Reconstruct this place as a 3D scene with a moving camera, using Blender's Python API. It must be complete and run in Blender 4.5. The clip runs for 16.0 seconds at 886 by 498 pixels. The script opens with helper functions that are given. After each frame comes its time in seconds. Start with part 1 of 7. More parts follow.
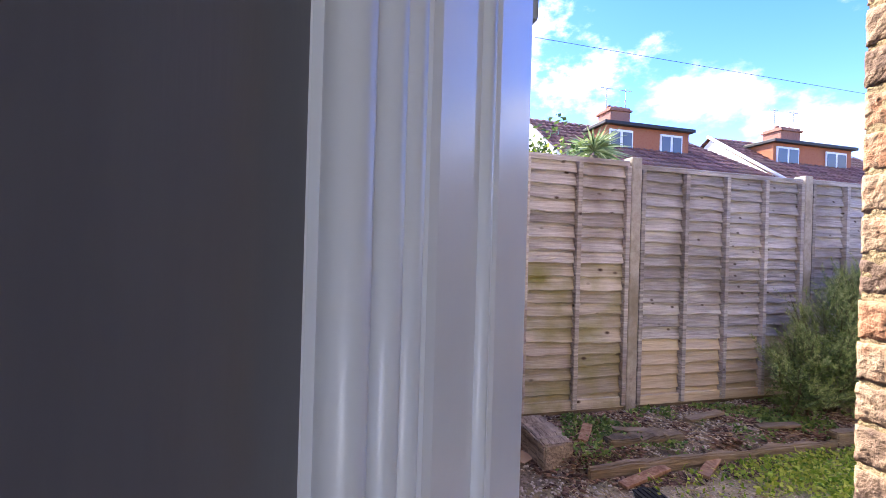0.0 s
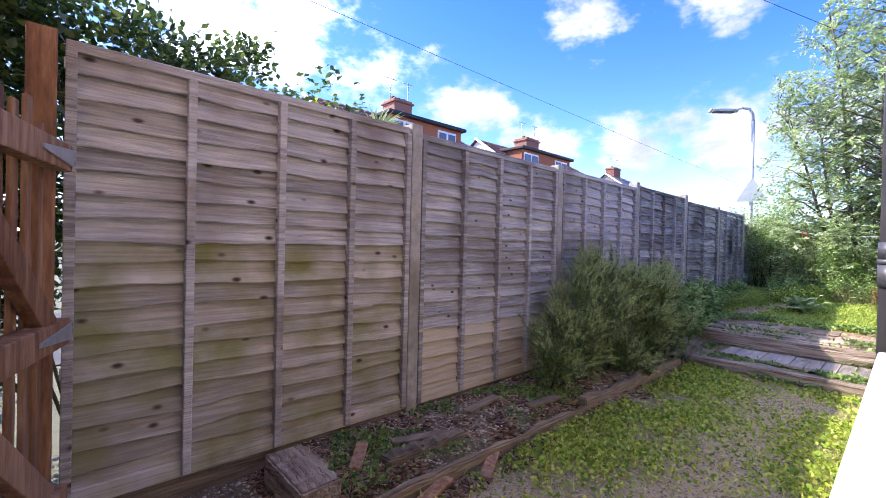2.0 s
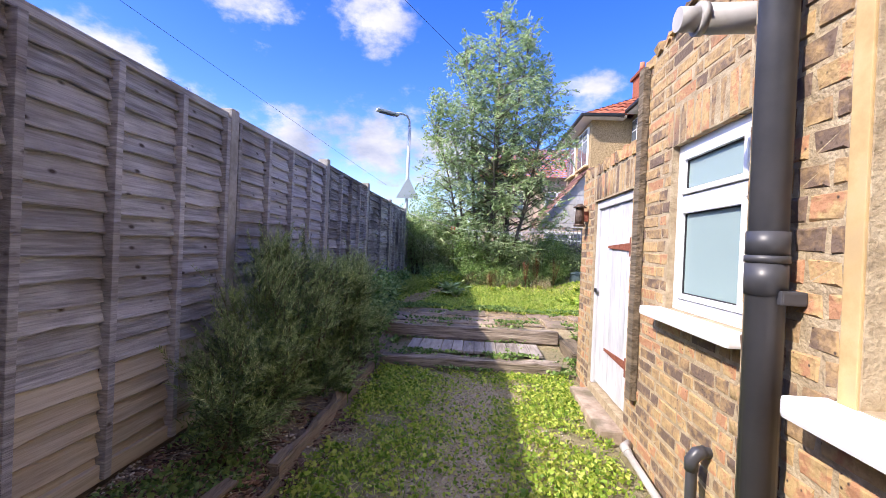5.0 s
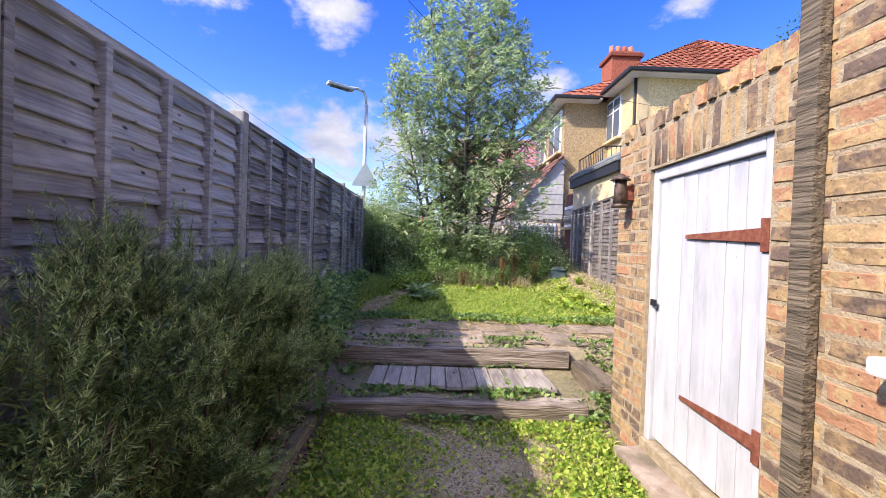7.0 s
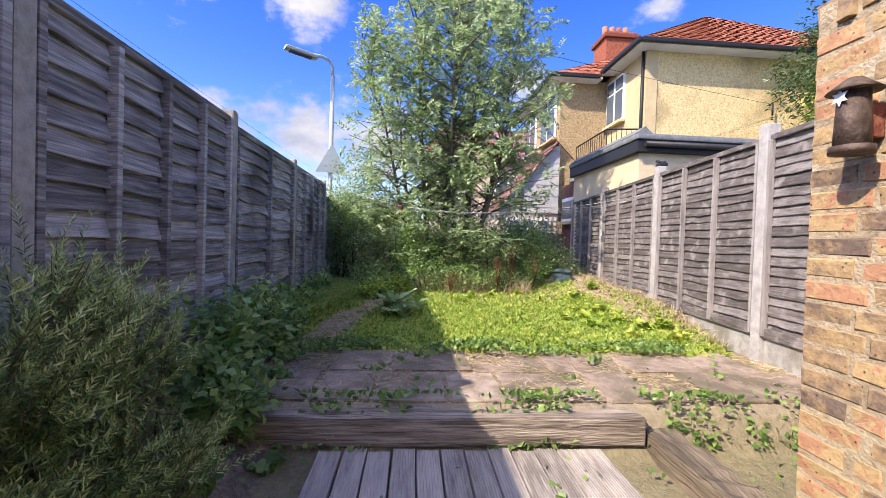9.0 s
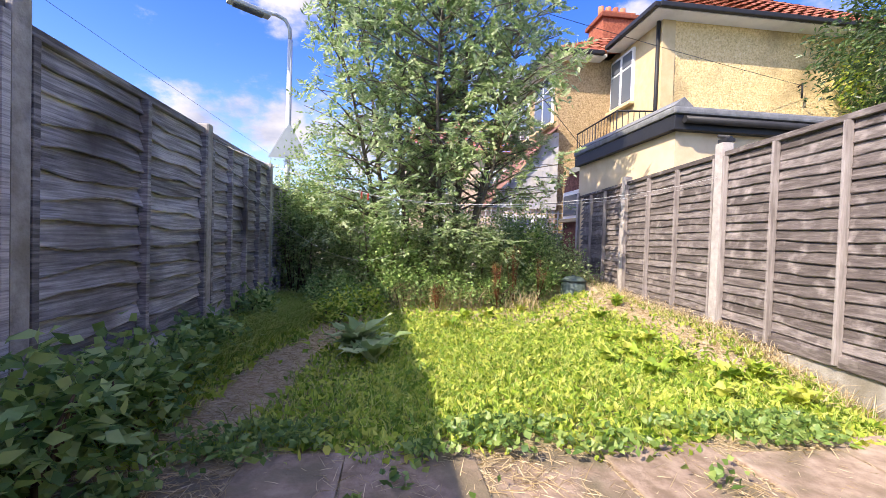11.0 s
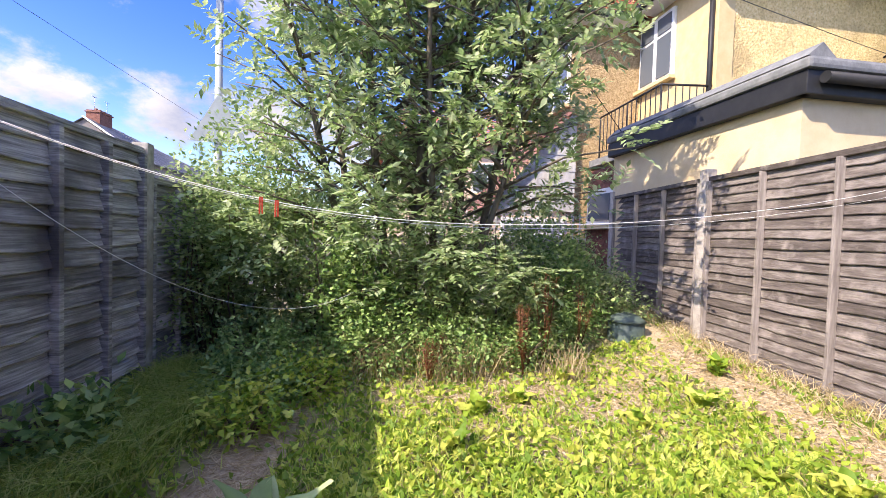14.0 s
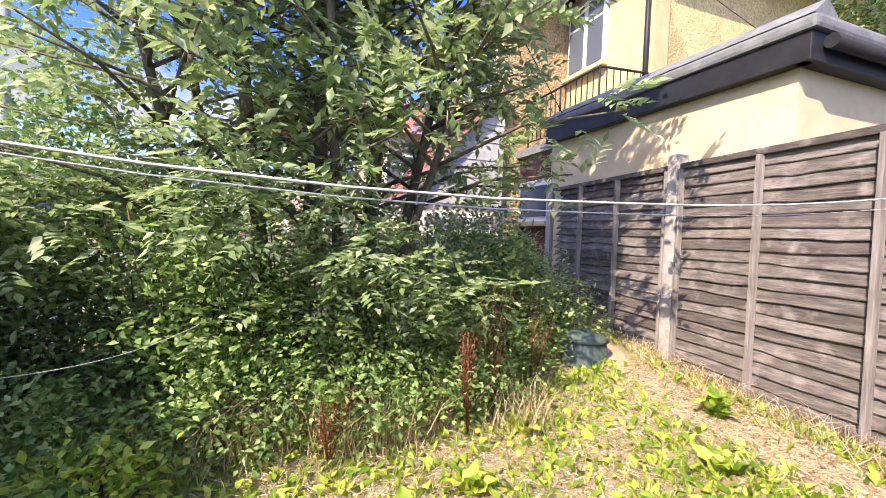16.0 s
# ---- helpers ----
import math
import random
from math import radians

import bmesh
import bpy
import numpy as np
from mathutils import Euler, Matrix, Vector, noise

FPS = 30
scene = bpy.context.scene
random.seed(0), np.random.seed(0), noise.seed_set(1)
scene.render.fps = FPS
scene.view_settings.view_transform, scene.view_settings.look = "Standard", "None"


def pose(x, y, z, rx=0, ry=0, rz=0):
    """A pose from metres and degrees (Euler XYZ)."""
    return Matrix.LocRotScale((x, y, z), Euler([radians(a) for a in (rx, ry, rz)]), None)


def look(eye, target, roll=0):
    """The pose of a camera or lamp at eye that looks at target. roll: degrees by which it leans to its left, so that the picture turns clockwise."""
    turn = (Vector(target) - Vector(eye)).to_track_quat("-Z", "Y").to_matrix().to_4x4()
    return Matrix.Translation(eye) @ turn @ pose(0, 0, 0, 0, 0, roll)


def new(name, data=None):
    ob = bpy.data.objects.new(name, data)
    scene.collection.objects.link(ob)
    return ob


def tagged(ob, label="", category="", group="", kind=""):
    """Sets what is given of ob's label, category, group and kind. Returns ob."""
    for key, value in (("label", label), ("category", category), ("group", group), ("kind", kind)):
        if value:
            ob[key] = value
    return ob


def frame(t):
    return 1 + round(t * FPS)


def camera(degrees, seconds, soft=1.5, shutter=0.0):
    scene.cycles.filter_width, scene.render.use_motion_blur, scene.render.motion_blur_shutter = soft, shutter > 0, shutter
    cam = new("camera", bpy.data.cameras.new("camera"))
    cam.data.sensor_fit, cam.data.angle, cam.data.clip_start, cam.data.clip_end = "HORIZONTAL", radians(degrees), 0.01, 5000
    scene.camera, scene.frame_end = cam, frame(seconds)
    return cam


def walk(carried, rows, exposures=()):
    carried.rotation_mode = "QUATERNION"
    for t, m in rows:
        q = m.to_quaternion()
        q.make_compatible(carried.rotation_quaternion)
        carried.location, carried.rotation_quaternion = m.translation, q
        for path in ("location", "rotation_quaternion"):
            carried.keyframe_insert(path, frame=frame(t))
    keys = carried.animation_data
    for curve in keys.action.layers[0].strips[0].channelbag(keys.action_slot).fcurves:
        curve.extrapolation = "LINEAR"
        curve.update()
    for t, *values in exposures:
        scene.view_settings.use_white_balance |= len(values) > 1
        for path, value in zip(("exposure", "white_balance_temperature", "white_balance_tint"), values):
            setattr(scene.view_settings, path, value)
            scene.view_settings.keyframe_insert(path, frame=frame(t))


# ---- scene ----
cam = camera(92.5, 16.0, soft=0.6)
METRES, EYE, TILT, LEAN, TURN = 10.4, 1.32, 0.0, 0.0, -14.3
ROWS = [
    (0.0, 0.0, 0.0, 0.0, -0.0, 0.03, -1.62),
    (0.5, 0.0058, 0.0127, -0.0001, -17.11, 0.02, -1.66),
    (1.0, 0.0149, 0.0292, -0.0006, -24.42, -0.24, -1.59),
    (1.5, 0.0218, 0.046, -0.0024, -27.38, -0.46, -1.51),
    (2.0, 0.0316, 0.0673, -0.0064, -27.9, -0.56, -1.4),
    (2.5, 0.0392, 0.0812, -0.0049, -27.94, -0.69, -1.39),
    (3.0, 0.0488, 0.0913, -0.0027, -28.09, -0.85, -1.38),
    (3.5, 0.0589, 0.1069, -0.001, -31.33, -1.01, -1.51),
    (4.0, 0.0684, 0.1272, -0.0028, -48.04, -0.65, -2.1),
    (4.5, 0.0883, 0.1455, -0.0068, -63.2, -0.41, -2.46),
    (5.0, 0.1112, 0.1636, -0.0087, -71.18, -0.43, -2.46),
    (7.5, 0.277, 0.2341, -0.012, -77.27, -1.0, -1.92),
    (8.0, 0.3139, 0.2475, -0.0132, -78.16, -1.06, -1.92),
    (8.5, 0.355, 0.2562, -0.0132, -78.98, -1.12, -1.88),
    (11.0, 0.5521, 0.2996, -0.0084, -82.55, -1.35, -1.82),
    (11.5, 0.5906, 0.3064, -0.0001, -83.03, -1.36, -1.83),
    (12.0, 0.6247, 0.3163, 0.0057, -83.34, -1.42, -1.76),
    (12.5, 0.6592, 0.3199, 0.0078, -83.66, -1.54, -1.75),
    (13.0, 0.6924, 0.3269, 0.0177, -83.95, -1.61, -1.74),
    (13.5, 0.724, 0.3348, 0.0168, -84.24, -1.78, -1.71),
    (14.0, 0.7577, 0.3361, 0.0183, -84.51, -1.91, -1.74),
    (14.5, 0.7856, 0.341, 0.0192, -84.8, -1.98, -1.73),
    (15.0, 0.8172, 0.3484, 0.0201, -85.37, -2.02, -1.74),
    (15.5, 0.8508, 0.3473, 0.0172, -86.4, -2.15, -1.73),
    (16.0, 0.8759, 0.3461, 0.018, -96.42, -1.93, -2.18),
]
walk(cam, [(t, pose(0, 0, EYE, TILT, LEAN, TURN) @ pose(METRES * x, METRES * y, METRES * z, 90 + pitch, roll, yaw)) for t, x, y, z, yaw, pitch, roll in ROWS],
     exposures=[(0.0, 2.95, 6700, 17), (0.5, 2.65, 6500, 18), (1.0, 2.15, 6350, 18), (1.6, 2.3, 6250, 19), (3.5, 2.5, 6150, 19), (4.2, 2.2, 6200, 18), (5.0, 1.9, 6250, 18), (8.5, 1.78, 6450, 17), (11.0, 2.02, 6850, 18), (14.0, 2.02, 6900, 19), (16.0, 2.1, 7000, 20)])

# ---- light ----
SUN_DIR = Vector((-0.62, 1.0, 1.03)).normalized()
sun = new("sun", bpy.data.lights.new("sun", "SUN"))
sun.data.energy, sun.data.angle, sun.data.color = 2.2, radians(0.55), (1.0, 0.91, 0.76)
sun.matrix_world = look(SUN_DIR * 60, (0, 0, 0))

world = bpy.data.worlds.new("sky")
scene.world = world
world.use_nodes = True
wt = world.node_tree
wt.nodes.clear()


w_out = wt.nodes.new("ShaderNodeOutputWorld")
w_sky = wt.nodes.new("ShaderNodeTexSky")
w_sky.sky_type, w_sky.sun_disc = "NISHITA", False
w_sky.sun_elevation = math.asin(SUN_DIR.z)
w_sky.sun_rotation = math.atan2(SUN_DIR.x, SUN_DIR.y)
w_sky.air_density, w_sky.dust_density, w_sky.ozone_density = 1.0, 0.3, 2.5
w_bg = wt.nodes.new("ShaderNodeBackground")
w_bg.inputs["Strength"].default_value = 0.095
w_hsv = wt.nodes.new("ShaderNodeHueSaturation")
w_hsv.inputs["Saturation"].default_value = 1.38
w_hsv.inputs["Hue"].default_value = 0.526
wt.links.new(w_sky.outputs[0], w_hsv.inputs["Color"])
w_cl = wt.nodes.new("ShaderNodeBackground")
# cloud brightens towards the sun
w_near = wt.nodes.new("ShaderNodeVectorMath")
w_near.operation, w_near.inputs[1].default_value = "DOT_PRODUCT", SUN_DIR
w_mix = wt.nodes.new("ShaderNodeMixShader")
w_tc = wt.nodes.new("ShaderNodeTexCoord")
WAY = w_tc.outputs["Generated"]


def sky_math(op, a, b=None, c=None):
    n = wt.nodes.new("ShaderNodeMath")
    n.operation = op
    for k, v in enumerate((a, b, c)):
        if v is None:
            continue
        if isinstance(v, (int, float)):
            n.inputs[k].default_value = v
        else:
            wt.links.new(v, n.inputs[k])
    return n.outputs[0]


def sky_noise(scale, detail, rough, squash):
    mp = wt.nodes.new("ShaderNodeMapping")
    mp.inputs["Scale"].default_value = (1, 1, squash)
    wt.links.new(WAY, mp.inputs[0])
    n = wt.nodes.new("ShaderNodeTexNoise")
    n.inputs["Scale"].default_value, n.inputs["Detail"].default_value, n.inputs["Roughness"].default_value = scale, detail, rough
    wt.links.new(mp.outputs[0], n.inputs["Vector"])
    return n.outputs["Fac"]


w_sep = wt.nodes.new("ShaderNodeSeparateXYZ")
wt.links.new(WAY, w_sep.inputs[0])
wt.links.new(WAY, w_near.inputs[0])
glow = sky_math("POWER", sky_math("MAXIMUM", w_near.outputs["Value"], 0.0), 4.0)
wt.links.new(sky_math("MULTIPLY_ADD", glow, 2.6, 0.29), w_cl.inputs["Strength"])
azimuth = sky_math("ARCTAN2", w_sep.outputs["Y"], w_sep.outputs["X"])
height = sky_math("ARCSINE", w_sep.outputs["Z"])
# heaps of fair-weather cloud all round, the last row unseen overhead and added to fill the shade: bearing, height, half
# width and half depth in degrees
CLOUDS = [(71, 25, 14, 7), (57, 21, 8, 4.5), (45, 17.5, 8, 3.2), (34, 13, 8, 3.6), (24, 12.5, 7, 3.6), (15, 14, 8, 5), (29.5, 27, 5, 3.4), (13, 27, 7, 3.6),
          (-14, 20, 6, 3), (-30, 26.5, 3.4, 2), (3, 11, 8, 4), (-28, 12, 9, 4), (104, 29, 15, 8), (130, 20, 14, 7), (-62, 20, 14, 6), (-92, 36, 16, 9), (-125, 24, 16, 8), (165, 30, 18, 9), (-162, 44, 14, 9),
          (95, 50, 26, 10), (45, 56, 24, 9), (150, 46, 16, 9), (5, 60, 26, 9), (-70, 58, 26, 10), (-140, 62, 30, 10), (130, 56, 26, 10), (20, 78, 60, 8), (-150, 80, 60, 8)]
heap = None
for bearing, up, wide, deep in CLOUDS:
    u = sky_math("MULTIPLY", sky_math("SUBTRACT", azimuth, radians(bearing)), 1 / radians(wide))
    v = sky_math("MULTIPLY", sky_math("SUBTRACT", height, radians(up)), 1 / radians(deep))
    d = sky_math("SUBTRACT", 1.0, sky_math("SQRT", sky_math("MULTIPLY_ADD", u, u, sky_math("MULTIPLY", v, v))))
    heap = d if heap is None else sky_math("MAXIMUM", heap, d)
heap = sky_math("MAXIMUM", heap, -1.1)
billow = sky_math("MULTIPLY_ADD", sky_noise(7.0, 9.0, 0.6, 1.7), 4.6, -2.3)
field = sky_math("ADD", heap, billow)
w_cover = wt.nodes.new("ShaderNodeMapRange")
w_cover.interpolation_type = "SMOOTHSTEP"
w_cover.inputs[1].default_value, w_cover.inputs[2].default_value = -0.1, 0.95
wt.links.new(field, w_cover.inputs[0])
w_haze = wt.nodes.new("ShaderNodeMapRange")
w_haze.inputs[1].default_value, w_haze.inputs[2].default_value, w_haze.inputs[3].default_value, w_haze.inputs[4].default_value = radians(11), radians(2), 0.0, 0.55
wt.links.new(height, w_haze.inputs[0])
cover = sky_math("MAXIMUM", w_cover.outputs[0], w_haze.outputs[0])
w_r2 = wt.nodes.new("ShaderNodeValToRGB")
w_r2.color_ramp.elements[0].position, w_r2.color_ramp.elements[1].position = 0.36, 0.66
w_r2.color_ramp.elements[0].color, w_r2.color_ramp.elements[1].color = (0.46, 0.53, 0.72, 1), (0.98, 0.98, 1.0, 1)
wt.links.new(sky_noise(4.2, 7.0, 0.6, 2.2), w_r2.inputs[0])
wt.links.new(w_r2.outputs[0], w_cl.inputs["Color"])
wt.links.new(w_hsv.outputs[0], w_bg.inputs["Color"])
wt.links.new(cover, w_mix.inputs[0])
wt.links.new(w_bg.outputs[0], w_mix.inputs[1])
wt.links.new(w_cl.outputs[0], w_mix.inputs[2])
wt.links.new(w_mix.outputs[0], w_out.inputs[0])

# ---- materials ----


def material(name, ramp, scale=6.0, stretch=(1, 1, 1), rough=0.8, bump=0.3, bump_scale=None, rand=0.0, stain=None,
             stain_scale=1.2, stain_at=(0.5, 0.7), metallic=0.0, sheer=0.0, spots=None, distance=0.01, spec=0.3, grain=None):
    """Procedural surface: a colour ramp over fine noise, broad stains, dark spots, per-piece variation and relief."""
    m = bpy.data.materials.new(name)
    m.use_nodes = True
    nt = m.node_tree
    bsdf = nt.nodes["Principled BSDF"]
    bsdf.inputs["Roughness"].default_value = rough
    bsdf.inputs["Metallic"].default_value = metallic
    bsdf.inputs["Specular IOR Level"].default_value = spec
    geo = nt.nodes.new("ShaderNodeNewGeometry")
    info = nt.nodes.new("ShaderNodeObjectInfo")
    rnd = nt.nodes.new("ShaderNodeMath")
    rnd.operation = "ADD"
    nt.links.new(geo.outputs["Random Per Island"], rnd.inputs[0])
    nt.links.new(info.outputs["Random"], rnd.inputs[1])
    frac = nt.nodes.new("ShaderNodeMath")
    frac.operation = "FRACT"
    nt.links.new(rnd.outputs[0], frac.inputs[0])
    mp = nt.nodes.new("ShaderNodeMapping")
    mp.inputs["Scale"].default_value = stretch
    nt.links.new(geo.outputs["Position"], mp.inputs[0])
    vec = mp.outputs[0]
    if rand:
        off = nt.nodes.new("ShaderNodeVectorMath")
        off.operation = "MULTIPLY_ADD"
        nt.links.new(frac.outputs[0], off.inputs[0])
        off.inputs[1].default_value = (7.3, 5.1, 3.7)
        nt.links.new(vec, off.inputs[2])
        vec = off.outputs[0]
    n1 = nt.nodes.new("ShaderNodeTexNoise")
    n1.inputs["Scale"].default_value, n1.inputs["Detail"].default_value = scale, 8
    n1.inputs["Roughness"].default_value = 0.62
    nt.links.new(vec, n1.inputs["Vector"])
    cr = nt.nodes.new("ShaderNodeValToRGB")
    while len(cr.color_ramp.elements) < len(ramp):
        cr.color_ramp.elements.new(0.5)
    for i, (e, c) in enumerate(zip(cr.color_ramp.elements, ramp)):
        e.position = 0.3 + 0.4 * i / max(1, len(ramp) - 1)
        e.color = (*c, 1)
    src = n1.outputs["Fac"]
    if rand:
        mixv = nt.nodes.new("ShaderNodeMath")
        mixv.operation = "MULTIPLY_ADD"
        cen = nt.nodes.new("ShaderNodeMath")
        cen.operation, cen.inputs[1].default_value = "SUBTRACT", 0.5
        nt.links.new(frac.outputs[0], cen.inputs[0])
        nt.links.new(cen.outputs[0], mixv.inputs[0])
        mixv.inputs[1].default_value = rand
        nt.links.new(n1.outputs["Fac"], mixv.inputs[2])
        src = mixv.outputs[0]
    nt.links.new(src, cr.inputs[0])
    col = cr.outputs[0]

    def blend(col, fac, colour):
        mx = nt.nodes.new("ShaderNodeMix")
        mx.data_type = "RGBA"
        nt.links.new(fac, mx.inputs[0])
        nt.links.new(col, mx.inputs[6])
        mx.inputs[7].default_value = (*colour, 1)
        return mx.outputs[2]

    if stain:
        n2 = nt.nodes.new("ShaderNodeTexNoise")
        n2.inputs["Scale"].default_value, n2.inputs["Detail"].default_value = stain_scale, 5
        nt.links.new(geo.outputs["Position"], n2.inputs["Vector"])
        r2 = nt.nodes.new("ShaderNodeMapRange")
        r2.inputs[1].default_value, r2.inputs[2].default_value = stain_at
        nt.links.new(n2.outputs["Fac"], r2.inputs[0])
        col = blend(col, r2.outputs[0], stain)
    if grain:
        ng = nt.nodes.new("ShaderNodeTexNoise")
        ng.inputs["Scale"].default_value, ng.inputs["Detail"].default_value, ng.inputs["Roughness"].default_value = grain[0], 6, 0.7
        mg = nt.nodes.new("ShaderNodeMapping")
        mg.inputs["Scale"].default_value = grain[1]
        nt.links.new(vec, mg.inputs[0])
        nt.links.new(mg.outputs[0], ng.inputs["Vector"])
        rg = nt.nodes.new("ShaderNodeMapRange")
        rg.inputs[1].default_value, rg.inputs[2].default_value, rg.inputs[4].default_value = grain[2][0], grain[2][1], grain[3]
        nt.links.new(ng.outputs["Fac"], rg.inputs[0])
        col = blend(col, rg.outputs[0], grain[4])
    if spots:
        vo = nt.nodes.new("ShaderNodeTexVoronoi")
        vo.inputs["Scale"].default_value = spots[0]
        mk = nt.nodes.new("ShaderNodeMapping")
        mk.inputs["Scale"].default_value = spots[3] if len(spots) > 3 else (1, 1, 1)
        nt.links.new(geo.outputs["Position"], mk.inputs[0])
        nt.links.new(mk.outputs[0], vo.inputs["Vector"])
        r3 = nt.nodes.new("ShaderNodeMapRange")
        r3.inputs[1].default_value, r3.inputs[2].default_value = spots[1], spots[1] * 0.4
        nt.links.new(vo.outputs["Distance"], r3.inputs[0])
        col = blend(col, r3.outputs[0], spots[2])
    nt.links.new(col, bsdf.inputs["Base Color"])
    if bump:
        nb = nt.nodes.new("ShaderNodeTexNoise")
        nb.inputs["Scale"].default_value, nb.inputs["Detail"].default_value = bump_scale or scale * 3, 6
        nt.links.new(vec, nb.inputs["Vector"])
        bp = nt.nodes.new("ShaderNodeBump")
        bp.inputs["Strength"].default_value, bp.inputs["Distance"].default_value = bump, distance
        nt.links.new(nb.outputs["Fac"], bp.inputs["Height"])
        nt.links.new(bp.outputs[0], bsdf.inputs["Normal"])
        rr = nt.nodes.new("ShaderNodeMapRange")
        rr.inputs[3].default_value, rr.inputs[4].default_value = max(0, rough - 0.12), min(1, rough + 0.12)
        nt.links.new(n1.outputs["Fac"], rr.inputs[0])
        nt.links.new(rr.outputs[0], bsdf.inputs["Roughness"])
    if sheer:
        tr = nt.nodes.new("ShaderNodeBsdfTranslucent")
        nt.links.new(col, tr.inputs["Color"])
        ms = nt.nodes.new("ShaderNodeMixShader")
        ms.inputs[0].default_value = sheer
        nt.links.new(bsdf.outputs[0], ms.inputs[1])
        nt.links.new(tr.outputs[0], ms.inputs[2])
        nt.links.new(ms.outputs[0], nt.nodes["Material Output"].inputs[0])
    return m


def leaf_mat(name, dark, mid, light, rough=0.5, sheer=0.35):
    return material(name, [dark, mid, light], scale=2.5, rough=rough, bump=0, rand=0.55, sheer=sheer, spec=0.5)


M = {}
M["fence"] = material("weathered_softwood", [(0.25, 0.235, 0.226), (0.46, 0.44, 0.428), (0.66, 0.64, 0.628)], scale=9, stretch=(0.35, 1, 5), rough=0.85, bump=0.9,
                      rand=0.22, stain=(0.26, 0.22, 0.20), stain_scale=1.6, spots=(6.5, 0.15, (0.07, 0.047, 0.035), (0.7, 1, 1.3)), grain=(2.2, (0.45, 1, 7), (0.50, 0.72), 0.55, (0.16, 0.135, 0.12)))
M["fence_grey"] = material("silver_grey_softwood", [(0.20, 0.193, 0.192), (0.41, 0.40, 0.398), (0.60, 0.587, 0.585)], scale=9, stretch=(0.35, 1, 5), rough=0.86, bump=0.9,
                           rand=0.22, stain=(0.21, 0.19, 0.18), stain_scale=1.4, spots=(7.0, 0.13, (0.07, 0.055, 0.045), (0.75, 1, 1.3)), grain=(2.2, (0.45, 1, 7), (0.50, 0.72), 0.55, (0.12, 0.108, 0.10)))
M["fence_green"] = material("algae_covered_softwood", [(0.29, 0.26, 0.225), (0.46, 0.42, 0.37), (0.61, 0.565, 0.50)], scale=7, stretch=(0.35, 1, 5), rough=0.88, bump=0.5,
                            rand=0.32, stain=(0.235, 0.232, 0.085), stain_scale=3.4, stain_at=(0.40, 0.74), spots=(6.5, 0.15, (0.07, 0.047, 0.035), (0.7, 1, 1.3)), grain=(2.2, (0.45, 1, 7), (0.50, 0.72), 0.55, (0.14, 0.12, 0.075)))
M["fence_pale"] = material("clean_pale_softwood", [(0.40, 0.34, 0.25), (0.54, 0.47, 0.36), (0.62, 0.55, 0.43)], scale=8, stretch=(0.35, 1, 5), rough=0.85, bump=0.4, rand=0.2, grain=(2.2, (0.45, 1, 7), (0.50, 0.72), 0.55, (0.24, 0.185, 0.12)))
M["fence_dark"] = material("grey_weathered_softwood", [(0.12, 0.114, 0.11), (0.33, 0.316, 0.305), (0.60, 0.58, 0.56)], scale=8, stretch=(0.35, 1, 6), rough=0.88, bump=0.6,
                           rand=0.3, stain=(0.10, 0.09, 0.085), stain_scale=1.3, grain=(3.0, (0.5, 1, 8), (0.48, 0.70), 0.6, (0.06, 0.054, 0.05)))
M["batten"] = material("grey_weathered_batten", [(0.19, 0.165, 0.15), (0.29, 0.26, 0.24), (0.40, 0.365, 0.34)], scale=9, stretch=(4, 4, 0.4), rough=0.87, bump=0.3, rand=0.15)
M["fence_brown"] = material("brown_weathered_softwood", [(0.085, 0.071, 0.064), (0.14, 0.119, 0.108), (0.25, 0.222, 0.205)], scale=9, stretch=(0.7, 1, 3.5), rough=0.85, bump=0.6,
                            rand=0.34, stain=(0.30, 0.265, 0.245), stain_scale=7, stain_at=(0.54, 0.72), grain=(2.6, (0.6, 1, 4), (0.54, 0.76), 0.5, (0.38, 0.335, 0.305)))
M["gate"] = material("brown_stained_timber", [(0.12, 0.055, 0.03), (0.26, 0.13, 0.068), (0.42, 0.265, 0.165)], scale=9, stretch=(3, 3, 0.4), rough=0.75, bump=0.4, rand=0.25,
                     stain=(0.24, 0.15, 0.10), stain_scale=3, stain_at=(0.58, 0.75))
M["concrete"] = material("weathered_concrete", [(0.25, 0.235, 0.20), (0.37, 0.35, 0.31), (0.46, 0.44, 0.40)], scale=14, rough=0.9, bump=0.6, bump_scale=60, stain=(0.22, 0.20, 0.15), stain_scale=3)
M["concrete_pale"] = material("pale_concrete", [(0.33, 0.30, 0.275), (0.43, 0.40, 0.37), (0.51, 0.48, 0.45)], scale=14, rough=0.9, bump=0.6, bump_scale=60)
M["brick"] = material("yellow_stock_brick", [(0.16, 0.112, 0.083), (0.28, 0.19, 0.108), (0.38, 0.256, 0.128), (0.46, 0.325, 0.155), (0.41, 0.215, 0.118)], scale=16, rough=0.92, bump=0.7,
                      bump_scale=45, rand=0.46, spots=(30, 0.16, (0.07, 0.05, 0.04)), distance=0.012, stain=(0.15, 0.115, 0.09), stain_scale=2.4, stain_at=(0.58, 0.74))
M["brick_worn"] = material("worn_purple_brown_brick", [(0.17, 0.12, 0.10), (0.30, 0.215, 0.165), (0.42, 0.315, 0.235), (0.46, 0.25, 0.165)], scale=22, rough=0.95, bump=0.9,
                           bump_scale=60, rand=0.6, spots=(40, 0.2, (0.06, 0.04, 0.035)), distance=0.012)
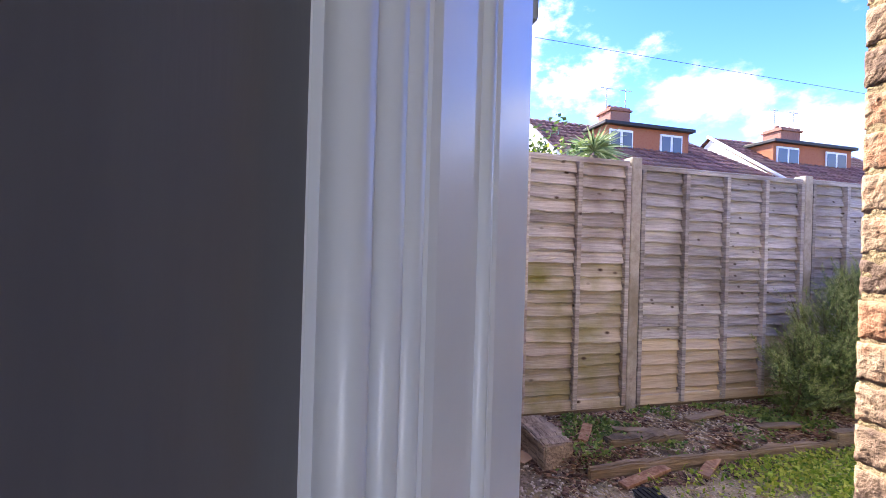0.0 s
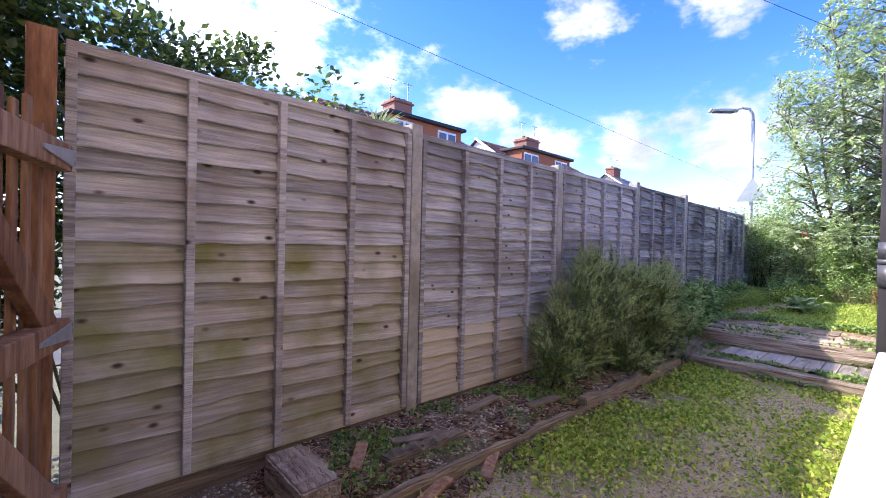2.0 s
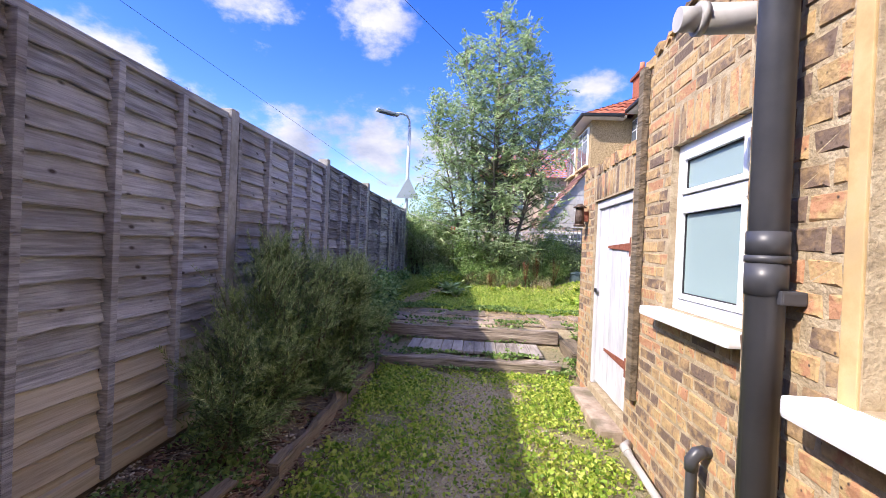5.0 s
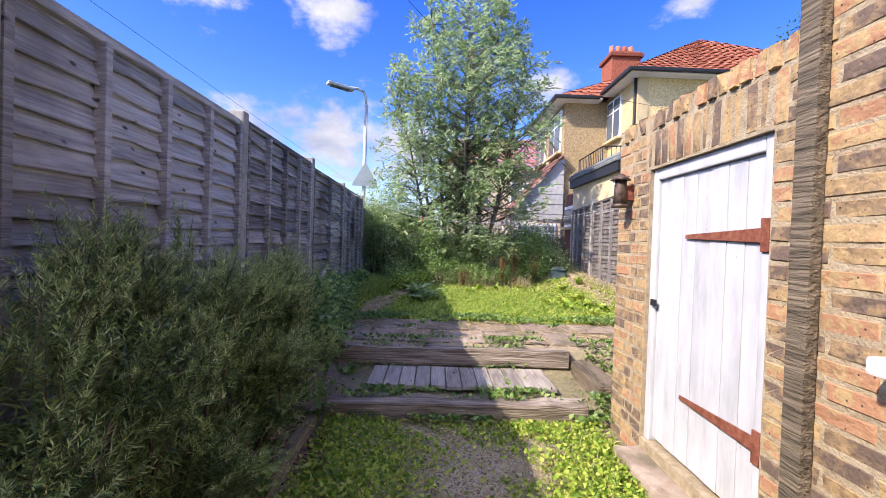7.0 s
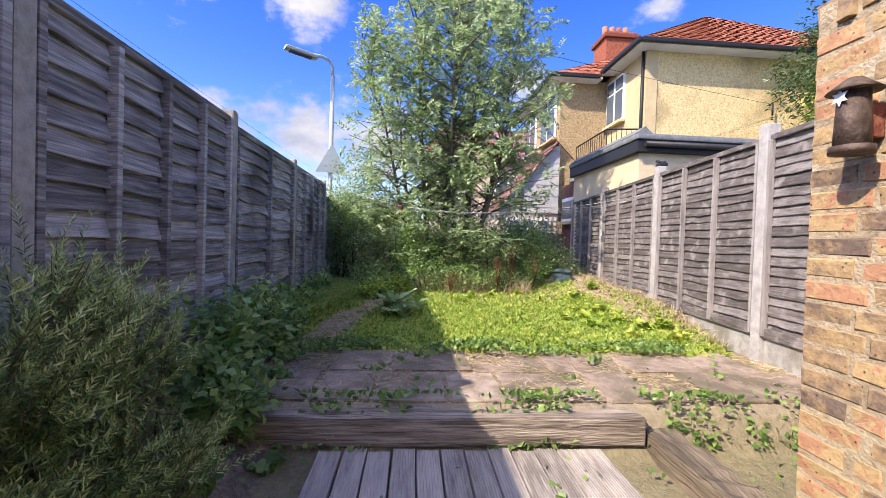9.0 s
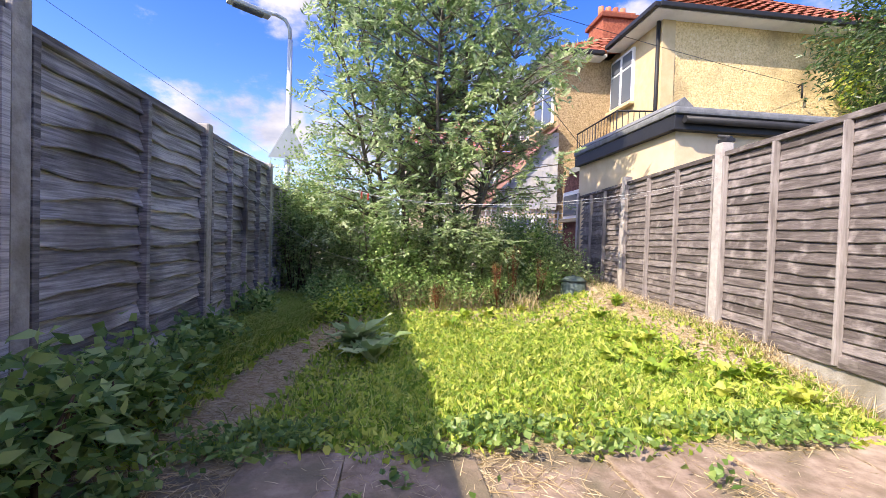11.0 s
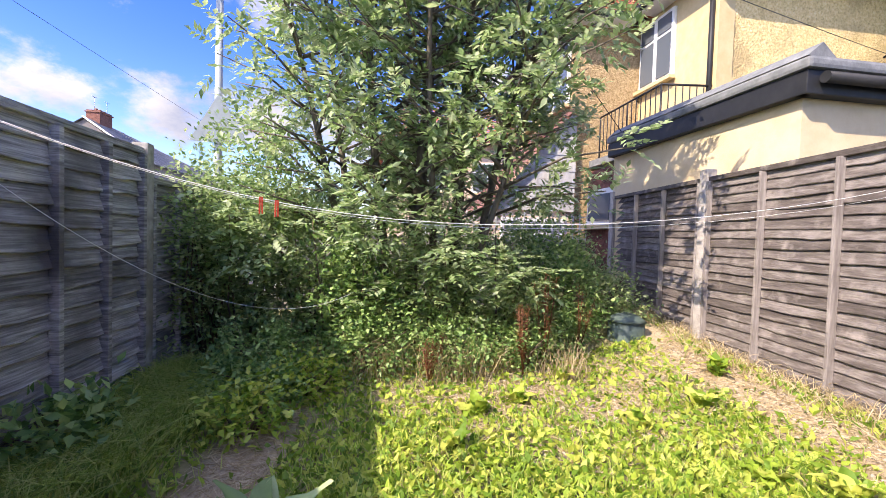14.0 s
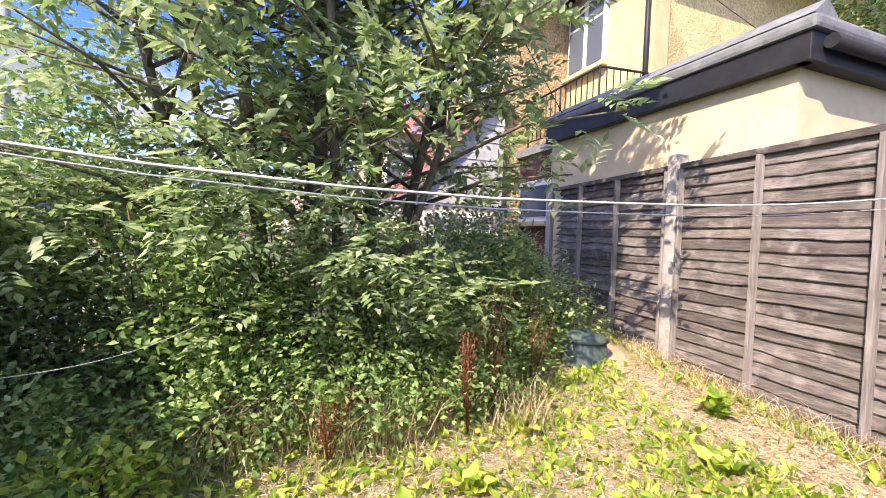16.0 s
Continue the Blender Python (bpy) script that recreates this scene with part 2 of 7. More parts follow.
M["brick_red"] = material("red_brick", [(0.20, 0.06, 0.035), (0.33, 0.10, 0.055), (0.38, 0.15, 0.08)], scale=14, rough=0.9, bump=0.7, bump_scale=45, rand=0.5)
M["brick_brown"] = material("brown_chimney_brick", [(0.13, 0.055, 0.042), (0.23, 0.10, 0.075), (0.31, 0.16, 0.12)], scale=14, rough=0.9, bump=0.7, bump_scale=45, rand=0.5)
M["mortar"] = material("sandy_mortar", [(0.26, 0.20, 0.125), (0.38, 0.30, 0.19), (0.48, 0.395, 0.265)], scale=20, rough=0.95, bump=0.8, bump_scale=90)
M["render"] = material("sandy_render", [(0.42, 0.29, 0.13), (0.52, 0.37, 0.18), (0.58, 0.44, 0.24)], scale=10, rough=0.93, bump=0.2, bump_scale=140, distance=0.003, stain=(0.40, 0.29, 0.15), stain_scale=5)
M["upvc"] = material("white_upvc", [(0.74, 0.75, 0.77), (0.80, 0.81, 0.82), (0.83, 0.83, 0.84)], scale=2, rough=0.32, bump=0.05, spec=0.5)
M["upvc_grey"] = material("gasket_grey", [(0.02, 0.02, 0.022), (0.03, 0.03, 0.033)], scale=4, rough=0.5, bump=0)
# white leaf panel in shade: the shade is put into this dark grey
M["panel_shaded"] = material("shaded_upvc_panel", [(0.115, 0.11, 0.118), (0.15, 0.144, 0.152), (0.20, 0.19, 0.20)], scale=3, stretch=(3, 3, 0.3), rough=0.4, bump=0.15, spec=0.5)
M["white_paint"] = material("flaking_white_paint", [(0.40, 0.40, 0.41), (0.51, 0.51, 0.52), (0.58, 0.58, 0.585)], scale=5, stretch=(2, 2, 0.5), rough=0.65, bump=0.3, rand=0.1,
                            stain=(0.62, 0.58, 0.47), stain_scale=2.5, stain_at=(0.56, 0.8), spots=(9, 0.05, (0.28, 0.26, 0.24)))
M["rust"] = material("rusty_iron", [(0.12, 0.035, 0.02), (0.22, 0.07, 0.04), (0.30, 0.12, 0.07)], scale=30, rough=0.8, bump=0.5)
M["old_metal"] = material("tarnished_brown_metal", [(0.05, 0.035, 0.028), (0.11, 0.075, 0.055), (0.2, 0.15, 0.12)], scale=30, rough=0.6, bump=0.4, metallic=0.3)
M["black_plastic"] = material("dark_grey_plastic_pipe", [(0.035, 0.036, 0.042), (0.055, 0.056, 0.064), (0.07, 0.07, 0.078)], scale=6, rough=0.42, bump=0.08, spec=0.5)
M["grey_plastic"] = material("pale_grey_plastic", [(0.33, 0.31, 0.28), (0.42, 0.40, 0.37), (0.48, 0.46, 0.43)], scale=6, rough=0.5, bump=0.1)
M["galv"] = material("galvanised_steel", [(0.38, 0.40, 0.42), (0.48, 0.50, 0.52), (0.56, 0.58, 0.6)], scale=20, rough=0.5, bump=0.1, metallic=0.6)
M["lamp_grey"] = material("painted_grey_steel", [(0.42, 0.46, 0.46), (0.5, 0.54, 0.54)], scale=10, rough=0.5, bump=0.1)
M["sleeper"] = material("weathered_oak_sleeper", [(0.17, 0.135, 0.10), (0.35, 0.285, 0.22), (0.52, 0.445, 0.355)], scale=8, stretch=(2, 0.3, 3), rough=0.9, bump=0.9, rand=0.2, distance=0.02, grain=(4.0, (9, 0.6, 4), (0.52, 0.62), 0.8, (0.07, 0.05, 0.04)))
M["sleeper_x"] = material("weathered_edging_timber", [(0.10, 0.08, 0.055), (0.20, 0.155, 0.105), (0.31, 0.25, 0.17)], scale=8, stretch=(0.3, 2, 3), rough=0.9, bump=0.9, rand=0.2, distance=0.02)
M["deck"] = material("grey_grooved_decking", [(0.22, 0.19, 0.16), (0.37, 0.325, 0.28), (0.48, 0.43, 0.37)], scale=10, stretch=(0.4, 3, 1), rough=0.85, bump=0.4, rand=0.3)
M["slab"] = material("worn_paving", [(0.20, 0.145, 0.10), (0.33, 0.25, 0.185), (0.43, 0.345, 0.265)], scale=12, rough=0.92, bump=0.7, bump_scale=60, rand=0.2, stain=(0.17, 0.14, 0.09), stain_scale=3, stain_at=(0.46, 0.62))
M["stone"] = material("pale_gravel", [(0.20, 0.16, 0.115), (0.38, 0.31, 0.235), (0.56, 0.50, 0.42)], scale=5, rough=0.9, bump=0, rand=0.9)
M["woodchip"] = material("bark_and_chips", [(0.07, 0.04, 0.028), (0.16, 0.09, 0.06), (0.26, 0.165, 0.115)], scale=5, rough=0.95, bump=0, rand=0.9)
M["straw"] = material("dry_straw", [(0.36, 0.27, 0.14), (0.52, 0.41, 0.23), (0.66, 0.55, 0.36)], scale=5, rough=0.9, bump=0, rand=0.6, sheer=0.2)
M["cream"] = material("cream_painted_render", [(0.60, 0.47, 0.28), (0.68, 0.55, 0.35), (0.72, 0.60, 0.40)], scale=3, rough=0.85, bump=0.2, bump_scale=60)
M["pebble"] = material("yellow_pebbledash", [(0.46, 0.34, 0.15), (0.76, 0.58, 0.28), (0.86, 0.73, 0.44)], scale=26, rough=0.95, bump=1.0, bump_scale=30, distance=0.03, stain=(0.40, 0.30, 0.15), stain_scale=1.0)
M["pebble_brown"] = material("brown_pebbledash", [(0.22, 0.155, 0.08), (0.43, 0.315, 0.17), (0.60, 0.46, 0.27)], scale=26, rough=0.95, bump=1.0, bump_scale=30, distance=0.03)
M["yellow_band"] = material("yellow_masonry_paint", [(0.54, 0.42, 0.22), (0.60, 0.47, 0.26), (0.65, 0.52, 0.30)], scale=6, rough=0.85, bump=0.2)
M["peach"] = material("peach_render", [(0.60, 0.44, 0.33), (0.66, 0.5, 0.38), (0.7, 0.55, 0.43)], scale=4, rough=0.9, bump=0.2)
M["white_wall"] = material("white_render", [(0.68, 0.68, 0.67), (0.77, 0.77, 0.76), (0.8, 0.8, 0.79)], scale=3, rough=0.85, bump=0.2)
M["tile_red"] = material("orange_clay_tile", [(0.26, 0.075, 0.042), (0.40, 0.125, 0.07), (0.46, 0.18, 0.10)], scale=6, rough=0.85, bump=0.3, rand=0.4)
M["tile_brown"] = material("brown_clay_tile", [(0.12, 0.055, 0.045), (0.20, 0.092, 0.075), (0.27, 0.14, 0.115)], scale=5, rough=0.88, bump=0.3, rand=0.4, stain=(0.22, 0.13, 0.09), stain_scale=0.6)
M["tile_grey"] = material("grey_slate", [(0.22, 0.20, 0.19), (0.30, 0.28, 0.27), (0.36, 0.34, 0.33)], scale=4, rough=0.85, bump=0.3, rand=0.3)
M["black_trim"] = material("black_painted_trim", [(0.018, 0.019, 0.021), (0.03, 0.031, 0.034)], scale=8, rough=0.5, bump=0.1)
M["lead"] = material("grey_roof_felt", [(0.13, 0.14, 0.145), (0.19, 0.20, 0.205), (0.25, 0.26, 0.265)], scale=9, rough=0.85, bump=0.4)
M["asphalt"] = material("asphalt", [(0.04, 0.04, 0.042), (0.055, 0.055, 0.057), (0.07, 0.07, 0.07)], scale=30, rough=0.9, bump=0.4)
M["plaster"] = material("plain_plaster", [(0.55, 0.54, 0.52), (0.62, 0.61, 0.59)], scale=3, rough=0.9, bump=0.1)
M["floor_in"] = material("grey_vinyl_floor", [(0.22, 0.21, 0.2), (0.3, 0.29, 0.27)], scale=5, rough=0.5, bump=0.1)
M["bark"] = material("grey_brown_bark", [(0.085, 0.068, 0.05), (0.15, 0.125, 0.095), (0.22, 0.19, 0.15)], scale=18, stretch=(1, 1, 0.3), rough=0.9, bump=0.8)
M["twig"] = material("brown_twig", [(0.07, 0.05, 0.03), (0.13, 0.095, 0.06), (0.19, 0.145, 0.095)], scale=10, rough=0.9, bump=0)
M["rope"] = material("white_clothes_line", [(0.60, 0.60, 0.56), (0.70, 0.70, 0.66)], scale=30, rough=0.8, bump=0.1)
M["cable"] = material("black_overhead_cable", [(0.02, 0.02, 0.024), (0.03, 0.03, 0.034)], scale=10, rough=0.7, bump=0)
M["peg"] = material("orange_red_plastic", [(0.60, 0.07, 0.035), (0.68, 0.10, 0.05)], scale=10, rough=0.45, bump=0)
M["bin"] = material("grey_green_plastic", [(0.07, 0.105, 0.092), (0.105, 0.145, 0.125), (0.14, 0.185, 0.165)], scale=8, rough=0.55, bump=0.15)
M["card"] = material("brown_cardboard", [(0.40, 0.27, 0.17), (0.50, 0.35, 0.23)], scale=8, rough=0.9, bump=0.1)
M["sign_back"] = material("grey_sign_back", [(0.33, 0.38, 0.40), (0.40, 0.45, 0.47)], scale=6, rough=0.6, bump=0.1)

M["leaf_ash"] = leaf_mat("ash_leaf", (0.21, 0.32, 0.12), (0.38, 0.50, 0.22), (0.56, 0.64, 0.38), rough=0.4, sheer=0.5)
M["leaf_shrub"] = leaf_mat("shrub_leaf", (0.16, 0.25, 0.08), (0.33, 0.45, 0.17), (0.52, 0.60, 0.28), rough=0.42, sheer=0.45)
M["leaf_bramble"] = leaf_mat("bramble_leaf", (0.12, 0.23, 0.06), (0.26, 0.41, 0.12), (0.42, 0.55, 0.20), rough=0.45, sheer=0.4)
M["leaf_hedge"] = leaf_mat("privet_leaf", (0.03, 0.065, 0.02), (0.06, 0.115, 0.032), (0.13, 0.2, 0.055), rough=0.35)
M["leaf_rosemary"] = leaf_mat("rosemary_needle", (0.055, 0.10, 0.025), (0.12, 0.19, 0.05), (0.24, 0.33, 0.10), sheer=0.15)
M["rosemary_tip"] = leaf_mat("rosemary_new_growth", (0.18, 0.28, 0.08), (0.36, 0.47, 0.15), (0.60, 0.66, 0.30), sheer=0.25)
M["leaf_weed"] = leaf_mat("weed_leaf", (0.15, 0.27, 0.025), (0.38, 0.52, 0.055), (0.60, 0.63, 0.13), rough=0.6, sheer=0.4)
M["leaf_dark"] = leaf_mat("ground_ivy_leaf", (0.09, 0.18, 0.04), (0.18, 0.30, 0.07), (0.32, 0.43, 0.12), rough=0.42)
M["leaf_dock"] = leaf_mat("dock_leaf", (0.23, 0.33, 0.12), (0.36, 0.47, 0.20), (0.50, 0.58, 0.30))
M["grass"] = leaf_mat("grass_blade", (0.20, 0.32, 0.05), (0.37, 0.50, 0.08), (0.60, 0.63, 0.20), rough=0.6, sheer=0.4)
M["leaf_red"] = leaf_mat("dry_dock_seed", (0.13, 0.045, 0.02), (0.21, 0.08, 0.035), (0.30, 0.13, 0.06))
M["palm"] = leaf_mat("palm_leaf", (0.14, 0.22, 0.09), (0.24, 0.33, 0.14), (0.36, 0.43, 0.21))


def glass_mat(name, tint, rough, see):
    m = bpy.data.materials.new(name)
    m.use_nodes = True
    nt = m.node_tree
    b = nt.nodes["Principled BSDF"]
    b.inputs["Base Color"].default_value = (*tint, 1)
    b.inputs["Roughness"].default_value = rough
    b.inputs["Transmission Weight"].default_value = see
    b.inputs["IOR"].default_value = 1.45
    return m


M["glass"] = glass_mat("window_glass", (0.80, 0.86, 0.88), 0.02, 0.9)
M["glass_frosted"] = glass_mat("frosted_window_glass", (0.30, 0.395, 0.395), 0.25, 0.15)
M["glass_far"] = glass_mat("curtained_window_glass", (0.11, 0.13, 0.155), 0.05, 0.0)


def ground_material():
    """Bare soil, gravel and thin turf, weighted by painted vertex weights of what lies where."""
    m = bpy.data.materials.new("garden_ground")
    m.use_nodes = True
    nt = m.node_tree
    b = nt.nodes["Principled BSDF"]
    b.inputs["Roughness"].default_value = 0.95
    geo = nt.nodes.new("ShaderNodeNewGeometry")
    at = nt.nodes.new("ShaderNodeVertexColor")
    at.layer_name = "cover"
    sep = nt.nodes.new("ShaderNodeSeparateColor")
    nt.links.new(at.outputs["Color"], sep.inputs[0])

    def tex(scale, cols):
        n = nt.nodes.new("ShaderNodeTexNoise")
        n.inputs["Scale"].default_value, n.inputs["Detail"].default_value = scale, 9
        n.inputs["Roughness"].default_value = 0.7
        nt.links.new(geo.outputs["Position"], n.inputs["Vector"])
        r = nt.nodes.new("ShaderNodeValToRGB")
        r.color_ramp.elements[0].position, r.color_ramp.elements[1].position = 0.36, 0.64
        r.color_ramp.elements[0].color, r.color_ramp.elements[1].color = (*cols[0], 1), (*cols[1], 1)
        nt.links.new(n.outputs["Fac"], r.inputs[0])
        return r.outputs[0], n.outputs["Fac"]

    soil, h = tex(30, ((0.11, 0.085, 0.062), (0.29, 0.23, 0.175)))
    path, _ = tex(40, ((0.40, 0.30, 0.19), (0.66, 0.54, 0.38)))
    turf, _ = tex(16, ((0.24, 0.22, 0.08), (0.42, 0.36, 0.17)))
    far, _ = tex(0.4, ((0.10, 0.11, 0.06), (0.17, 0.165, 0.11)))
    col = soil
    for ch, c in (("Red", path), ("Green", turf), ("Blue", far)):
        mx = nt.nodes.new("ShaderNodeMix")
        mx.data_type = "RGBA"
        nt.links.new(sep.outputs[ch], mx.inputs[0])
        nt.links.new(col, mx.inputs[6])
        nt.links.new(c, mx.inputs[7])
        col = mx.outputs[2]
    nt.links.new(col, b.inputs["Base Color"])
    bp = nt.nodes.new("ShaderNodeBump")
    bp.inputs["Strength"].default_value, bp.inputs["Distance"].default_value = 0.9, 0.03
    nt.links.new(h, bp.inputs["Height"])
    nt.links.new(bp.outputs[0], b.inputs["Normal"])
    return m


M["ground"] = ground_material()

# ---- building blocks ----


def part(name, bm, mat, parent=None, label="", at=None):
    """Links a bmesh (or a ready mesh) as one object, under a parent if given."""
    if isinstance(bm, bmesh.types.BMesh):
        me = bpy.data.meshes.new(name)
        bm.to_mesh(me)
        bm.free()
        me.materials.append(mat)
    else:
        me = bm
        if mat and not me.materials:
            me.materials.append(mat)
    ob = new(name, me)
    if parent:
        ob.parent = parent
    if at is not None:
        ob.matrix_basis = at
    if label:
        ob["label"] = label
    return ob


def empty(name, label, category, group="", kind="", at=None):
    ob = new(name)
    if at is not None:
        ob.matrix_basis = at
    return tagged(ob, label, category, group, kind)


def box(x0, x1, y0, y1, z0, z1, bevel=0.0, bm=None, turn=None):
    """A box with rounded edges, added to bm (or a new one)."""
    bm = bm or bmesh.new()
    tmp = bmesh.new()
    bmesh.ops.create_cube(tmp, size=1)
    m = Matrix.Translation(((x0 + x1) / 2, (y0 + y1) / 2, (z0 + z1) / 2)) @ Matrix.Diagonal((x1 - x0, y1 - y0, z1 - z0, 1))
    bmesh.ops.transform(tmp, matrix=m, verts=tmp.verts)
    if bevel:
        bmesh.ops.bevel(tmp, geom=tmp.edges[:], offset=bevel, segments=2, affect="EDGES", profile=0.6)
    if turn:
        bmesh.ops.transform(tmp, matrix=turn, verts=tmp.verts)
    me = bpy.data.meshes.new("tmp")
    tmp.to_mesh(me)
    tmp.free()
    bm.from_mesh(me)
    bpy.data.meshes.remove(me)
    return bm


def tube(points, radius, sides=8, bm=None, taper=1.0):
    """A tube along a line of points."""
    bm = bm or bmesh.new()
    pts = [Vector(p) for p in points]
    rings = []
    for i, p in enumerate(pts):
        d = (pts[min(i + 1, len(pts) - 1)] - pts[max(i - 1, 0)]).normalized()
        a = d.orthogonal().normalized() if i == 0 else (a - d * a.dot(d)).normalized()
        b = d.cross(a)
        r = radius * (1 + (taper - 1) * i / max(1, len(pts) - 1))
        rings.append([bm.verts.new(p + r * (math.cos(k * math.tau / sides) * a + math.sin(k * math.tau / sides) * b)) for k in range(sides)])
    for u, v in zip(rings, rings[1:]):
        for k in range(sides):
            f = bm.faces.new((u[k], u[(k + 1) % sides], v[(k + 1) % sides], v[k]))
            f.smooth = True
    bm.faces.new(rings[0][::-1])
    bm.faces.new(rings[-1])
    return bm


def quad(bm, *pts):
    return bm.faces.new([bm.verts.new(p) for p in pts])


def prism(profile, axis, a, b, bm=None):
    """An outline in two coordinates drawn out along x or y from a to b."""
    bm = bm or bmesh.new()
    put = (lambda p, s: (s, p[0], p[1])) if axis == "x" else (lambda p, s: (p[0], s, p[1]))
    v0 = [bm.verts.new(put(p, a)) for p in profile]
    v1 = [bm.verts.new(put(p, b)) for p in profile]
    n = len(profile)
    for k in range(n):
        bm.faces.new((v0[k], v0[(k + 1) % n], v1[(k + 1) % n], v1[k]))
    bm.faces.new(v0[::-1])
    bm.faces.new(v1)
    bmesh.ops.recalc_face_normals(bm, faces=bm.faces)
    return bm


def sheet(name, verts, faces, mat):
    me = bpy.data.meshes.new(name)
    verts = np.asarray(verts, dtype=np.float32)
    faces = np.asarray(faces, dtype=np.int32)
    n = faces.shape[1]
    me.vertices.add(len(verts))
    me.vertices.foreach_set("co", verts.ravel())
    me.loops.add(faces.size)
    me.loops.foreach_set("vertex_index", faces.ravel())
    me.polygons.add(len(faces))
    me.polygons.foreach_set("loop_start", np.arange(0, faces.size, n, dtype=np.int32))
    me.update(calc_edges=True)
    me.materials.append(mat)
    return me


rng = np.random.default_rng(7)


def unit(v):
    return v / np.maximum(np.linalg.norm(v, axis=1, keepdims=True), 1e-6)


def leaf_mesh(name, base, way, length, width, mat, flop=0.25, face=None):
    """Many leaves: each a folded, pointed blade of six faces' worth of outline, from its base along its way."""
    n = len(base)
    way = unit(way)
    side = np.cross(way, face if face is not None else rng.normal(size=(n, 3)))
    side = unit(side)
    up = np.cross(side, way)
    L = np.broadcast_to(np.asarray(length, float), (n,))[:, None]
    W = np.broadcast_to(np.asarray(width, float), (n,))[:, None]
    droop = np.array([[0, 0, -1.0]]) * L * flop
    p0 = base
    p1 = base + way * L * 0.4 + side * W * 0.5 + up * W * 0.15 + droop * 0.15
    p2 = base + way * L * 0.4 - side * W * 0.5 + up * W * 0.15 + droop * 0.15
    pm = base + way * L * 0.45 + droop * 0.18
    p3 = base + way * L + droop
    v = np.stack([p0, p1, p3, p2, pm], 1).reshape(-1, 3)
    o = np.arange(n)[:, None] * 5
    f = np.concatenate([o + np.array([[0, 1, 4]]), o + np.array([[1, 2, 4]]), o + np.array([[2, 3, 4]]), o + np.array([[3, 0, 4]])])
    return sheet(name, v, f, mat)


def blade_mesh(name, base, way, length, width, mat, bend=0.4):
    """Grass blades: narrow, bent, tapering."""
    n = len(base)
    way = unit(way)
    side = unit(np.cross(way, rng.normal(size=(n, 3))))
    L = np.broadcast_to(np.asarray(length, float), (n,))[:, None]
    W = np.broadcast_to(np.asarray(width, float), (n,))[:, None]
    lean = unit(np.c_[rng.normal(size=(n, 2)), np.zeros(n)]) * L * bend
    mid = base + way * L * 0.55 + lean * 0.3
    tip = base + way * L * 0.95 + lean - np.array([[0, 0, 1]]) * L * bend * 0.3
    v = np.stack([base - side * W / 2, base + side * W / 2, mid + side * W * 0.4, mid - side * W * 0.4, tip], 1).reshape(-1, 3)
    o = np.arange(n)[:, None] * 5
    f = np.concatenate([o + np.array([[0, 1, 2]]), o + np.array([[0, 2, 3]]), o + np.array([[3, 2, 4]])])
    return sheet(name, v, f, mat)


def joined(name, meshes, mat):
    vs, fs, k = [], [], 0
    for v, f in meshes:
        vs.append(v)
        fs.append(np.asarray(f) + k)
        k += len(v)
    return sheet(name, np.concatenate(vs), np.concatenate(fs), mat)


def smooth(a, b, x):
    t = np.clip((x - a) / (b - a), 0, 1)
    return t * t * (3 - 2 * t)


def lump(x, y, s=1.0):
    return (np.sin(x * 1.7 * s + 0.6) * np.cos(y * 2.3 * s - 1.1) + 0.6 * np.sin(x * 4.1 * s + y * 3.3 * s) + 0.4 * np.sin(x * 9.3 * s - y * 7.7 * s + 2)) / 2.0


# ---- plan ----
FENCE_Y0, FENCE_SLOPE = 3.14, 0.0085          # near face of the long fence


def fence_y(x):
    return FENCE_Y0 + FENCE_SLOPE * x


def fence_r(x):
    return -1.70 - 0.115 * (x - 10.28)


def ground_z(x, y):
    """Height of the ground: low yard, bed by the fence, raised lawn behind the steps."""
    x, y = np.asarray(x, float), np.asarray(y, float)
    yard = -0.12 + 0.012 * lump(x, y, 1.3)
    bed = smooth(2.36, 2.5, y) * (1 - smooth(3.3, 3.5, y)) * smooth(1.3, 1.6, x) * 0.09
    low = yard + bed + smooth(2.3, 2.6, y) * 0.02
    lawn = 0.20 + 0.05 * smooth(8.5, 11.5, x) + 0.20 * smooth(-0.5, -1.6, y) * smooth(8.5, 10, x) + 0.012 * lump(x, y, 1.2) + 0.12 * smooth(11.8, 13.5, x)
    terrace = smooth(6.98, 7.14, x)
    mid = smooth(6.14, 6.22, x) * (1 - terrace) * 0.09
    h = low * (1 - terrace) + lawn * terrace + mid
    out = smooth(3.5, 4.2, y) + smooth(15.5, 18, x) + smooth(-0.4, -3.5, x) * smooth(0, -1, y) + smooth(-2.6, -4, y)
    out = np.clip(out, 0, 1)
    return h * (1 - out) + (-0.1) * out


# ---- ground ----


def axis(parts):
    return np.unique(np.concatenate([np.linspace(a, b, n) for a, b, n in parts]))


gx = axis([(-1500, -60, 8), (-60, -3, 14), (-3, 0, 12), (0, 14.5, 230), (14.5, 20, 20), (20, 80, 20), (80, 1500, 8)])
gy = axis([(-1500, -60, 8), (-60, -5, 14), (-5, -2, 12), (-2, 3.5, 100), (3.5, 6, 10), (6, 60, 16), (60, 1500, 8)])
X, Y = np.meshgrid(gx, gy, indexing="ij")
Z = ground_z(X, Y)
nx, ny = len(gx), len(gy)
idx = np.arange(nx * ny).reshape(nx, ny)
gf = np.stack([idx[:-1, :-1].ravel(), idx[1:, :-1].ravel(), idx[1:, 1:].ravel(), idx[:-1, 1:].ravel()], 1)
gme = sheet("ground", np.stack([X.ravel(), Y.ravel(), Z.ravel()], 1), gf, M["ground"])
for p in gme.polygons:
    p.use_smooth = True


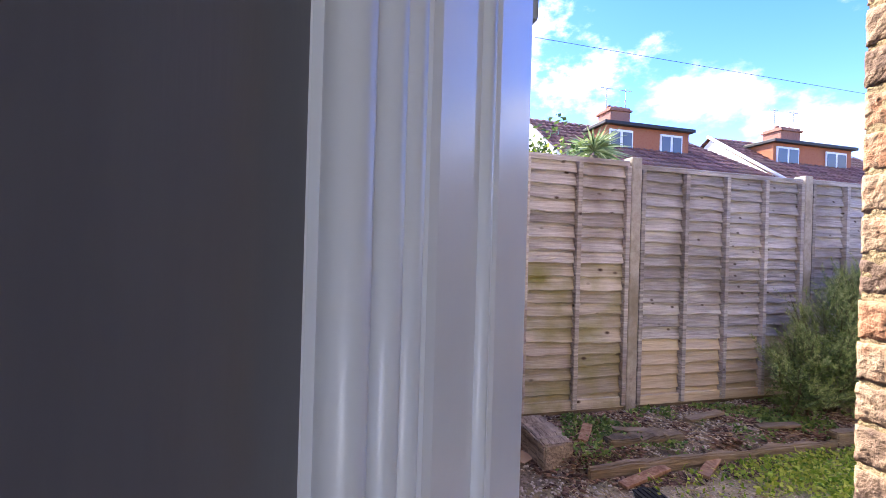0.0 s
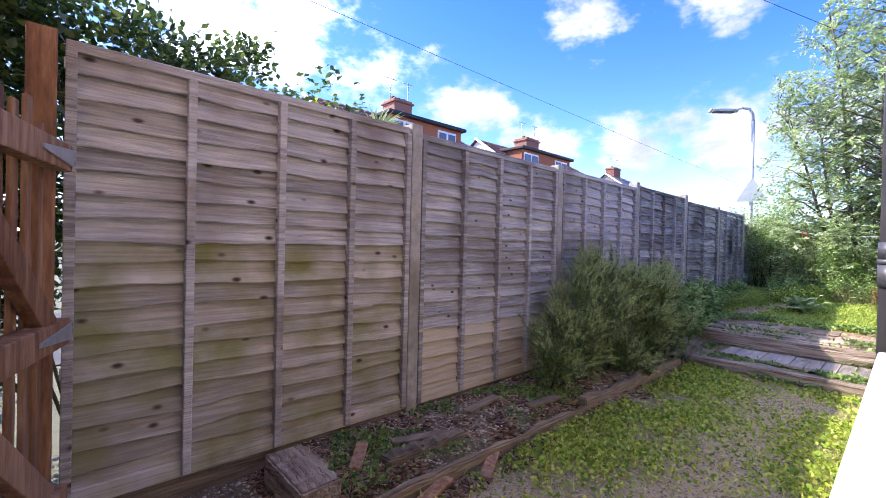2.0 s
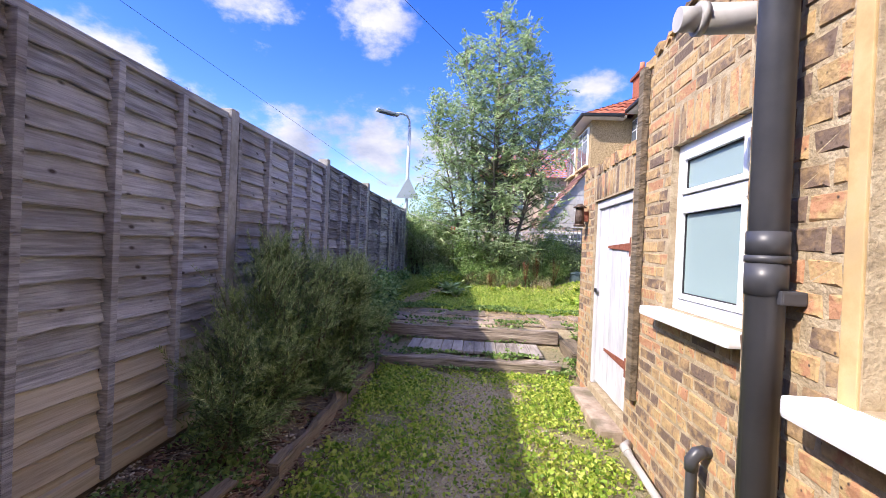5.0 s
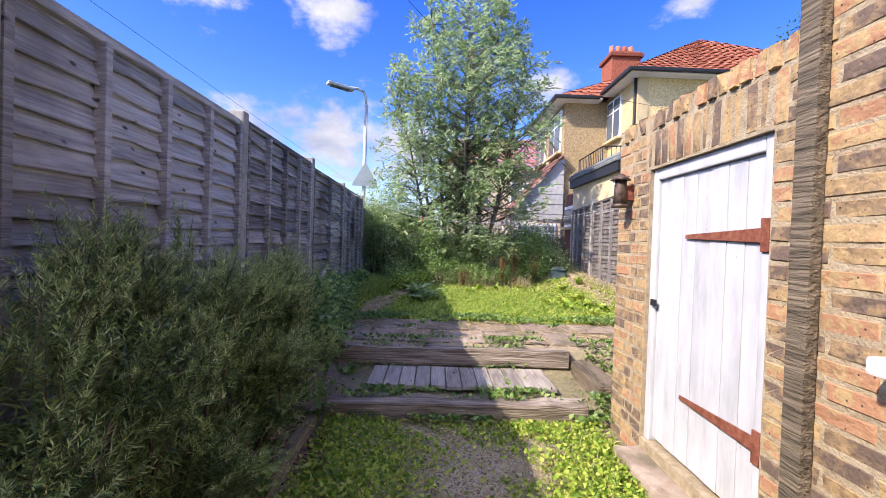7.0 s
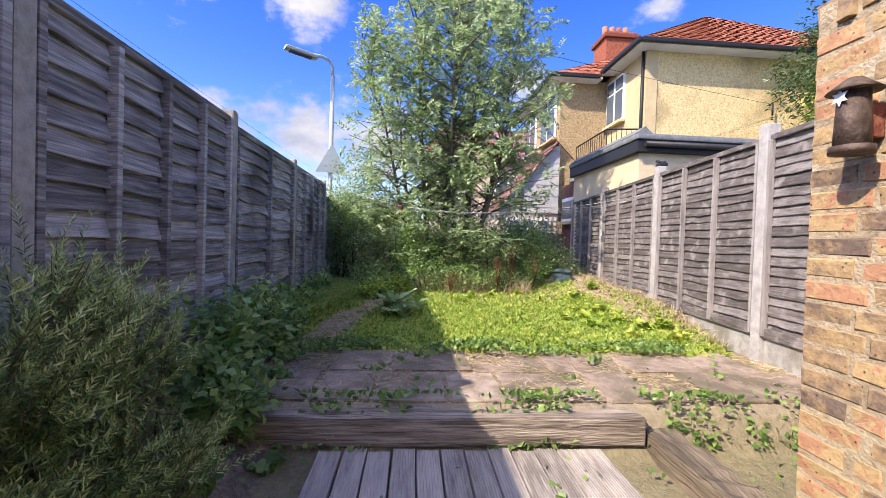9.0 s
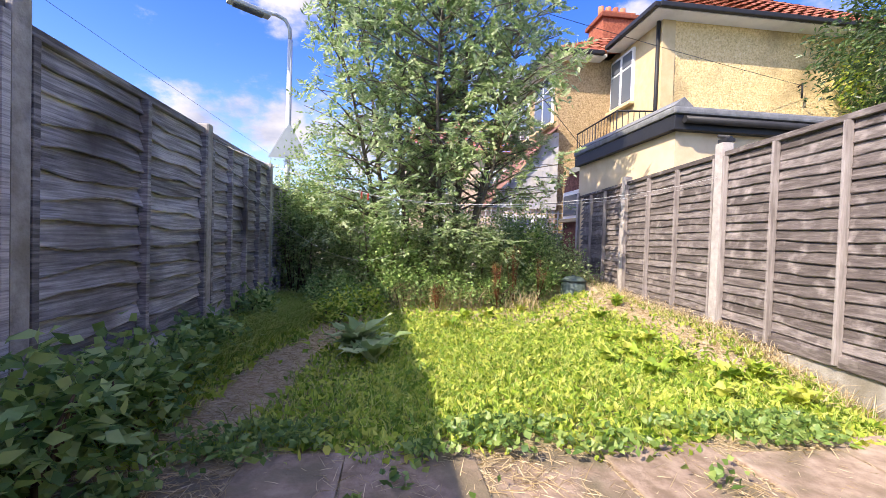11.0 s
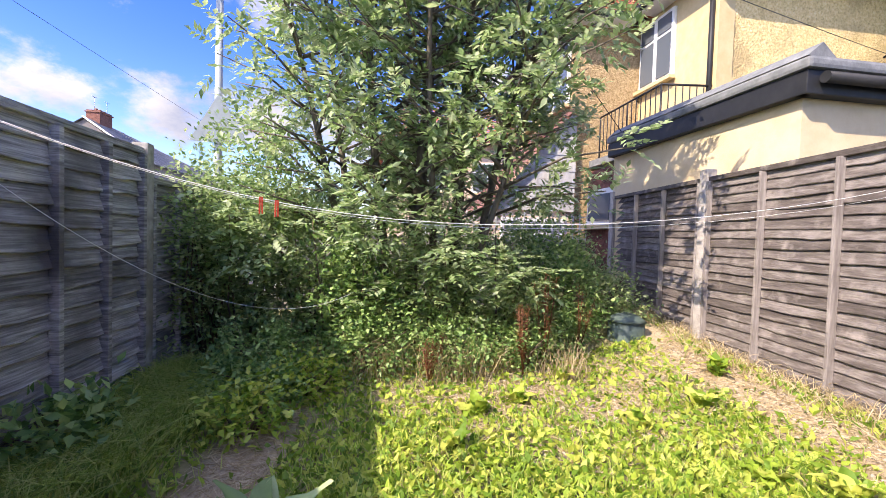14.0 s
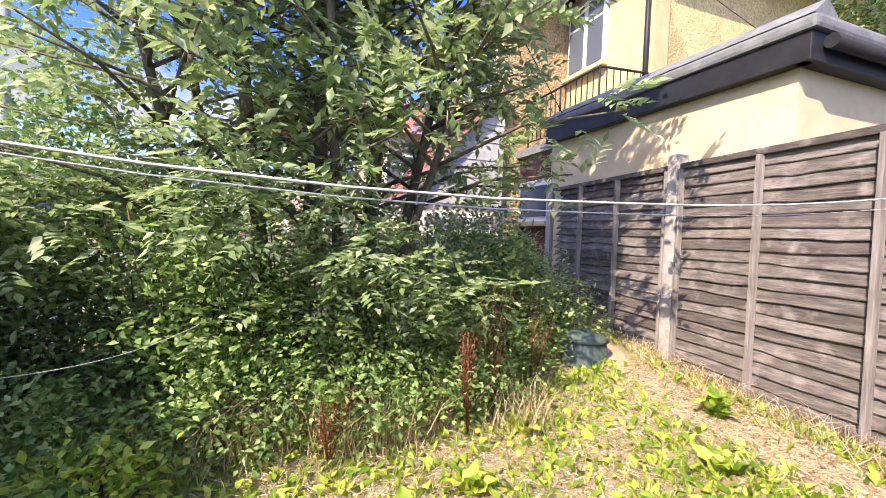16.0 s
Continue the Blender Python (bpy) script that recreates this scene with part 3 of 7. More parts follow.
def path_y(x):
    return 2.55 - 0.19 * (np.asarray(x) - 8.8)


def path_weight(x, y):
    strip = (1 - smooth(0.13, 0.29, np.abs(y - path_y(x) + 0.04 * np.sin(x * 3.7)))) * smooth(8.2, 8.6, x) * (1 - smooth(11.9, 12.4, x))
    yard = np.exp(-((y - 1.35) / 0.42) ** 2) * (1 - smooth(5.6, 6.2, x)) * 0.95
    front = (1 - smooth(2.0, 3.2, x)) * (1 - smooth(2.1, 2.4, y)) * 0.9
    slabs = smooth(6.9, 7.2, x) * (1 - smooth(8.3, 8.5, x)) * 0.7
    bald = np.exp(-((x - 11.7) ** 2 / 1.2 + (y + 0.1) ** 2 / 2.2)) * 0.9 * np.clip(0.75 + 0.5 * lump(x, y, 2.5), 0, 1) + np.exp(-((y - fence_r(x) - 0.45) / 0.22) ** 2) * smooth(8.8, 9.4, x) * 0.9
    return np.clip(np.maximum.reduce([strip, yard, front, slabs, bald]), 0, 1)


inside = (X > -1) & (X < 15) & (Y > -2.6) & (Y < 3.4)
cov = np.zeros((nx, ny, 4), np.float32)
cov[..., 0] = path_weight(X, Y) * inside
cov[..., 1] = np.where(X > 8.3, 0.9, np.where(Y < 2.35, 0.55, 0.0)) * inside * (1 - cov[..., 0] * 0.9)
cov[..., 2] = np.clip(smooth(3.35, 3.6, Y) + smooth(15, 16, X) + smooth(-2.7, -3.5, Y), 0, 1)
cov[..., 3] = 1
layer = gme.color_attributes.new("cover", "FLOAT_COLOR", "POINT")
layer.data.foreach_set("color", cov.reshape(-1))
tagged(new("ground", gme), "uneven garden ground of soil, gravel and thin turf", "ground", kind="structure")

road = box(16.6, 23.0, -80, 80, -0.16, -0.085)
tagged(part("road", road, M["asphalt"]), "grey asphalt street behind the garden", "road", kind="structure")
tagged(part("road", box(-60, 80, 6.5, 10.5, -0.16, -0.085), M["asphalt"]), "grey asphalt side street beyond the fence", "road", kind="structure")

# ---- brickwork ----


def brick_shape(length, height, seed, depth=0.05, frame_up=False):
    """One worn brick, its face towards +y, from the origin to the right and up."""
    r = random.Random(seed)
    bm = bmesh.new()
    bmesh.ops.create_cube(bm, size=1)
    bmesh.ops.transform(bm, matrix=Matrix.Translation((length / 2, -depth / 2, height / 2)) @ Matrix.Diagonal((length, depth, height, 1)), verts=bm.verts)
    front = [e for e in bm.edges if all(v.co.y > -0.001 for v in e.verts)]
    bmesh.ops.bevel(bm, geom=front, offset=0.007, segments=1, affect="EDGES")
    for v in bm.verts:
        if v.co.y > -depth * 0.6:
            v.co += Vector((r.uniform(-1, 1) * 0.0035, r.uniform(-1, 1) * 0.004, r.uniform(-1, 1) * 0.0035))
    bmesh.ops.triangulate(bm, faces=bm.faces)
    me = bpy.data.meshes.new("brick")
    bm.to_mesh(me)
    bm.free()
    me.materials.append(M["brick"])
    return me


STRETCH = [brick_shape(0.215, 0.066, s) for s in range(6)]
HEADER = [brick_shape(0.1025, 0.066, 20 + s) for s in range(5)]
SOLDIER = [brick_shape(0.066, 0.215, 40 + s) for s in range(5)]
CLOSER = [brick_shape(0.05, 0.066, 60 + s) for s in range(3)]


def tri_data(me):
    v = np.array([w.co for w in me.vertices])
    f = np.array([p.vertices[:] for p in me.polygons])
    return v, f


TRI = {me.name: tri_data(me) for me in STRETCH + HEADER + SOLDIER + CLOSER}


def courses(x0, x1, z0, z1, blocked=(), soldiers=(), top=None):
    """Places of the bricks of a wall face: Flemish bond, with openings and soldier courses left or laid."""
    out = []
    r = random.Random(int(x0 * 100) + int(z1 * 10))
    holes = list(blocked) + list(soldiers)
    k, z = 0, z0
    while z + 0.07 <= z1 + 0.01:
        x = x0 - (0.16 if k % 2 else 0.0)
        turn = 0
        while x < x1 - 0.03:
            w = 0.215 if (turn + k) % 2 == 0 else 0.1025
            a, b = max(x, x0), min(x + w, x1)
            free = not any(hx0 - 0.005 < b and hx1 + 0.005 > a and hz0 < z + 0.06 and hz1 > z + 0.01 for hx0, hx1, hz0, hz1 in holes)
            if not free:
                # cut back to the edge of an opening
                for hx0, hx1, hz0, hz1 in holes:
                    if hz0 < z + 0.06 and hz1 > z + 0.01:
                        if a < hx0 < b:
                            b = hx0 - 0.004
                            free = True
                        elif a < hx1 < b:
                            a = hx1 + 0.004
                            free = True
                        if free and a < hx0 and b > hx0:
                            free = False
                if b - a < 0.035 or any(hx0 < (a + b) / 2 < hx1 and hz0 < z + 0.06 and hz1 > z + 0.01 for hx0, hx1, hz0, hz1 in holes):
                    free = False
            if free and b - a > 0.03 and (top is None or z + 0.06 < top((a + b) / 2)):
                if b - a > 0.16:
                    me, nat = r.choice(STRETCH), 0.215
                elif b - a > 0.075:
                    me, nat = r.choice(HEADER), 0.1025
                else:
                    me, nat = r.choice(CLOSER), 0.05
                out.append((me, a, z + r.uniform(-0.002, 0.002), (b - a) / nat))
            x += w + 0.010
            turn += 1
        z += 0.076
        k += 1
    for sx0, sx1, sz0, sz1 in soldiers:
        x = sx0
        while x < sx1 - 0.03:
            out.append((r.choice(SOLDIER), x, sz0 + r.uniform(-0.003, 0.003), 1.0))
            x += 0.0765
    return out


# ---- house: wall faces ----
YF, YB = 0.57, 0.27          # outer faces of the kitchen wall and of the rear wall


def wall_piece(name, bm, label, mat=None):
    ob = part(name, bm, mat or M["mortar"])
    return tagged(ob, label, "wall", kind="structure")


# kitchen wall with the doorway and its window
DOOR = (0.18, 0.94, -0.12, 2.12)
WIN2 = (1.32, 2.47, 0.93, 2.05)
T = 0.003
bm = bmesh.new()
box(0.04, DOOR[0], 0.435, YF - T, -0.3, 5.2, bm=bm)
box(DOOR[1] + T, WIN2[0], YB, YF - T, -0.3, 5.2, bm=bm)
box(DOOR[0], DOOR[1], YB, YF - T, DOOR[3], 5.2, bm=bm)
box(DOOR[0], DOOR[1], YB, YF - T, -0.3, -0.08, bm=bm)
box(WIN2[0], WIN2[1], YB, YF - T, -0.3, WIN2[2], bm=bm)
box(WIN2[0], WIN2[1], YB, YF - T, WIN2[3], 5.2, bm=bm)
box(WIN2[1], 2.87 - T, YB, YF - T, -0.3, 5.2, bm=bm)
kitchen_wall = wall_piece("wall_kitchen", bm, "yellow stock brick house wall with sandy mortar joints")
box_end = box(2.72, 2.87 - T, -3.5, YB, -0.3, 5.2)
wall_piece("wall_end", box_end, "brick end wall of the taller house part")


def rake(x):
    return 2.46 + (4.53 - x) * 0.19 if x < 4.53 else 2.05


WIN1 = (3.36, 4.07, 0.93, 1.85)
SHED = (4.66, 5.63, 0.02, 1.70)
bm = bmesh.new()
box(2.87 - T, WIN1[0], -0.02, YB - T, -0.3, 2.46, bm=bm)
box(WIN1[0], WIN1[1], -0.02, YB - T, -0.3, WIN1[2], bm=bm)
box(WIN1[0], WIN1[1], -0.02, YB - T, WIN1[3], 2.46, bm=bm)
box(WIN1[1], SHED[0], -0.02, YB - T, -0.3, 2.03, bm=bm)
box(WIN1[1], 4.53, -0.02, YB - T, 2.03, 2.46, bm=bm)
prism([(2.87 - T, 2.46), (4.53, 2.46), (2.87 - T, 2.46 + 1.66 * 0.19)], "y", -0.02, YB - T, bm=bm)
box(SHED[0], SHED[1], -0.02, YB - T, SHED[3], 2.03, bm=bm)
box(SHED[0], SHED[1], -0.02, YB - T, -0.3, SHED[2], bm=bm)
box(SHED[1], 6.07 - T, -0.02, YB - T, -0.3, 2.03, bm=bm)
rear_wall = wall_piece("wall_rear", bm, "old yellow and brown stock brick wall of the low outbuilding")
wall_piece("wall_outbuilding_end", box(5.85, 6.07 - T, -1.80, -0.02, -0.3, 2.03), "brick end wall of the outbuilding")
tagged(part("roof_outbuilding", box(4.53, 5.85, -1.80, -0.02, 1.86, 1.96), M["lead"]), "grey felt flat roof of the outbuilding", "roof", kind="structure")
tagged(part("roof_lean_to", prism([(2.87, 2.62), (4.53, 2.34), (4.53, 2.24), (2.87, 2.5)], "y", -1.9, -0.02), M["tile_brown"]), "low roof over the rear wing", "roof", kind="structure")
wall_piece("wall_outbuilding_back", box(2.87, 6.05, -1.95, -1.80, -0.3, 2.3), "plain back wall of the outbuilding", M["plaster"])

# main house block beside the gate, and the closed kitchen behind the door
wall_piece("wall_main", box(-0.10, 0.04, YF, 1.90, -0.3, 5.2), "brick rear wall of the main house", M["brick"])
wall_piece("wall_main_side", box(-6.0, -0.10, 1.75, 1.90, -0.3, 5.2), "brick side wall of the main house", M["brick"])
wall_piece("wall_main_back", box(-6.15, -6.0, -3.5, 1.90, -0.3, 5.2), "brick far wall of the main house", M["brick"])
bm = bmesh.new()
box(-6.0, -0.6, -3.65, -3.5, -0.3, 5.2, bm=bm)
box(0.9, 2.72, -3.65, -3.5, -0.3, 5.2, bm=bm)
box(-0.6, 0.9, -3.65, -3.5, -0.3, 0.9, bm=bm)
box(-0.6, 0.9, -3.65, -3.5, 2.2, 5.2, bm=bm)
wall_piece("wall_room_south", bm, "plain unseen inner wall with an opening added for the fill lamp", M["plaster"])
# fill lamp in a made-up, unseen opening, added to brighten the open leaf
leaf_fill = new("window_daylight", bpy.data.lights.new("window_daylight", "AREA"))
leaf_fill.data.shape, leaf_fill.data.size, leaf_fill.data.size_y = "RECTANGLE", 1.4, 1.2
leaf_fill.data.energy, leaf_fill.data.color = 3.2, (0.86, 0.88, 1.0)
leaf_fill.matrix_world = look((0.15, -3.52, 1.55), (0.15, 0, 1.4))
wall_piece("wall_room_west", box(-1.1, -1.0, -3.5, 0.405, -0.1, 2.4), "plain inner wall", M["plaster"])
wall_piece("wall_room_lining", box(-1.0, 0.04, 0.405, YF, -0.3, 5.2), "plain inner wall", M["plaster"])
tagged(part("floor", box(-1.0, 2.72, -3.5, 0.40, -0.12, -0.03), M["floor_in"]), "grey vinyl kitchen floor", "floor", kind="structure")
tagged(part("ceiling", box(-1.0, 2.72, -3.5, 0.33, 2.38, 2.5), M["plaster"]), "plain white ceiling", "ceiling", kind="structure")
tagged(part("roof_main", box(-6.3, 2.95, -3.8, YF + 0.06, 5.2, 5.4), M["tile_brown"]), "brown tiled house roof", "roof", kind="structure")
tagged(part("roof_main_wing", box(-6.3, 0.05, YF + 0.06, 1.92, 5.2, 5.4), M["tile_brown"]), "brown tiled house roof", "roof", kind="structure")


def window_unit(name, x0, x1, z0, z1, y, label, glass, splits, transom, sill=True):
    """White plastic window set in a wall facing +y: frame, panes, bars and sill."""
    ob = empty(name, label, "window", kind="structure", at=pose(x0, y, z0))
    w, h = x1 - x0, z1 - z0
    bm = bmesh.new()
    f = 0.062
    box(0, f, -0.05, 0.02, 0, h, 0.006, bm)
    box(w - f, w, -0.05, 0.02, 0, h, 0.006, bm)
    box(f, w - f, -0.05, 0.02, 0, f, 0.006, bm)
    box(f, w - f, -0.05, 0.02, h - f, h, 0.006, bm)
    part("window_frame", bm, M["upvc"], ob)
    part("transom", box(f, w - f, -0.05, 0.018, transom - 0.035, transom + 0.035, 0.006), M["upvc"], ob)
    xs = [f] + [f + (w - 2 * f) * s for s in splits] + [w - f]
    for s in splits:
        xm = f + (w - 2 * f) * s
        part("mullion", box(xm - 0.03, xm + 0.03, -0.05, 0.016, f, h - f, 0.006), M["upvc"], ob)
    for za, zb in ((f, transom - 0.035), (transom + 0.035, h - f)):
        for xa, xb in zip(xs, xs[1:]):
            bm = bmesh.new()
            s = 0.032
            box(xa + 0.004, xa + s, -0.03, 0.032, za + 0.004, zb - 0.004, 0.005, bm)
            box(xb - s, xb - 0.004, -0.03, 0.032, za + 0.004, zb - 0.004, 0.005, bm)
            box(xa + s, xb - s, -0.03, 0.032, za + 0.004, za + s, 0.005, bm)
            box(xa + s, xb - s, -0.03, 0.032, zb - s, zb - 0.004, 0.005, bm)
            part("sash", bm, M["upvc"], ob)
            p = part("pane", box(xa + s - 0.005, xb - s + 0.005, -0.012, 0.006, za + s - 0.005, zb - s + 0.005), glass, ob)
            p.visible_shadow = False
            g = bmesh.new()
            box(xa + s, xa + s + 0.006, 0.004, 0.014, za + s, zb - s, bm=g)
            box(xb - s - 0.006, xb - s, 0.004, 0.014, za + s, zb - s, bm=g)
            box(xa + s + 0.006, xb - s - 0.006, 0.004, 0.014, za + s, za + s + 0.006, bm=g)
            box(xa + s + 0.006, xb - s - 0.006, 0.004, 0.014, zb - s - 0.006, zb - s, bm=g)
            part("gasket", g, M["upvc_grey"], ob)
    if sill:
        part("window_sill", box(-0.09, w + 0.09, -0.02, 0.17, -0.055, -0.002, 0.012), M["upvc"], ob, "white plastic sill")
    return ob


window_unit("window_1", *WIN1, YB - 0.06, "white plastic window with frosted panes in the rear wall", M["glass_frosted"], [], 0.60)
window_unit("window_2", *WIN2, YF - 0.075, "white plastic kitchen window with a top light", M["glass"], [0.5], 0.69)

# doorway
door = empty("door_1", "white plastic double door standing half open onto the garden", "door", kind="structure", at=pose(0, 0, 0))
bm = bmesh.new()
box(DOOR[1] - 0.012, DOOR[1] + 0.05, 0.335, 0.452, -0.08, DOOR[3], 0.006, bm)
box(DOOR[1] - 0.028, DOOR[1] - 0.008, 0.355, 0.40, -0.06, DOOR[3] - 0.06, 0.004, bm)
part("right_jamb", bm, M["upvc"], door)
part("jamb_gasket", box(DOOR[1] - 0.018, DOOR[1] - 0.010, 0.42, 0.437, -0.06, DOOR[3] - 0.06), M["upvc_grey"], door)
part("head", box(DOOR[0] - 0.03, DOOR[1] - 0.012, 0.335, 0.45, DOOR[3] - 0.07, DOOR[3], 0.006), M["upvc"], door)
part("threshold", box(DOOR[0], DOOR[1], 0.33, 0.60, -0.08, -0.045, 0.006), M["galv"], door)
part("render_reveal", box(DOOR[1] - 0.004, DOOR[1] + 0.006, 0.452, 0.493, -0.08, DOOR[3]), M["render"], door)
# near leaf, swung open into the room: stile, beads, recessed panel in a shade-darkened colour
LEAF = pose(0.178, 0.372, 0, 0, 0, -124.8)
H1 = DOOR[3] - 0.09
bm = bmesh.new()
box(0.0, 0.135, -0.06, 0.0, -0.04, H1, 0.008, bm)
box(0.135, 0.185, -0.06, -0.006, -0.04, H1, 0.008, bm)
box(0.185, 0.25, -0.06, 0.002, -0.04, H1, 0.008, bm)
box(0.25, 0.308, -0.06, -0.012, -0.04, H1, 0.006, bm)
part("stile", bm, M["upvc"], door, at=LEAF)
for s_, r_ in ((0.147, 0.007), (0.256, 0.007), (0.274, 0.007), (0.298, 0.008)):
    part("glazing_bead", tube([(s_, -0.006, -0.03), (s_, -0.006, H1 - 0.01)], r_, 14), M["upvc"], door, at=LEAF)
part("door_panel", box(0.306, 0.86, -0.05, -0.014, -0.04, H1), M["panel_shaded"], door, "inner panel of the leaf, its shade put into the grey", at=LEAF)
part("left_jamb", box(0.115, 0.172, 0.392, 0.452, -0.08, DOOR[3], 0.006), M["upvc"], door)
part("stile_rebate", box(0.164, 0.184, 0.402, 0.440, -0.04, DOOR[3] - 0.07, 0.003), M["upvc_grey"], door)
# opened leaf folded back against the inner wall
OX = DOOR[1] - 0.045
bm = bmesh.new()
box(OX, OX + 0.05, 0.20, 0.325, -0.03, 2.04, 0.006, bm)
box(OX, OX + 0.05, -0.42, -0.31, -0.03, 2.04, 0.006, bm)
box(OX, OX + 0.05, -0.31, 0.20, -0.03, 0.12, 0.006, bm)
box(OX, OX + 0.05, -0.31, 0.20, 1.92, 2.04, 0.006, bm)
part("open_leaf_frame", bm, M["upvc"], door)
part("open_leaf_glass", box(OX + 0.012, OX + 0.03, -0.31, 0.20, 0.12, 1.92), M["glass_far"], door)
part("open_leaf_gasket", box(OX + 0.002, OX + 0.012, 0.186, 0.199, 0.12, 1.92), M["upvc_grey"], door)
for zz in (0.35, 1.55):
    part("hinge", box(0.172, 0.190, 0.385, 0.412, zz, zz + 0.10, 0.004), M["galv"], door)

# main house window sill seen past the doorway
sill = empty("window_3", "white plastic window with a projecting sill in the main house", "window", kind="structure", at=pose(0.04, 0.7, 0.93))
part("window_sill", box(-0.02, 0.12, 0.0, 0.99, -0.05, 0.0, 0.01), M["upvc"], sill)
part("window_frame", box(-0.02, 0.012, 0.03, 0.60, 0.0, 1.05, 0.006), M["upvc"], sill)
part("pane", box(0.006, 0.018, 0.10, 0.53, 0.08, 0.97), M["glass_far"], sill)
cab = tube([(0.05, 1.80, 2.4), (0.052, 1.80, 1.3), (0.05, 1.78, 1.22), (0.05, 1.74, 1.18)], 0.006, 6)
tagged(part("cable", cab, M["upvc"]), "thin white cable clipped to the brick wall", "cable")

# ---- fences ----


def board_shape(length, height, seed, wavy=0.012, hard=0.0, lap=0.05):
    """A lap board: thin at its top edge, thick and wavy at its lower edge, leaning out."""
    r = random.Random(seed)
    n = 16
    ph = [r.uniform(0, 6.28) for _ in range(4)]
    am = [r.uniform(0.3, 1.0) for _ in range(3)]
    nick = r.uniform(0.1, 0.9)
    rows = []
    for i in range(n + 1):
        u = i / n
        x = u * length
        lo = wavy * (am[0] * math.sin(u * 5 + ph[0]) + 0.6 * am[1] * math.sin(u * 13 + ph[1]) + 0.35 * am[2] * math.sin(u * 29 + ph[2]))
        lo -= 0.012 * math.exp(-((u - nick) / 0.03) ** 2) * r.choice((-1, 1))
        out = 0.004 * math.sin(u * 9 + ph[3]) + hard * math.sin(u * 21 + ph[1])
        rows.append([(x, 0.004, height), (x, 0.008, height), (x, lap + out, lo + 0.006), (x, lap - 0.003 + out, lo), (x, 0.006 + out, lo + 0.003)])
    bm = bmesh.new()
    vs = [[bm.verts.new((p[0], -p[1], p[2])) for p in row] for row in rows]
    for a, b in zip(vs, vs[1:]):
        for k in range(4):
            bm.faces.new((a[k], a[k + 1], b[k + 1], b[k]))
        bm.faces.new((a[4], a[0], b[0], b[4]))
    bm.faces.new(vs[0])
    bm.faces.new(vs[-1][::-1])
    bmesh.ops.recalc_face_normals(bm, faces=bm.faces)
    me = bpy.data.meshes.new("board")
    bm.to_mesh(me)
    bm.free()
    return me


BOARDS = {}


def boards_for(key, length, height, wavy, hard, mat, lap, count=9):
    if key not in BOARDS:
        BOARDS[key] = []
        for s in range(count):
            me = board_shape(length, height, s * 7 + len(BOARDS), wavy, hard, lap)
            me.materials.append(mat)
            BOARDS[key].append(me)
    return BOARDS[key]


def fence_panel(fence, m, length, z0, z1, mats, label, wavy=0.010, pitch=0.105, hard=0.0, battens=3, top_rail=True, lap=0.05, batten_mat=None):
    """A lap panel in its own frame, its visible side towards -y: boards, battens, rails."""
    ob = empty("fence_panel", label, "", at=m)
    ob.parent = fence
    h = z1 - z0
    n = max(4, int(round(h / pitch)))
    r = random.Random(int(m.translation.x * 31 + m.translation.y * 7))
    for i in range(n):
        mat = mats(i, n)
        me = r.choice(boards_for((mat.name, round(length, 2), wavy), length, h / n + 0.036, wavy, hard, mat, lap))
        b = part("board", me, None, ob, at=pose(0, 0, z0 + h * i / n, r.uniform(-0.8, 0.8), r.uniform(-0.25, 0.25)))
    rail = mats(n, n)
    bw_ = 0.014 if batten_mat else 0.02
    low = mats(0, n)
    if top_rail:
        part("top_rail", box(0, length, -0.055, 0.012, z1 - 0.012, z1 + 0.035, 0.006), rail, ob)
    part("bottom_rail", box(0, length, -0.056, 0.006, z0 - 0.035, z0 + 0.05, 0.006), low, ob)
    for k in range(battens + 2):
        x = 0.02 + (length - 0.04) * k / (battens + 1)
        part("batten", box(x - bw_, x + bw_, -0.082 if 0 < k <= battens else -0.076, -0.026, z0 - 0.02, z1 - 0.012, 0.005), batten_mat or rail, ob)
    return ob


def fence_post(fence, m, z0, z1, mat, label, w=0.10, group="fence posts"):
    ob = tagged(part("fence_post", box(-w / 2, w / 2, -0.075, 0.04, z0, z1, 0.012), mat, fence, at=m), label)
    return ob


POSTS = [2.47, 4.43, 6.38, 8.30, 10.17, 12.08, 13.98]
TOPS = [2.15, 2.13, 2.18, 2.19, 2.14, 2.14, 2.05]
slope = math.degrees(math.atan(FENCE_SLOPE))


def on_fence(x):
    return pose(x, fence_y(x), 0, 0, 0, slope)


def mats_green(i, n):
    return M["fence_green"] if i < n * 0.55 else M["fence"]


def mats_second(i, n):
    return M["fence_pale"] if i < 5 else M["fence_grey"]


def mats_plain(i, n):
    return M["fence_grey"]


def mats_dark(i, n):
    return M["fence_dark"]


def mats_brown(i, n):
    return M["fence_brown"]


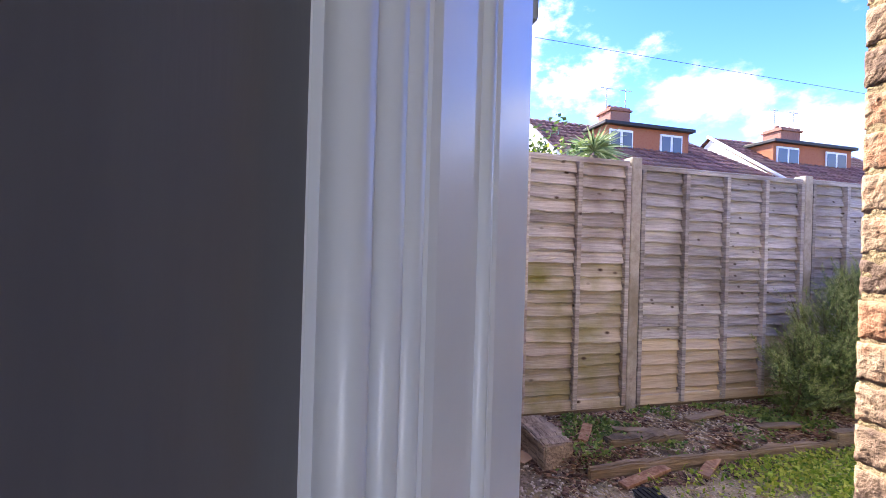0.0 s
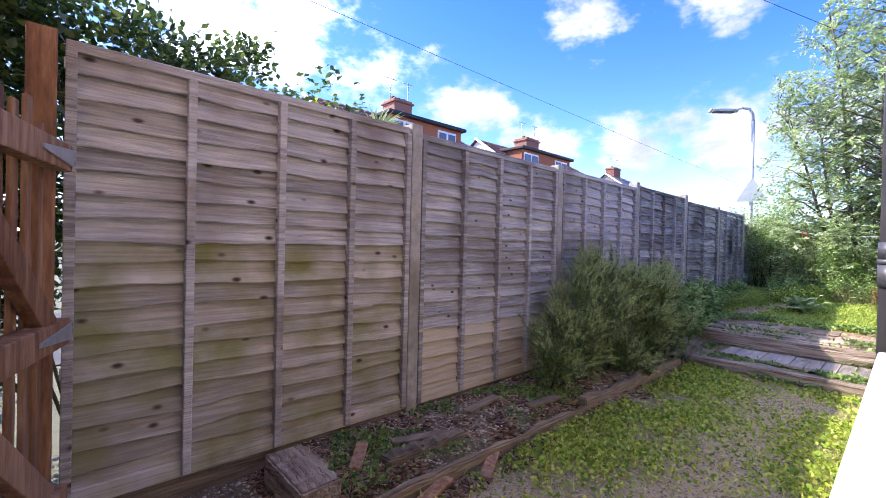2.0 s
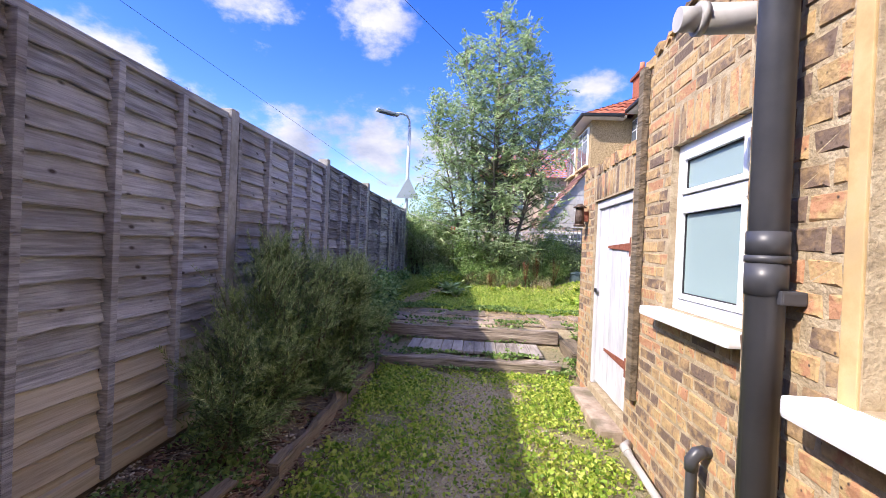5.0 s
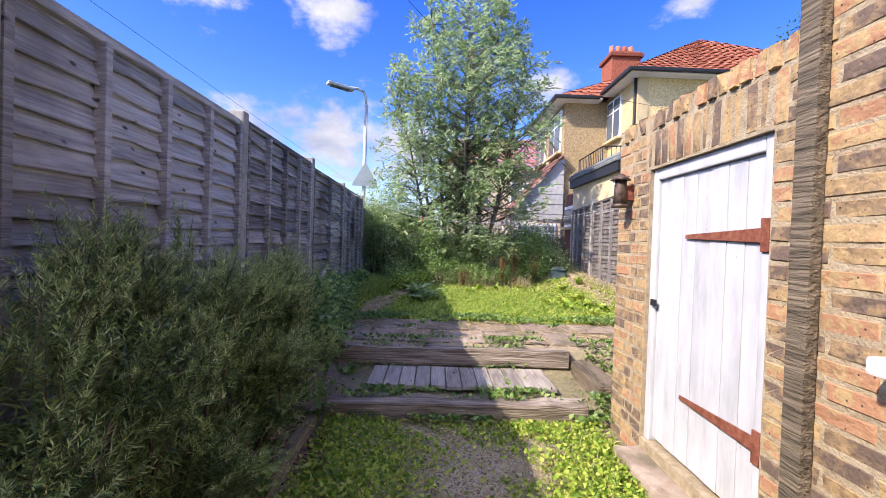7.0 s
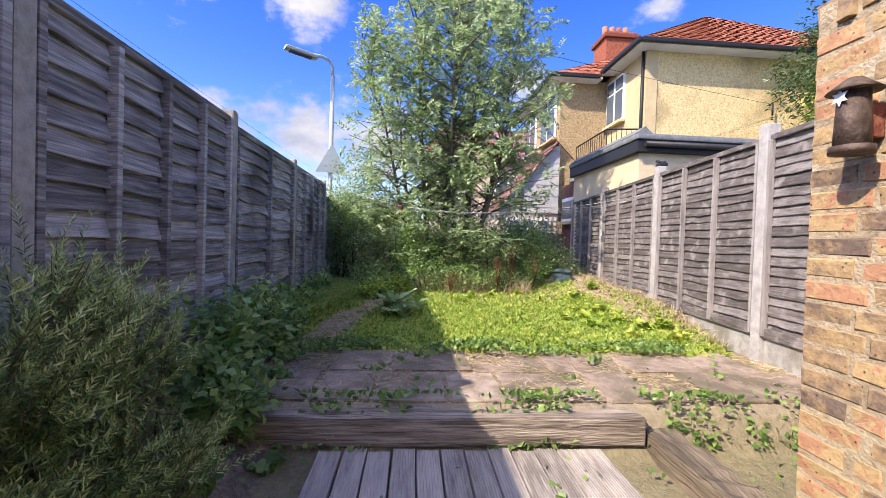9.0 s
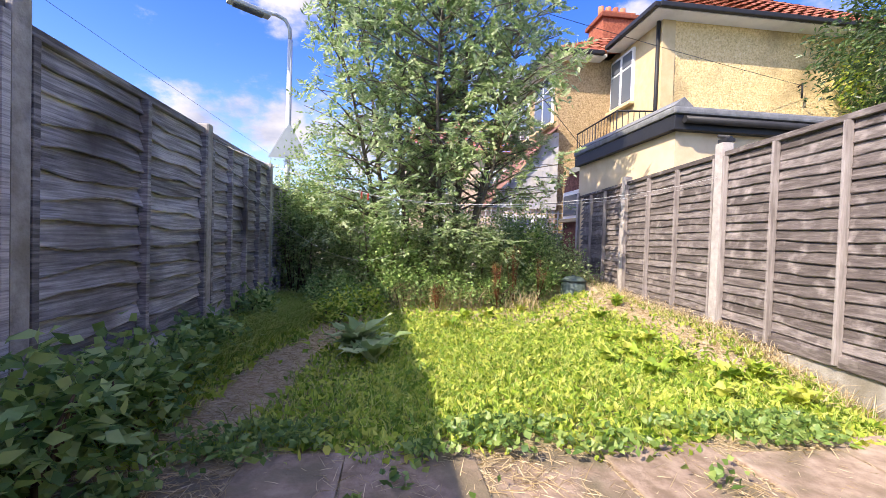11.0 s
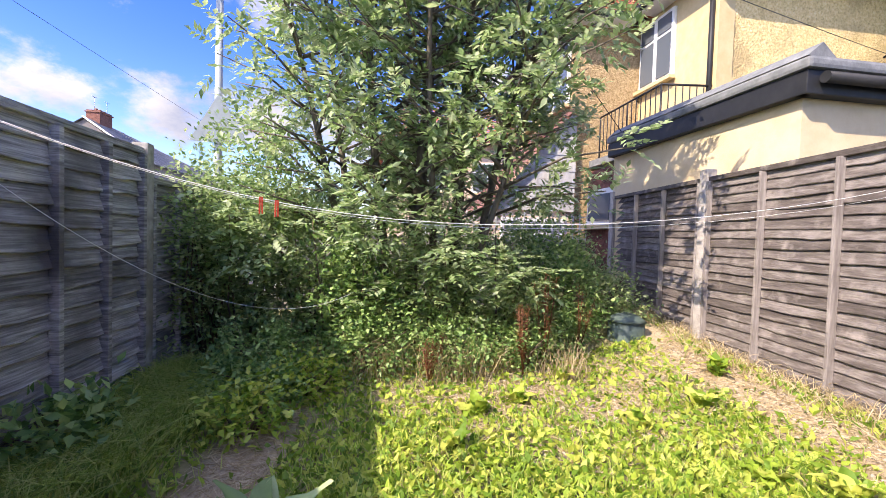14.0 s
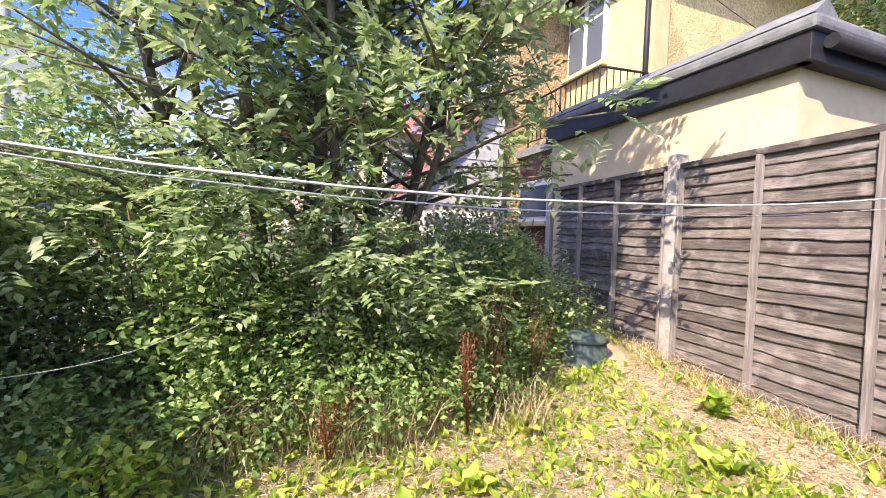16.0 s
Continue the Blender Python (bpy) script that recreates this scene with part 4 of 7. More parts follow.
left_fence = empty("garden_fence", "long weathered lap panel fence with concrete posts", "fence", at=pose(0, 0, 0))
right_fence = empty("garden_fence", "sunlit brown lap panel fence with pale concrete posts", "fence", at=pose(0, 0, 0))
x_prev = 0.455
for k, (px, pt) in enumerate(zip(POSTS, TOPS)):
    fence_post(left_fence, on_fence(px), -0.3, pt, M["concrete"], "grey weathered concrete fence post with slotted sides" if k < 3 else "tall grey concrete post of the garden fence")
    a, b = x_prev + (0.055 if k else 0.05), px - 0.055
    which = [mats_green, mats_second, mats_plain, mats_dark, mats_dark, mats_dark, mats_dark][k]
    lab = ["weathered lap fence panel, green with algae below", "weathered lap fence panel with cleaner pale boards below", "grey-brown weathered lap fence panel",
           "dark grey lap fence panel with a sagging top", "grey wavy-edged lap fence panel", "dark grey lap fence panel beside the path", "dark lap fence panel half hidden by shrubs"][k]
    z0 = [0.06, 0.06, 0.10, 0.30, 0.32, 0.34, 0.30][k]
    z1 = [2.08, 2.06, 2.07, 2.10, 2.06, 2.06, 1.86][k]
    fence_panel(left_fence, on_fence(a), b - a, z0, z1, which, lab, wavy=[0.011, 0.010, 0.011, 0.014, 0.024, 0.016, 0.016][k], pitch=0.106 if k < 3 else 0.118, hard=0.0 if k < 4 else 0.006, battens=1 if k == 4 else 3)
    gb = tagged(part("gravel_board", box(a - 0.02, b + 0.02, -0.03, 0.02, -0.3, z0 - 0.02, 0.008), M["sleeper_x" if k < 3 else "concrete"], left_fence, at=pose(0, fence_y(a), 0)),
                "long damp gravel board")
    x_prev = px

# right-hand fence, sunlit
R_POSTS = [6.15, 8.20, 10.24, 12.44, 14.60]
for k, px in enumerate(R_POSTS):
    ob = fence_post(right_fence, pose(px, fence_r(px), 0, 0, 0, 180 - 6.5), 0.0, 2.28 - 0.012 * (k - 2), M["concrete_pale"], "pale sunlit concrete fence post", w=0.115)
for a, b in zip(R_POSTS, R_POSTS[1:]):
    m = pose(b - 0.06, fence_r(b - 0.06), 0, 0, 0, 180 - 6.56)
    fence_panel(right_fence, m, math.hypot(b - a, 0.23) - 0.12, 0.46, 2.15, mats_brown, "dark brown lap fence panel bleached in streaks by sun", wavy=0.008, pitch=0.085, hard=0.0, battens=2, lap=0.032, batten_mat=M["batten"])
    gb = tagged(part("gravel_board", box(0, b - a - 0.1, -0.03, 0.02, 0.1, 0.43, 0.008), M["concrete"], right_fence, at=m), "pale concrete gravel board")

# ---- gate ----
gate_at = pose(0.15, 2.0, 0, 0, 0, math.degrees(math.atan2(1.02, 0.32)))
gate = empty("garden_gate", "open brown-stained slatted timber gate with diagonal brace", "gate", at=gate_at)
GL = 1.06
part("stile", box(0, 0.075, -0.03, 0.03, 0.0, 1.80, 0.006), M["gate"], gate)
for i in range(9):
    x = 0.11 + i * 0.104
    top = 1.72 + 0.02 * math.sin(i * 2.2) + (0.05 if i % 2 else 0)
    part("slat", box(x, x + 0.046, 0.0, 0.018, 0.04, top, 0.004), M["gate"], gate)
for z in (0.10, 0.80, 1.52):
    part("rail", box(-0.02, GL - 0.02, -0.075, -0.002, z, z + 0.11, 0.008), M["gate"], gate)
for z0, z1 in ((0.20, 0.86), (0.88, 1.54)):
    d = math.atan2(z1 - z0, -0.70)
    L = math.hypot(0.70, z1 - z0)
    part("brace", box(0, L, -0.06, -0.012, -0.05, 0.05, 0.006), M["gate"], gate, at=pose(0.92, 0, z0, 0, -math.degrees(d), 0))
for z in (0.855, 1.575):
    bm = prism([(0.74, z - 0.008), (1.03, z - 0.035), (1.03, z + 0.035), (0.74, z + 0.008)], "y", -0.083, -0.077)
    part("strap_hinge", bm, M["galv"], gate)
part("latch", box(0.0, 0.09, -0.055, -0.03, 1.18, 1.23, 0.004), M["black_trim"], gate)
gp = tagged(part("gate_post", box(-0.05, 0.05, -0.05, 0.05, -0.3, 2.14, 0.008), M["gate"], at=pose(0.43, 3.12, 0)), "brown-stained square timber gate post", "gate post")

# ---- shed door ----
sd = empty("door_2", "white painted plank door with rusty strap hinges, flaking paint", "door", kind="structure", at=pose(SHED[0], YB - 0.06, 0))
W = SHED[1] - SHED[0]
bm = bmesh.new()
box(0, 0.07, -0.05, 0.035, 0.02, 1.70, 0.008, bm)
box(W - 0.055, W, -0.05, 0.035, 0.02, 1.70, 0.008, bm)
box(0.07, W - 0.055, -0.05, 0.035, 1.63, 1.70, 0.008, bm)
part("door_frame", bm, M["white_paint"], sd)
n = 7
for i in range(n):
    a = 0.073 + (W - 0.131) * i / n
    b = 0.073 + (W - 0.131) * (i + 1) / n
    part("plank", box(a + 0.0015, b - 0.0015, -0.04, 0.012 + 0.002 * ((i * 7) % 3), 0.05, 1.626, 0.003), M["white_paint"], sd)
for z in (0.40, 1.28):
    bm = prism([(0.05, z - 0.035), (0.05, z + 0.035), (0.10, z + 0.03), (0.62, z + 0.010), (0.62, z - 0.010), (0.10, z - 0.03)], "y", 0.020, 0.028)
    part("strap_hinge", bm, M["rust"], sd, "rusty iron strap hinge")
    part("hinge_plate", box(0.02, 0.065, 0.036, 0.046, z - 0.07, z + 0.07, 0.003), M["rust"], sd)
part("latch", box(W - 0.10, W - 0.045, 0.036, 0.05, 0.86, 0.90, 0.004), M["black_trim"], sd)
part("doorstep", box(-0.02, W + 0.02, 0.02, 0.22, -0.2, -0.045, 0.02), M["slab"], sd, "worn concrete doorstep")

# ---- pipes and wall fittings ----
soil = empty("drainpipe", "dark grey plastic soil pipe with a socket joint", "drainpipe", at=pose(2.675, YF + 0.06, 0))
part("pipe", tube([(0, 0, -0.13), (0, 0, 4.9)], 0.043, 20), M["black_plastic"], soil)
for z0, z1, r in ((1.14, 1.22, 0.047), (1.222, 1.240, 0.049), (1.242, 1.30, 0.047)):
    part("joint_collar", tube([(0, 0, z0), (0, 0, z1)], r, 20), M["black_plastic"], soil)
part("bracket", box(-0.058, 0.058, -0.062, 0.0, 1.12, 1.155, 0.006), M["black_plastic"], soil)
part("bracket", box(-0.058, 0.058, -0.062, 0.0, 3.3, 3.34, 0.006), M["black_plastic"], soil)

fl = empty("boiler_flue", "pale grey round boiler flue through the brick wall", "flue", at=pose(3.15, YB, 2.09))
part("pipe", tube([(0, -0.05, 0.01), (0, 0.33, 0)], 0.052, 20), M["grey_plastic"], fl)
part("terminal", tube([(0, 0.33, 0), (0, 0.40, -0.002)], 0.043, 20), M["grey_plastic"], fl)
part("collar", tube([(0, 0.31, 0), (0, 0.335, 0)], 0.058, 20), M["grey_plastic"], fl)

st = empty("waste_pipe", "short black waste pipe bent down against the wall", "pipe", at=pose(3.55, YB, 0))
part("pipe", tube([(0, -0.03, 0.34), (0, 0.03, 0.345), (0, 0.06, 0.335), (0, 0.075, 0.30), (0, 0.075, -0.13)], 0.024, 12), M["black_plastic"], st)
part("elbow", tube([(0, 0.02, 0.345), (0, 0.055, 0.337), (0, 0.077, 0.305), (0, 0.077, 0.26)], 0.030, 12), M["black_plastic"], st)
wp = empty("waste_pipe", "white plastic waste pipe lying along the wall foot", "pipe", at=pose(0, 0, 0))
part("pipe", tube([(3.62, YB + 0.075, -0.085), (4.42, YB + 0.06, -0.055), (4.47, YB + 0.02, -0.05)], 0.022, 12), M["grey_plastic"], wp)
part("elbow", tube([(4.36, YB + 0.06, -0.057), (4.44, YB + 0.058, -0.053), (4.48, YB + 0.015, -0.05)], 0.029, 12), M["grey_plastic"], wp)
tb = tagged(part("timber_batten", box(4.42, 4.505, YB + 0.002, YB + 0.048, 0.26, 2.46, 0.006), M["sleeper_x"]), "long weathered timber batten fixed up the wall", "batten")

lan = empty("wall_lantern", "rusty metal lantern on the brick wall", "wall lamp", at=pose(5.855, YB + 0.085, 1.48))
part("body", tube([(0, 0, 0.02), (0, 0, 0.19)], 0.045, 14, taper=0.85), M["old_metal"], lan)
part("roof_cap", tube([(0, 0, 0.185), (0, 0, 0.205), (0, 0, 0.225)], 0.068, 14, taper=0.3), M["old_metal"], lan)
part("base", tube([(0, 0, 0), (0, 0, 0.022)], 0.055, 14), M["old_metal"], lan)
part("back_plate", box(-0.02, 0.02, -0.083, -0.03, 0.05, 0.15, 0.004), M["rust"], lan)
star = bmesh.new()
vs = [star.verts.new((0.028 * (1 if k % 2 else 0.5) * math.cos(k * math.pi / 6), 0.047, 0.165 + 0.028 * (1 if k % 2 else 0.5) * math.sin(k * math.pi / 6))) for k in range(12)]
star.faces.new(vs)
part("star_glass", star, M["upvc"], lan)

# ---- steps, paving, edging ----


def timber(name, x0, x1, y0, y1, z0, z1, mat, label, cat, seed=0, wob=0.012):
    """A worn squared timber with uneven edges."""
    r = random.Random(seed)
    bm = bmesh.new()
    alongx = (x1 - x0) > (y1 - y0)
    n = 14
    rings = []
    for i in range(n + 1):
        u = i / n
        j = [r.uniform(-wob, wob) for _ in range(8)]
        c = 0.015
        prof = [(-1, 0, j[0]), (-1, 1, j[1]), (1, 1, j[2]), (1, 0, j[3])]
        ring = []
        for s, t, e in prof:
            if alongx:
                ring.append(bm.verts.new((x0 + (x1 - x0) * u, (y0 + y1) / 2 + s * ((y1 - y0) / 2 + e * 0.6), z0 + (z1 - z0) * t + e * t)))
            else:
                ring.append(bm.verts.new(((x0 + x1) / 2 + s * ((x1 - x0) / 2 + e * 0.6), y0 + (y1 - y0) * u, z0 + (z1 - z0) * t + e * t)))
        rings.append(ring)
    for a, b in zip(rings, rings[1:]):
        for k in range(4):
            bm.faces.new((a[k], a[(k + 1) % 4], b[(k + 1) % 4], b[k]))
    bm.faces.new(rings[0])
    bm.faces.new(rings[-1][::-1])
    bmesh.ops.recalc_face_normals(bm, faces=bm.faces)
    bmesh.ops.bevel(bm, geom=[e for e in bm.edges if e.calc_face_angle(0) > 0.6], offset=0.010, segments=2, affect="EDGES")
    return tagged(part(name, bm, mat), label, cat, "")


timber("railway_sleeper", 6.08, 6.27, 0.42, 2.36, -0.16, 0.015, M["sleeper"], "weathered grey timber sleeper forming the lower step", "sleeper", 1)
timber("railway_sleeper", 7.00, 7.20, 0.28, 2.62, 0.03, 0.19, M["sleeper"], "long weathered timber sleeper forming the upper step", "sleeper", 2)
timber("railway_sleeper", 6.30, 7.35, 0.06, 0.26, -0.1, 0.10, M["sleeper_x"], "grey timber sleeper laid beside the steps", "sleeper", 3)
timber("edging_timber", 1.60, 3.72, 2.355, 2.40, -0.16, -0.035, M["sleeper_x"], "rotting timber edging along the planting bed", "edging", 4, 0.018)
timber("edging_timber", 3.76, 6.05, 2.385, 2.45, -0.16, -0.01, M["sleeper_x"], "split timber edging along the planting bed", "edging", 5, 0.02)
timber("edging_timber", 1.88, 2.50, 2.53, 2.64, -0.12, 0.03, M["sleeper_x"], "short loose timber lying on the bed", "edging", 6, 0.015)
timber("edging_block", 1.34, 1.56, 2.48, 2.95, -0.14, 0.08, M["sleeper"], "damp dark timber block at the bed corner", "timber block", 7, 0.015)

deck = empty("deck", "short grey grooved timber deck between the steps", "deck", at=pose(0, 0, 0))
bw = 0.125


def deck_board_mesh(length):
    prof = [(0, -0.03)]
    g = 9
    for k in range(g):
        a = bw * (k + 0.1) / g
        b = bw * (k + 0.62) / g
        prof += [(a, -0.004), (a + 0.001, 0.0), (b, 0.0), (b + 0.001, -0.004)]
    prof += [(bw, -0.03)]
    b_ = prism([(p[0], p[1]) for p in prof], "x", 0, length)
    me = bpy.data.meshes.new("deck_board")
    b_.to_mesh(me)
    b_.free()
    me.materials.append(M["deck"])
    return me


DB = [deck_board_mesh(0.55), deck_board_mesh(0.52)]
for i in range(12):
    part("deck_board", DB[i % 2], None, deck, at=pose(6.43 + 0.008 * ((i * 5) % 3), 0.56 + i * 0.131, 0.03 + 0.004 * ((i * 3) % 2), 0, 0, 0.5 * math.sin(i * 3.1)))

pave = empty("pavement", "worn uneven paving slabs at the lawn edge", "paving", kind="structure", at=pose(0, 0, 0))
r = random.Random(5)
slab_meshes = []
for s in range(5):
    w_, d_ = (0.60, 0.44, 0.60, 0.44, 0.36)[s], (0.55, 0.55, 0.42, 0.42, 0.55)[s]
    bm = box(0, d_, 0, w_, -0.05, 0.0, 0.012)
    for v in bm.verts:
        v.co += Vector((r.uniform(-1, 1), r.uniform(-1, 1), r.uniform(-0.6, 0.6))) * 0.007
    me = bpy.data.meshes.new("paving_slab")
    bm.to_mesh(me)
    bm.free()
    me.materials.append(M["slab"])
    slab_meshes.append((me, d_, w_))
for row, x in enumerate((7.21, 7.79)):
    y = -1.35 + row * 0.2
    while y < 2.35:
        me, d_, w_ = slab_meshes[r.choice((0, 1, 0, 4) if row == 0 else (0, 1, 2))]
        hz = float(ground_z(x + d_ / 2, y + w_ / 2))
        part("paving_slab", me, None, pave, at=pose(x, y, hz + 0.018 + r.uniform(-0.006, 0.006), r.uniform(-0.8, 0.8), r.uniform(-0.8, 0.8), r.uniform(-1.5, 1.5)))
        y += w_ + r.uniform(0.012, 0.03)
CABLES = [((-8, 11, 7.5), (45, 11, 7.3), 0.1, 0.007), ((9.7, 8.65, 11.4), (14.3, -2.1, 3.05), 0.05, 0.006), ((14.5, -7, 4.75), (13.0, 1.2, 5.3), 0.05, 0.005)]
# ---- small things in the yard ----
drain = empty("drain_cover", "round black drain grate set in the ground", "drain cover", at=pose(1.846, 2.12, -0.105))
part("rim", tube([(0, 0, -0.02), (0, 0, 0.006)], 0.085, 24), M["black_trim"], drain)
for i in range(5):
    part("bar", box(-0.075 + i * 0.034, -0.06 + i * 0.034, -0.06, 0.06, 0.006, 0.014, 0.002), M["black_trim"], drain)
card = tagged(part("cardboard", box(-0.075, 0.075, -0.055, 0.055, 0, 0.007, 0.002), M["card"], at=pose(1.28, 2.66, -0.085, 4, 3, 35)), "flat scrap of brown cardboard on the gravel", "cardboard")
cup = empty("paper_cup", "small crushed white paper cup on the gravel", "cup", at=pose(1.13, 2.78, -0.075, 80, 0, 40))
part("body", tube([(0, 0, -0.03), (0, 0, 0.035)], 0.022, 12, taper=1.25), M["upvc"], cup)
bn = empty("compost_bin", "small grey-green plastic bin half hidden in weeds", "bin", at=pose(12.72, -1.26, 0.24))
part("body", tube([(0, 0, 0), (0, 0, 0.2), (0, 0, 0.40)], 0.20, 18, taper=0.93), M["bin"], bn)
part("lid", tube([(0, 0, 0.40), (0, 0, 0.43), (0, 0, 0.455), (0, 0, 0.47)], 0.205, 18, taper=0.45), M["bin"], bn)
part("handle", box(-0.05, 0.05, -0.012, 0.012, 0.465, 0.49, 0.005), M["bin"], bn)


def sagging(a, b, sag, n=24):
    a, b = Vector(a), Vector(b)
    return [a.lerp(b, i / n) - Vector((0, 0, sag * 4 * (i / n) * (1 - i / n))) for i in range(n + 1)]


def line_at(pts, u):
    i = u * (len(pts) - 1)
    k = min(int(i), len(pts) - 2)
    return pts[k].lerp(pts[k + 1], i - k)


L1 = sagging((10.20, 3.17, 2.03), (10.26, -1.63, 1.94), 0.42)
L1 = [p - Vector((0, 0, (0.05 if i < 12 else 0.035) * math.sin(math.pi * i / 12))) for i, p in enumerate(L1)]
tagged(part("clothes_line", tube(L1, 0.0018, 6), M["rope"]), "white washing line strung between the fence posts", "clothes line", "washing lines")
L1b = [p + Vector((0.035, 0, -0.045)) * (i / 24) ** 2 - Vector((0, 0, 0.004)) for i, p in enumerate(L1)]
tagged(part("clothes_line", tube(L1b, 0.0011, 6), M["rope"]), "thin white washing line beside the other", "clothes line", "washing lines")
L2 = sagging((10.20, 3.17, 1.99), (12.3, 1.6, 1.0), 0.42)
tagged(part("clothes_line", tube(L2, 0.0018, 6), M["rope"]), "slack white line hanging into the shrubs", "clothes line", "washing lines")
for u in (0.268, 0.280):
    p = line_at(L1, u)
    pg = empty("clothes_peg", "orange-red plastic clothes peg on the line", "clothes peg", "pegs", at=pose(p.x, p.y, p.z - 0.022, 0, 0, 20) @ Matrix.Scale(0.82, 4))
    part("jaw", prism([(-0.009, -0.045), (-0.003, -0.045), (-0.001, 0.035), (-0.008, 0.035)], "x", -0.005, 0.005), M["peg"], pg)
    part("jaw", prism([(0.009, -0.045), (0.003, -0.045), (0.001, 0.035), (0.008, 0.035)], "x", -0.005, 0.005), M["peg"], pg)

# loose timber on the bed, a stick by the fence, clips and a post light
for k, (x, y, l, a) in enumerate(((1.75, 2.24, 0.42, 12), (2.05, 2.75, 0.34, -24), (2.35, 2.22, 0.30, 30), (2.75, 2.78, 0.38, 8), (1.7, 2.62, 0.28, 48), (3.2, 2.58, 0.33, -12))):
    pl_ = box(0, l, -0.035, 0.035, 0, 0.022, 0.005)
    for v in pl_.verts:
        v.co.y += 0.012 * math.sin(v.co.x * 20 + k)
    tagged(part("broken_plank", pl_, M["gate" if k % 2 == 0 else "sleeper_x"], at=pose(x, y, float(ground_z(x, y)) + 0.012, 2, -3, a)), "rotten broken plank lying on the bed", "plank", "loose planks")
tagged(part("stick", tube([(11.35, -1.0, 0), (11.6, -1.12, 0.01), (11.95, -1.35, 0)], 0.009, 6, taper=0.6), M["twig"], at=pose(0, 0, float(ground_z(11.6, -1.1)) + 0.012)), "dry brown stick lying on bare soil", "stick")
for z in (0.62, 1.98):
    tagged(part("panel_clip", box(0.50, 0.53, fence_y(0.57) - 0.068, fence_y(0.57) - 0.054, z, z + 0.05, 0.003), M["galv"]), "small galvanised clip holding the fence panel", "bracket", "panel clips")
pl2 = empty("post_light", "small black solar light on the post top", "light", at=pose(10.24, fence_r(10.24), 2.28))
part("body", box(-0.06, 0.06, -0.05, 0.05, 0.0, 0.045, 0.01), M["black_trim"], pl2)
part("head", box(-0.03, 0.09, -0.04, 0.04, 0.045, 0.075, 0.01), M["black_trim"], pl2, at=pose(0, 0, 0, 0, -15, 30))

# overhead cables
for a, b, s, rad in CABLES:
    tagged(part("overhead_cable", tube(sagging(a, b, s, 30), rad, 5), M["cable"]), "thin black overhead cable against the sky", "cable", "overhead cables")

# ---- street lamp and sign ----
sl = empty("street_lamp", "tall grey steel street lamp with a curved arm", "street lamp", at=pose(14.75, 3.62, -0.1))
part("pole", tube([(0, 0, 0), (0, 0, 2.0), (0, 0, 5.0)], 0.065, 14, taper=0.7), M["lamp_grey"], sl)
part("arm", tube([(0, 0, 4.95), (0, 0.01, 5.2), (-0.05, 0.08, 5.34), (-0.15, 0.22, 5.38), (-0.26, 0.40, 5.36)], 0.036, 10), M["lamp_grey"], sl)
hd = box(-0.11, 0.11, -0.36, 0.36, -0.035, 0.045, 0.03)
part("head", hd, M["lamp_grey"], sl, at=pose(-0.40, 0.62, 5.33, 4, 0, 32))
part("lens", box(-0.085, 0.085, -0.24, 0.26, -0.055, -0.03, 0.01), M["glass_far"], sl, at=pose(-0.40, 0.62, 5.33, 4, 0, 32))
sg = empty("road_sign", "grey back of a triangular road sign on the lamp post", "road sign", at=pose(14.67, 3.58, 2.86, 0, 0, 10))
part("plate", prism([(-0.36, -0.2), (0.36, -0.2), (0.03, 0.42), (-0.03, 0.42)], "x", -0.012, 0.0), M["sign_back"], sg)
part("clamp", box(0.0, 0.03, -0.1, 0.1, -0.1, -0.06, 0.005), M["galv"], sg)
part("clamp", box(0.0, 0.03, -0.1, 0.1, 0.16, 0.2, 0.005), M["galv"], sg)

# ---- neighbouring houses ----


def tile_roof(a, b, c, d, mat, cols=0.24, rows=0.30):
    """Lapped roof tiles over the plane a-b (eaves) to d-c (ridge): one joined sheet of separate tiles."""
    a, b, c, d = (np.array(p, float) for p in (a, b, c, d))
    n_r = max(3, int(np.linalg.norm(d - a) / rows))
    nrm = np.cross(b - a, d - a)
    nrm = nrm / np.linalg.norm(nrm)
    if nrm[2] < 0:
        nrm = -nrm
    vs, fs = [], []
    k = 0
    for i in range(n_r):
        u0, u1 = i / n_r, (i + 1.12) / n_r
        l0, l1 = a + (d - a) * u0, a + (d - a) * u1
        r0, r1 = b + (c - b) * u0, b + (c - b) * u1
        n_c = max(1, int(np.linalg.norm(r0 - l0) / cols))
        for j in range(n_c):
            s0, s1 = j / n_c, (j + 0.97) / n_c
            p = [l0 + (r0 - l0) * s0 + nrm * 0.045, l0 + (r0 - l0) * (s0 + s1) / 2 + nrm * 0.075, l0 + (r0 - l0) * s1 + nrm * 0.045,
                 l1 + (r1 - l1) * s1 + nrm * 0.01, l1 + (r1 - l1) * (s0 + s1) / 2 + nrm * 0.04, l1 + (r1 - l1) * s0 + nrm * 0.01,
                 l0 + (r0 - l0) * s0, l0 + (r0 - l0) * s1]
            vs += p
            fs += [(k, k + 1, k + 4, k + 5), (k + 1, k + 2, k + 3, k + 4), (k, k + 6, k + 7, k + 2), (k, k + 2, k + 1, k + 1)]
            k += 8
    fs = [f for f in fs if len(set(f)) == 4]
    return sheet("tiles", vs, fs, mat)


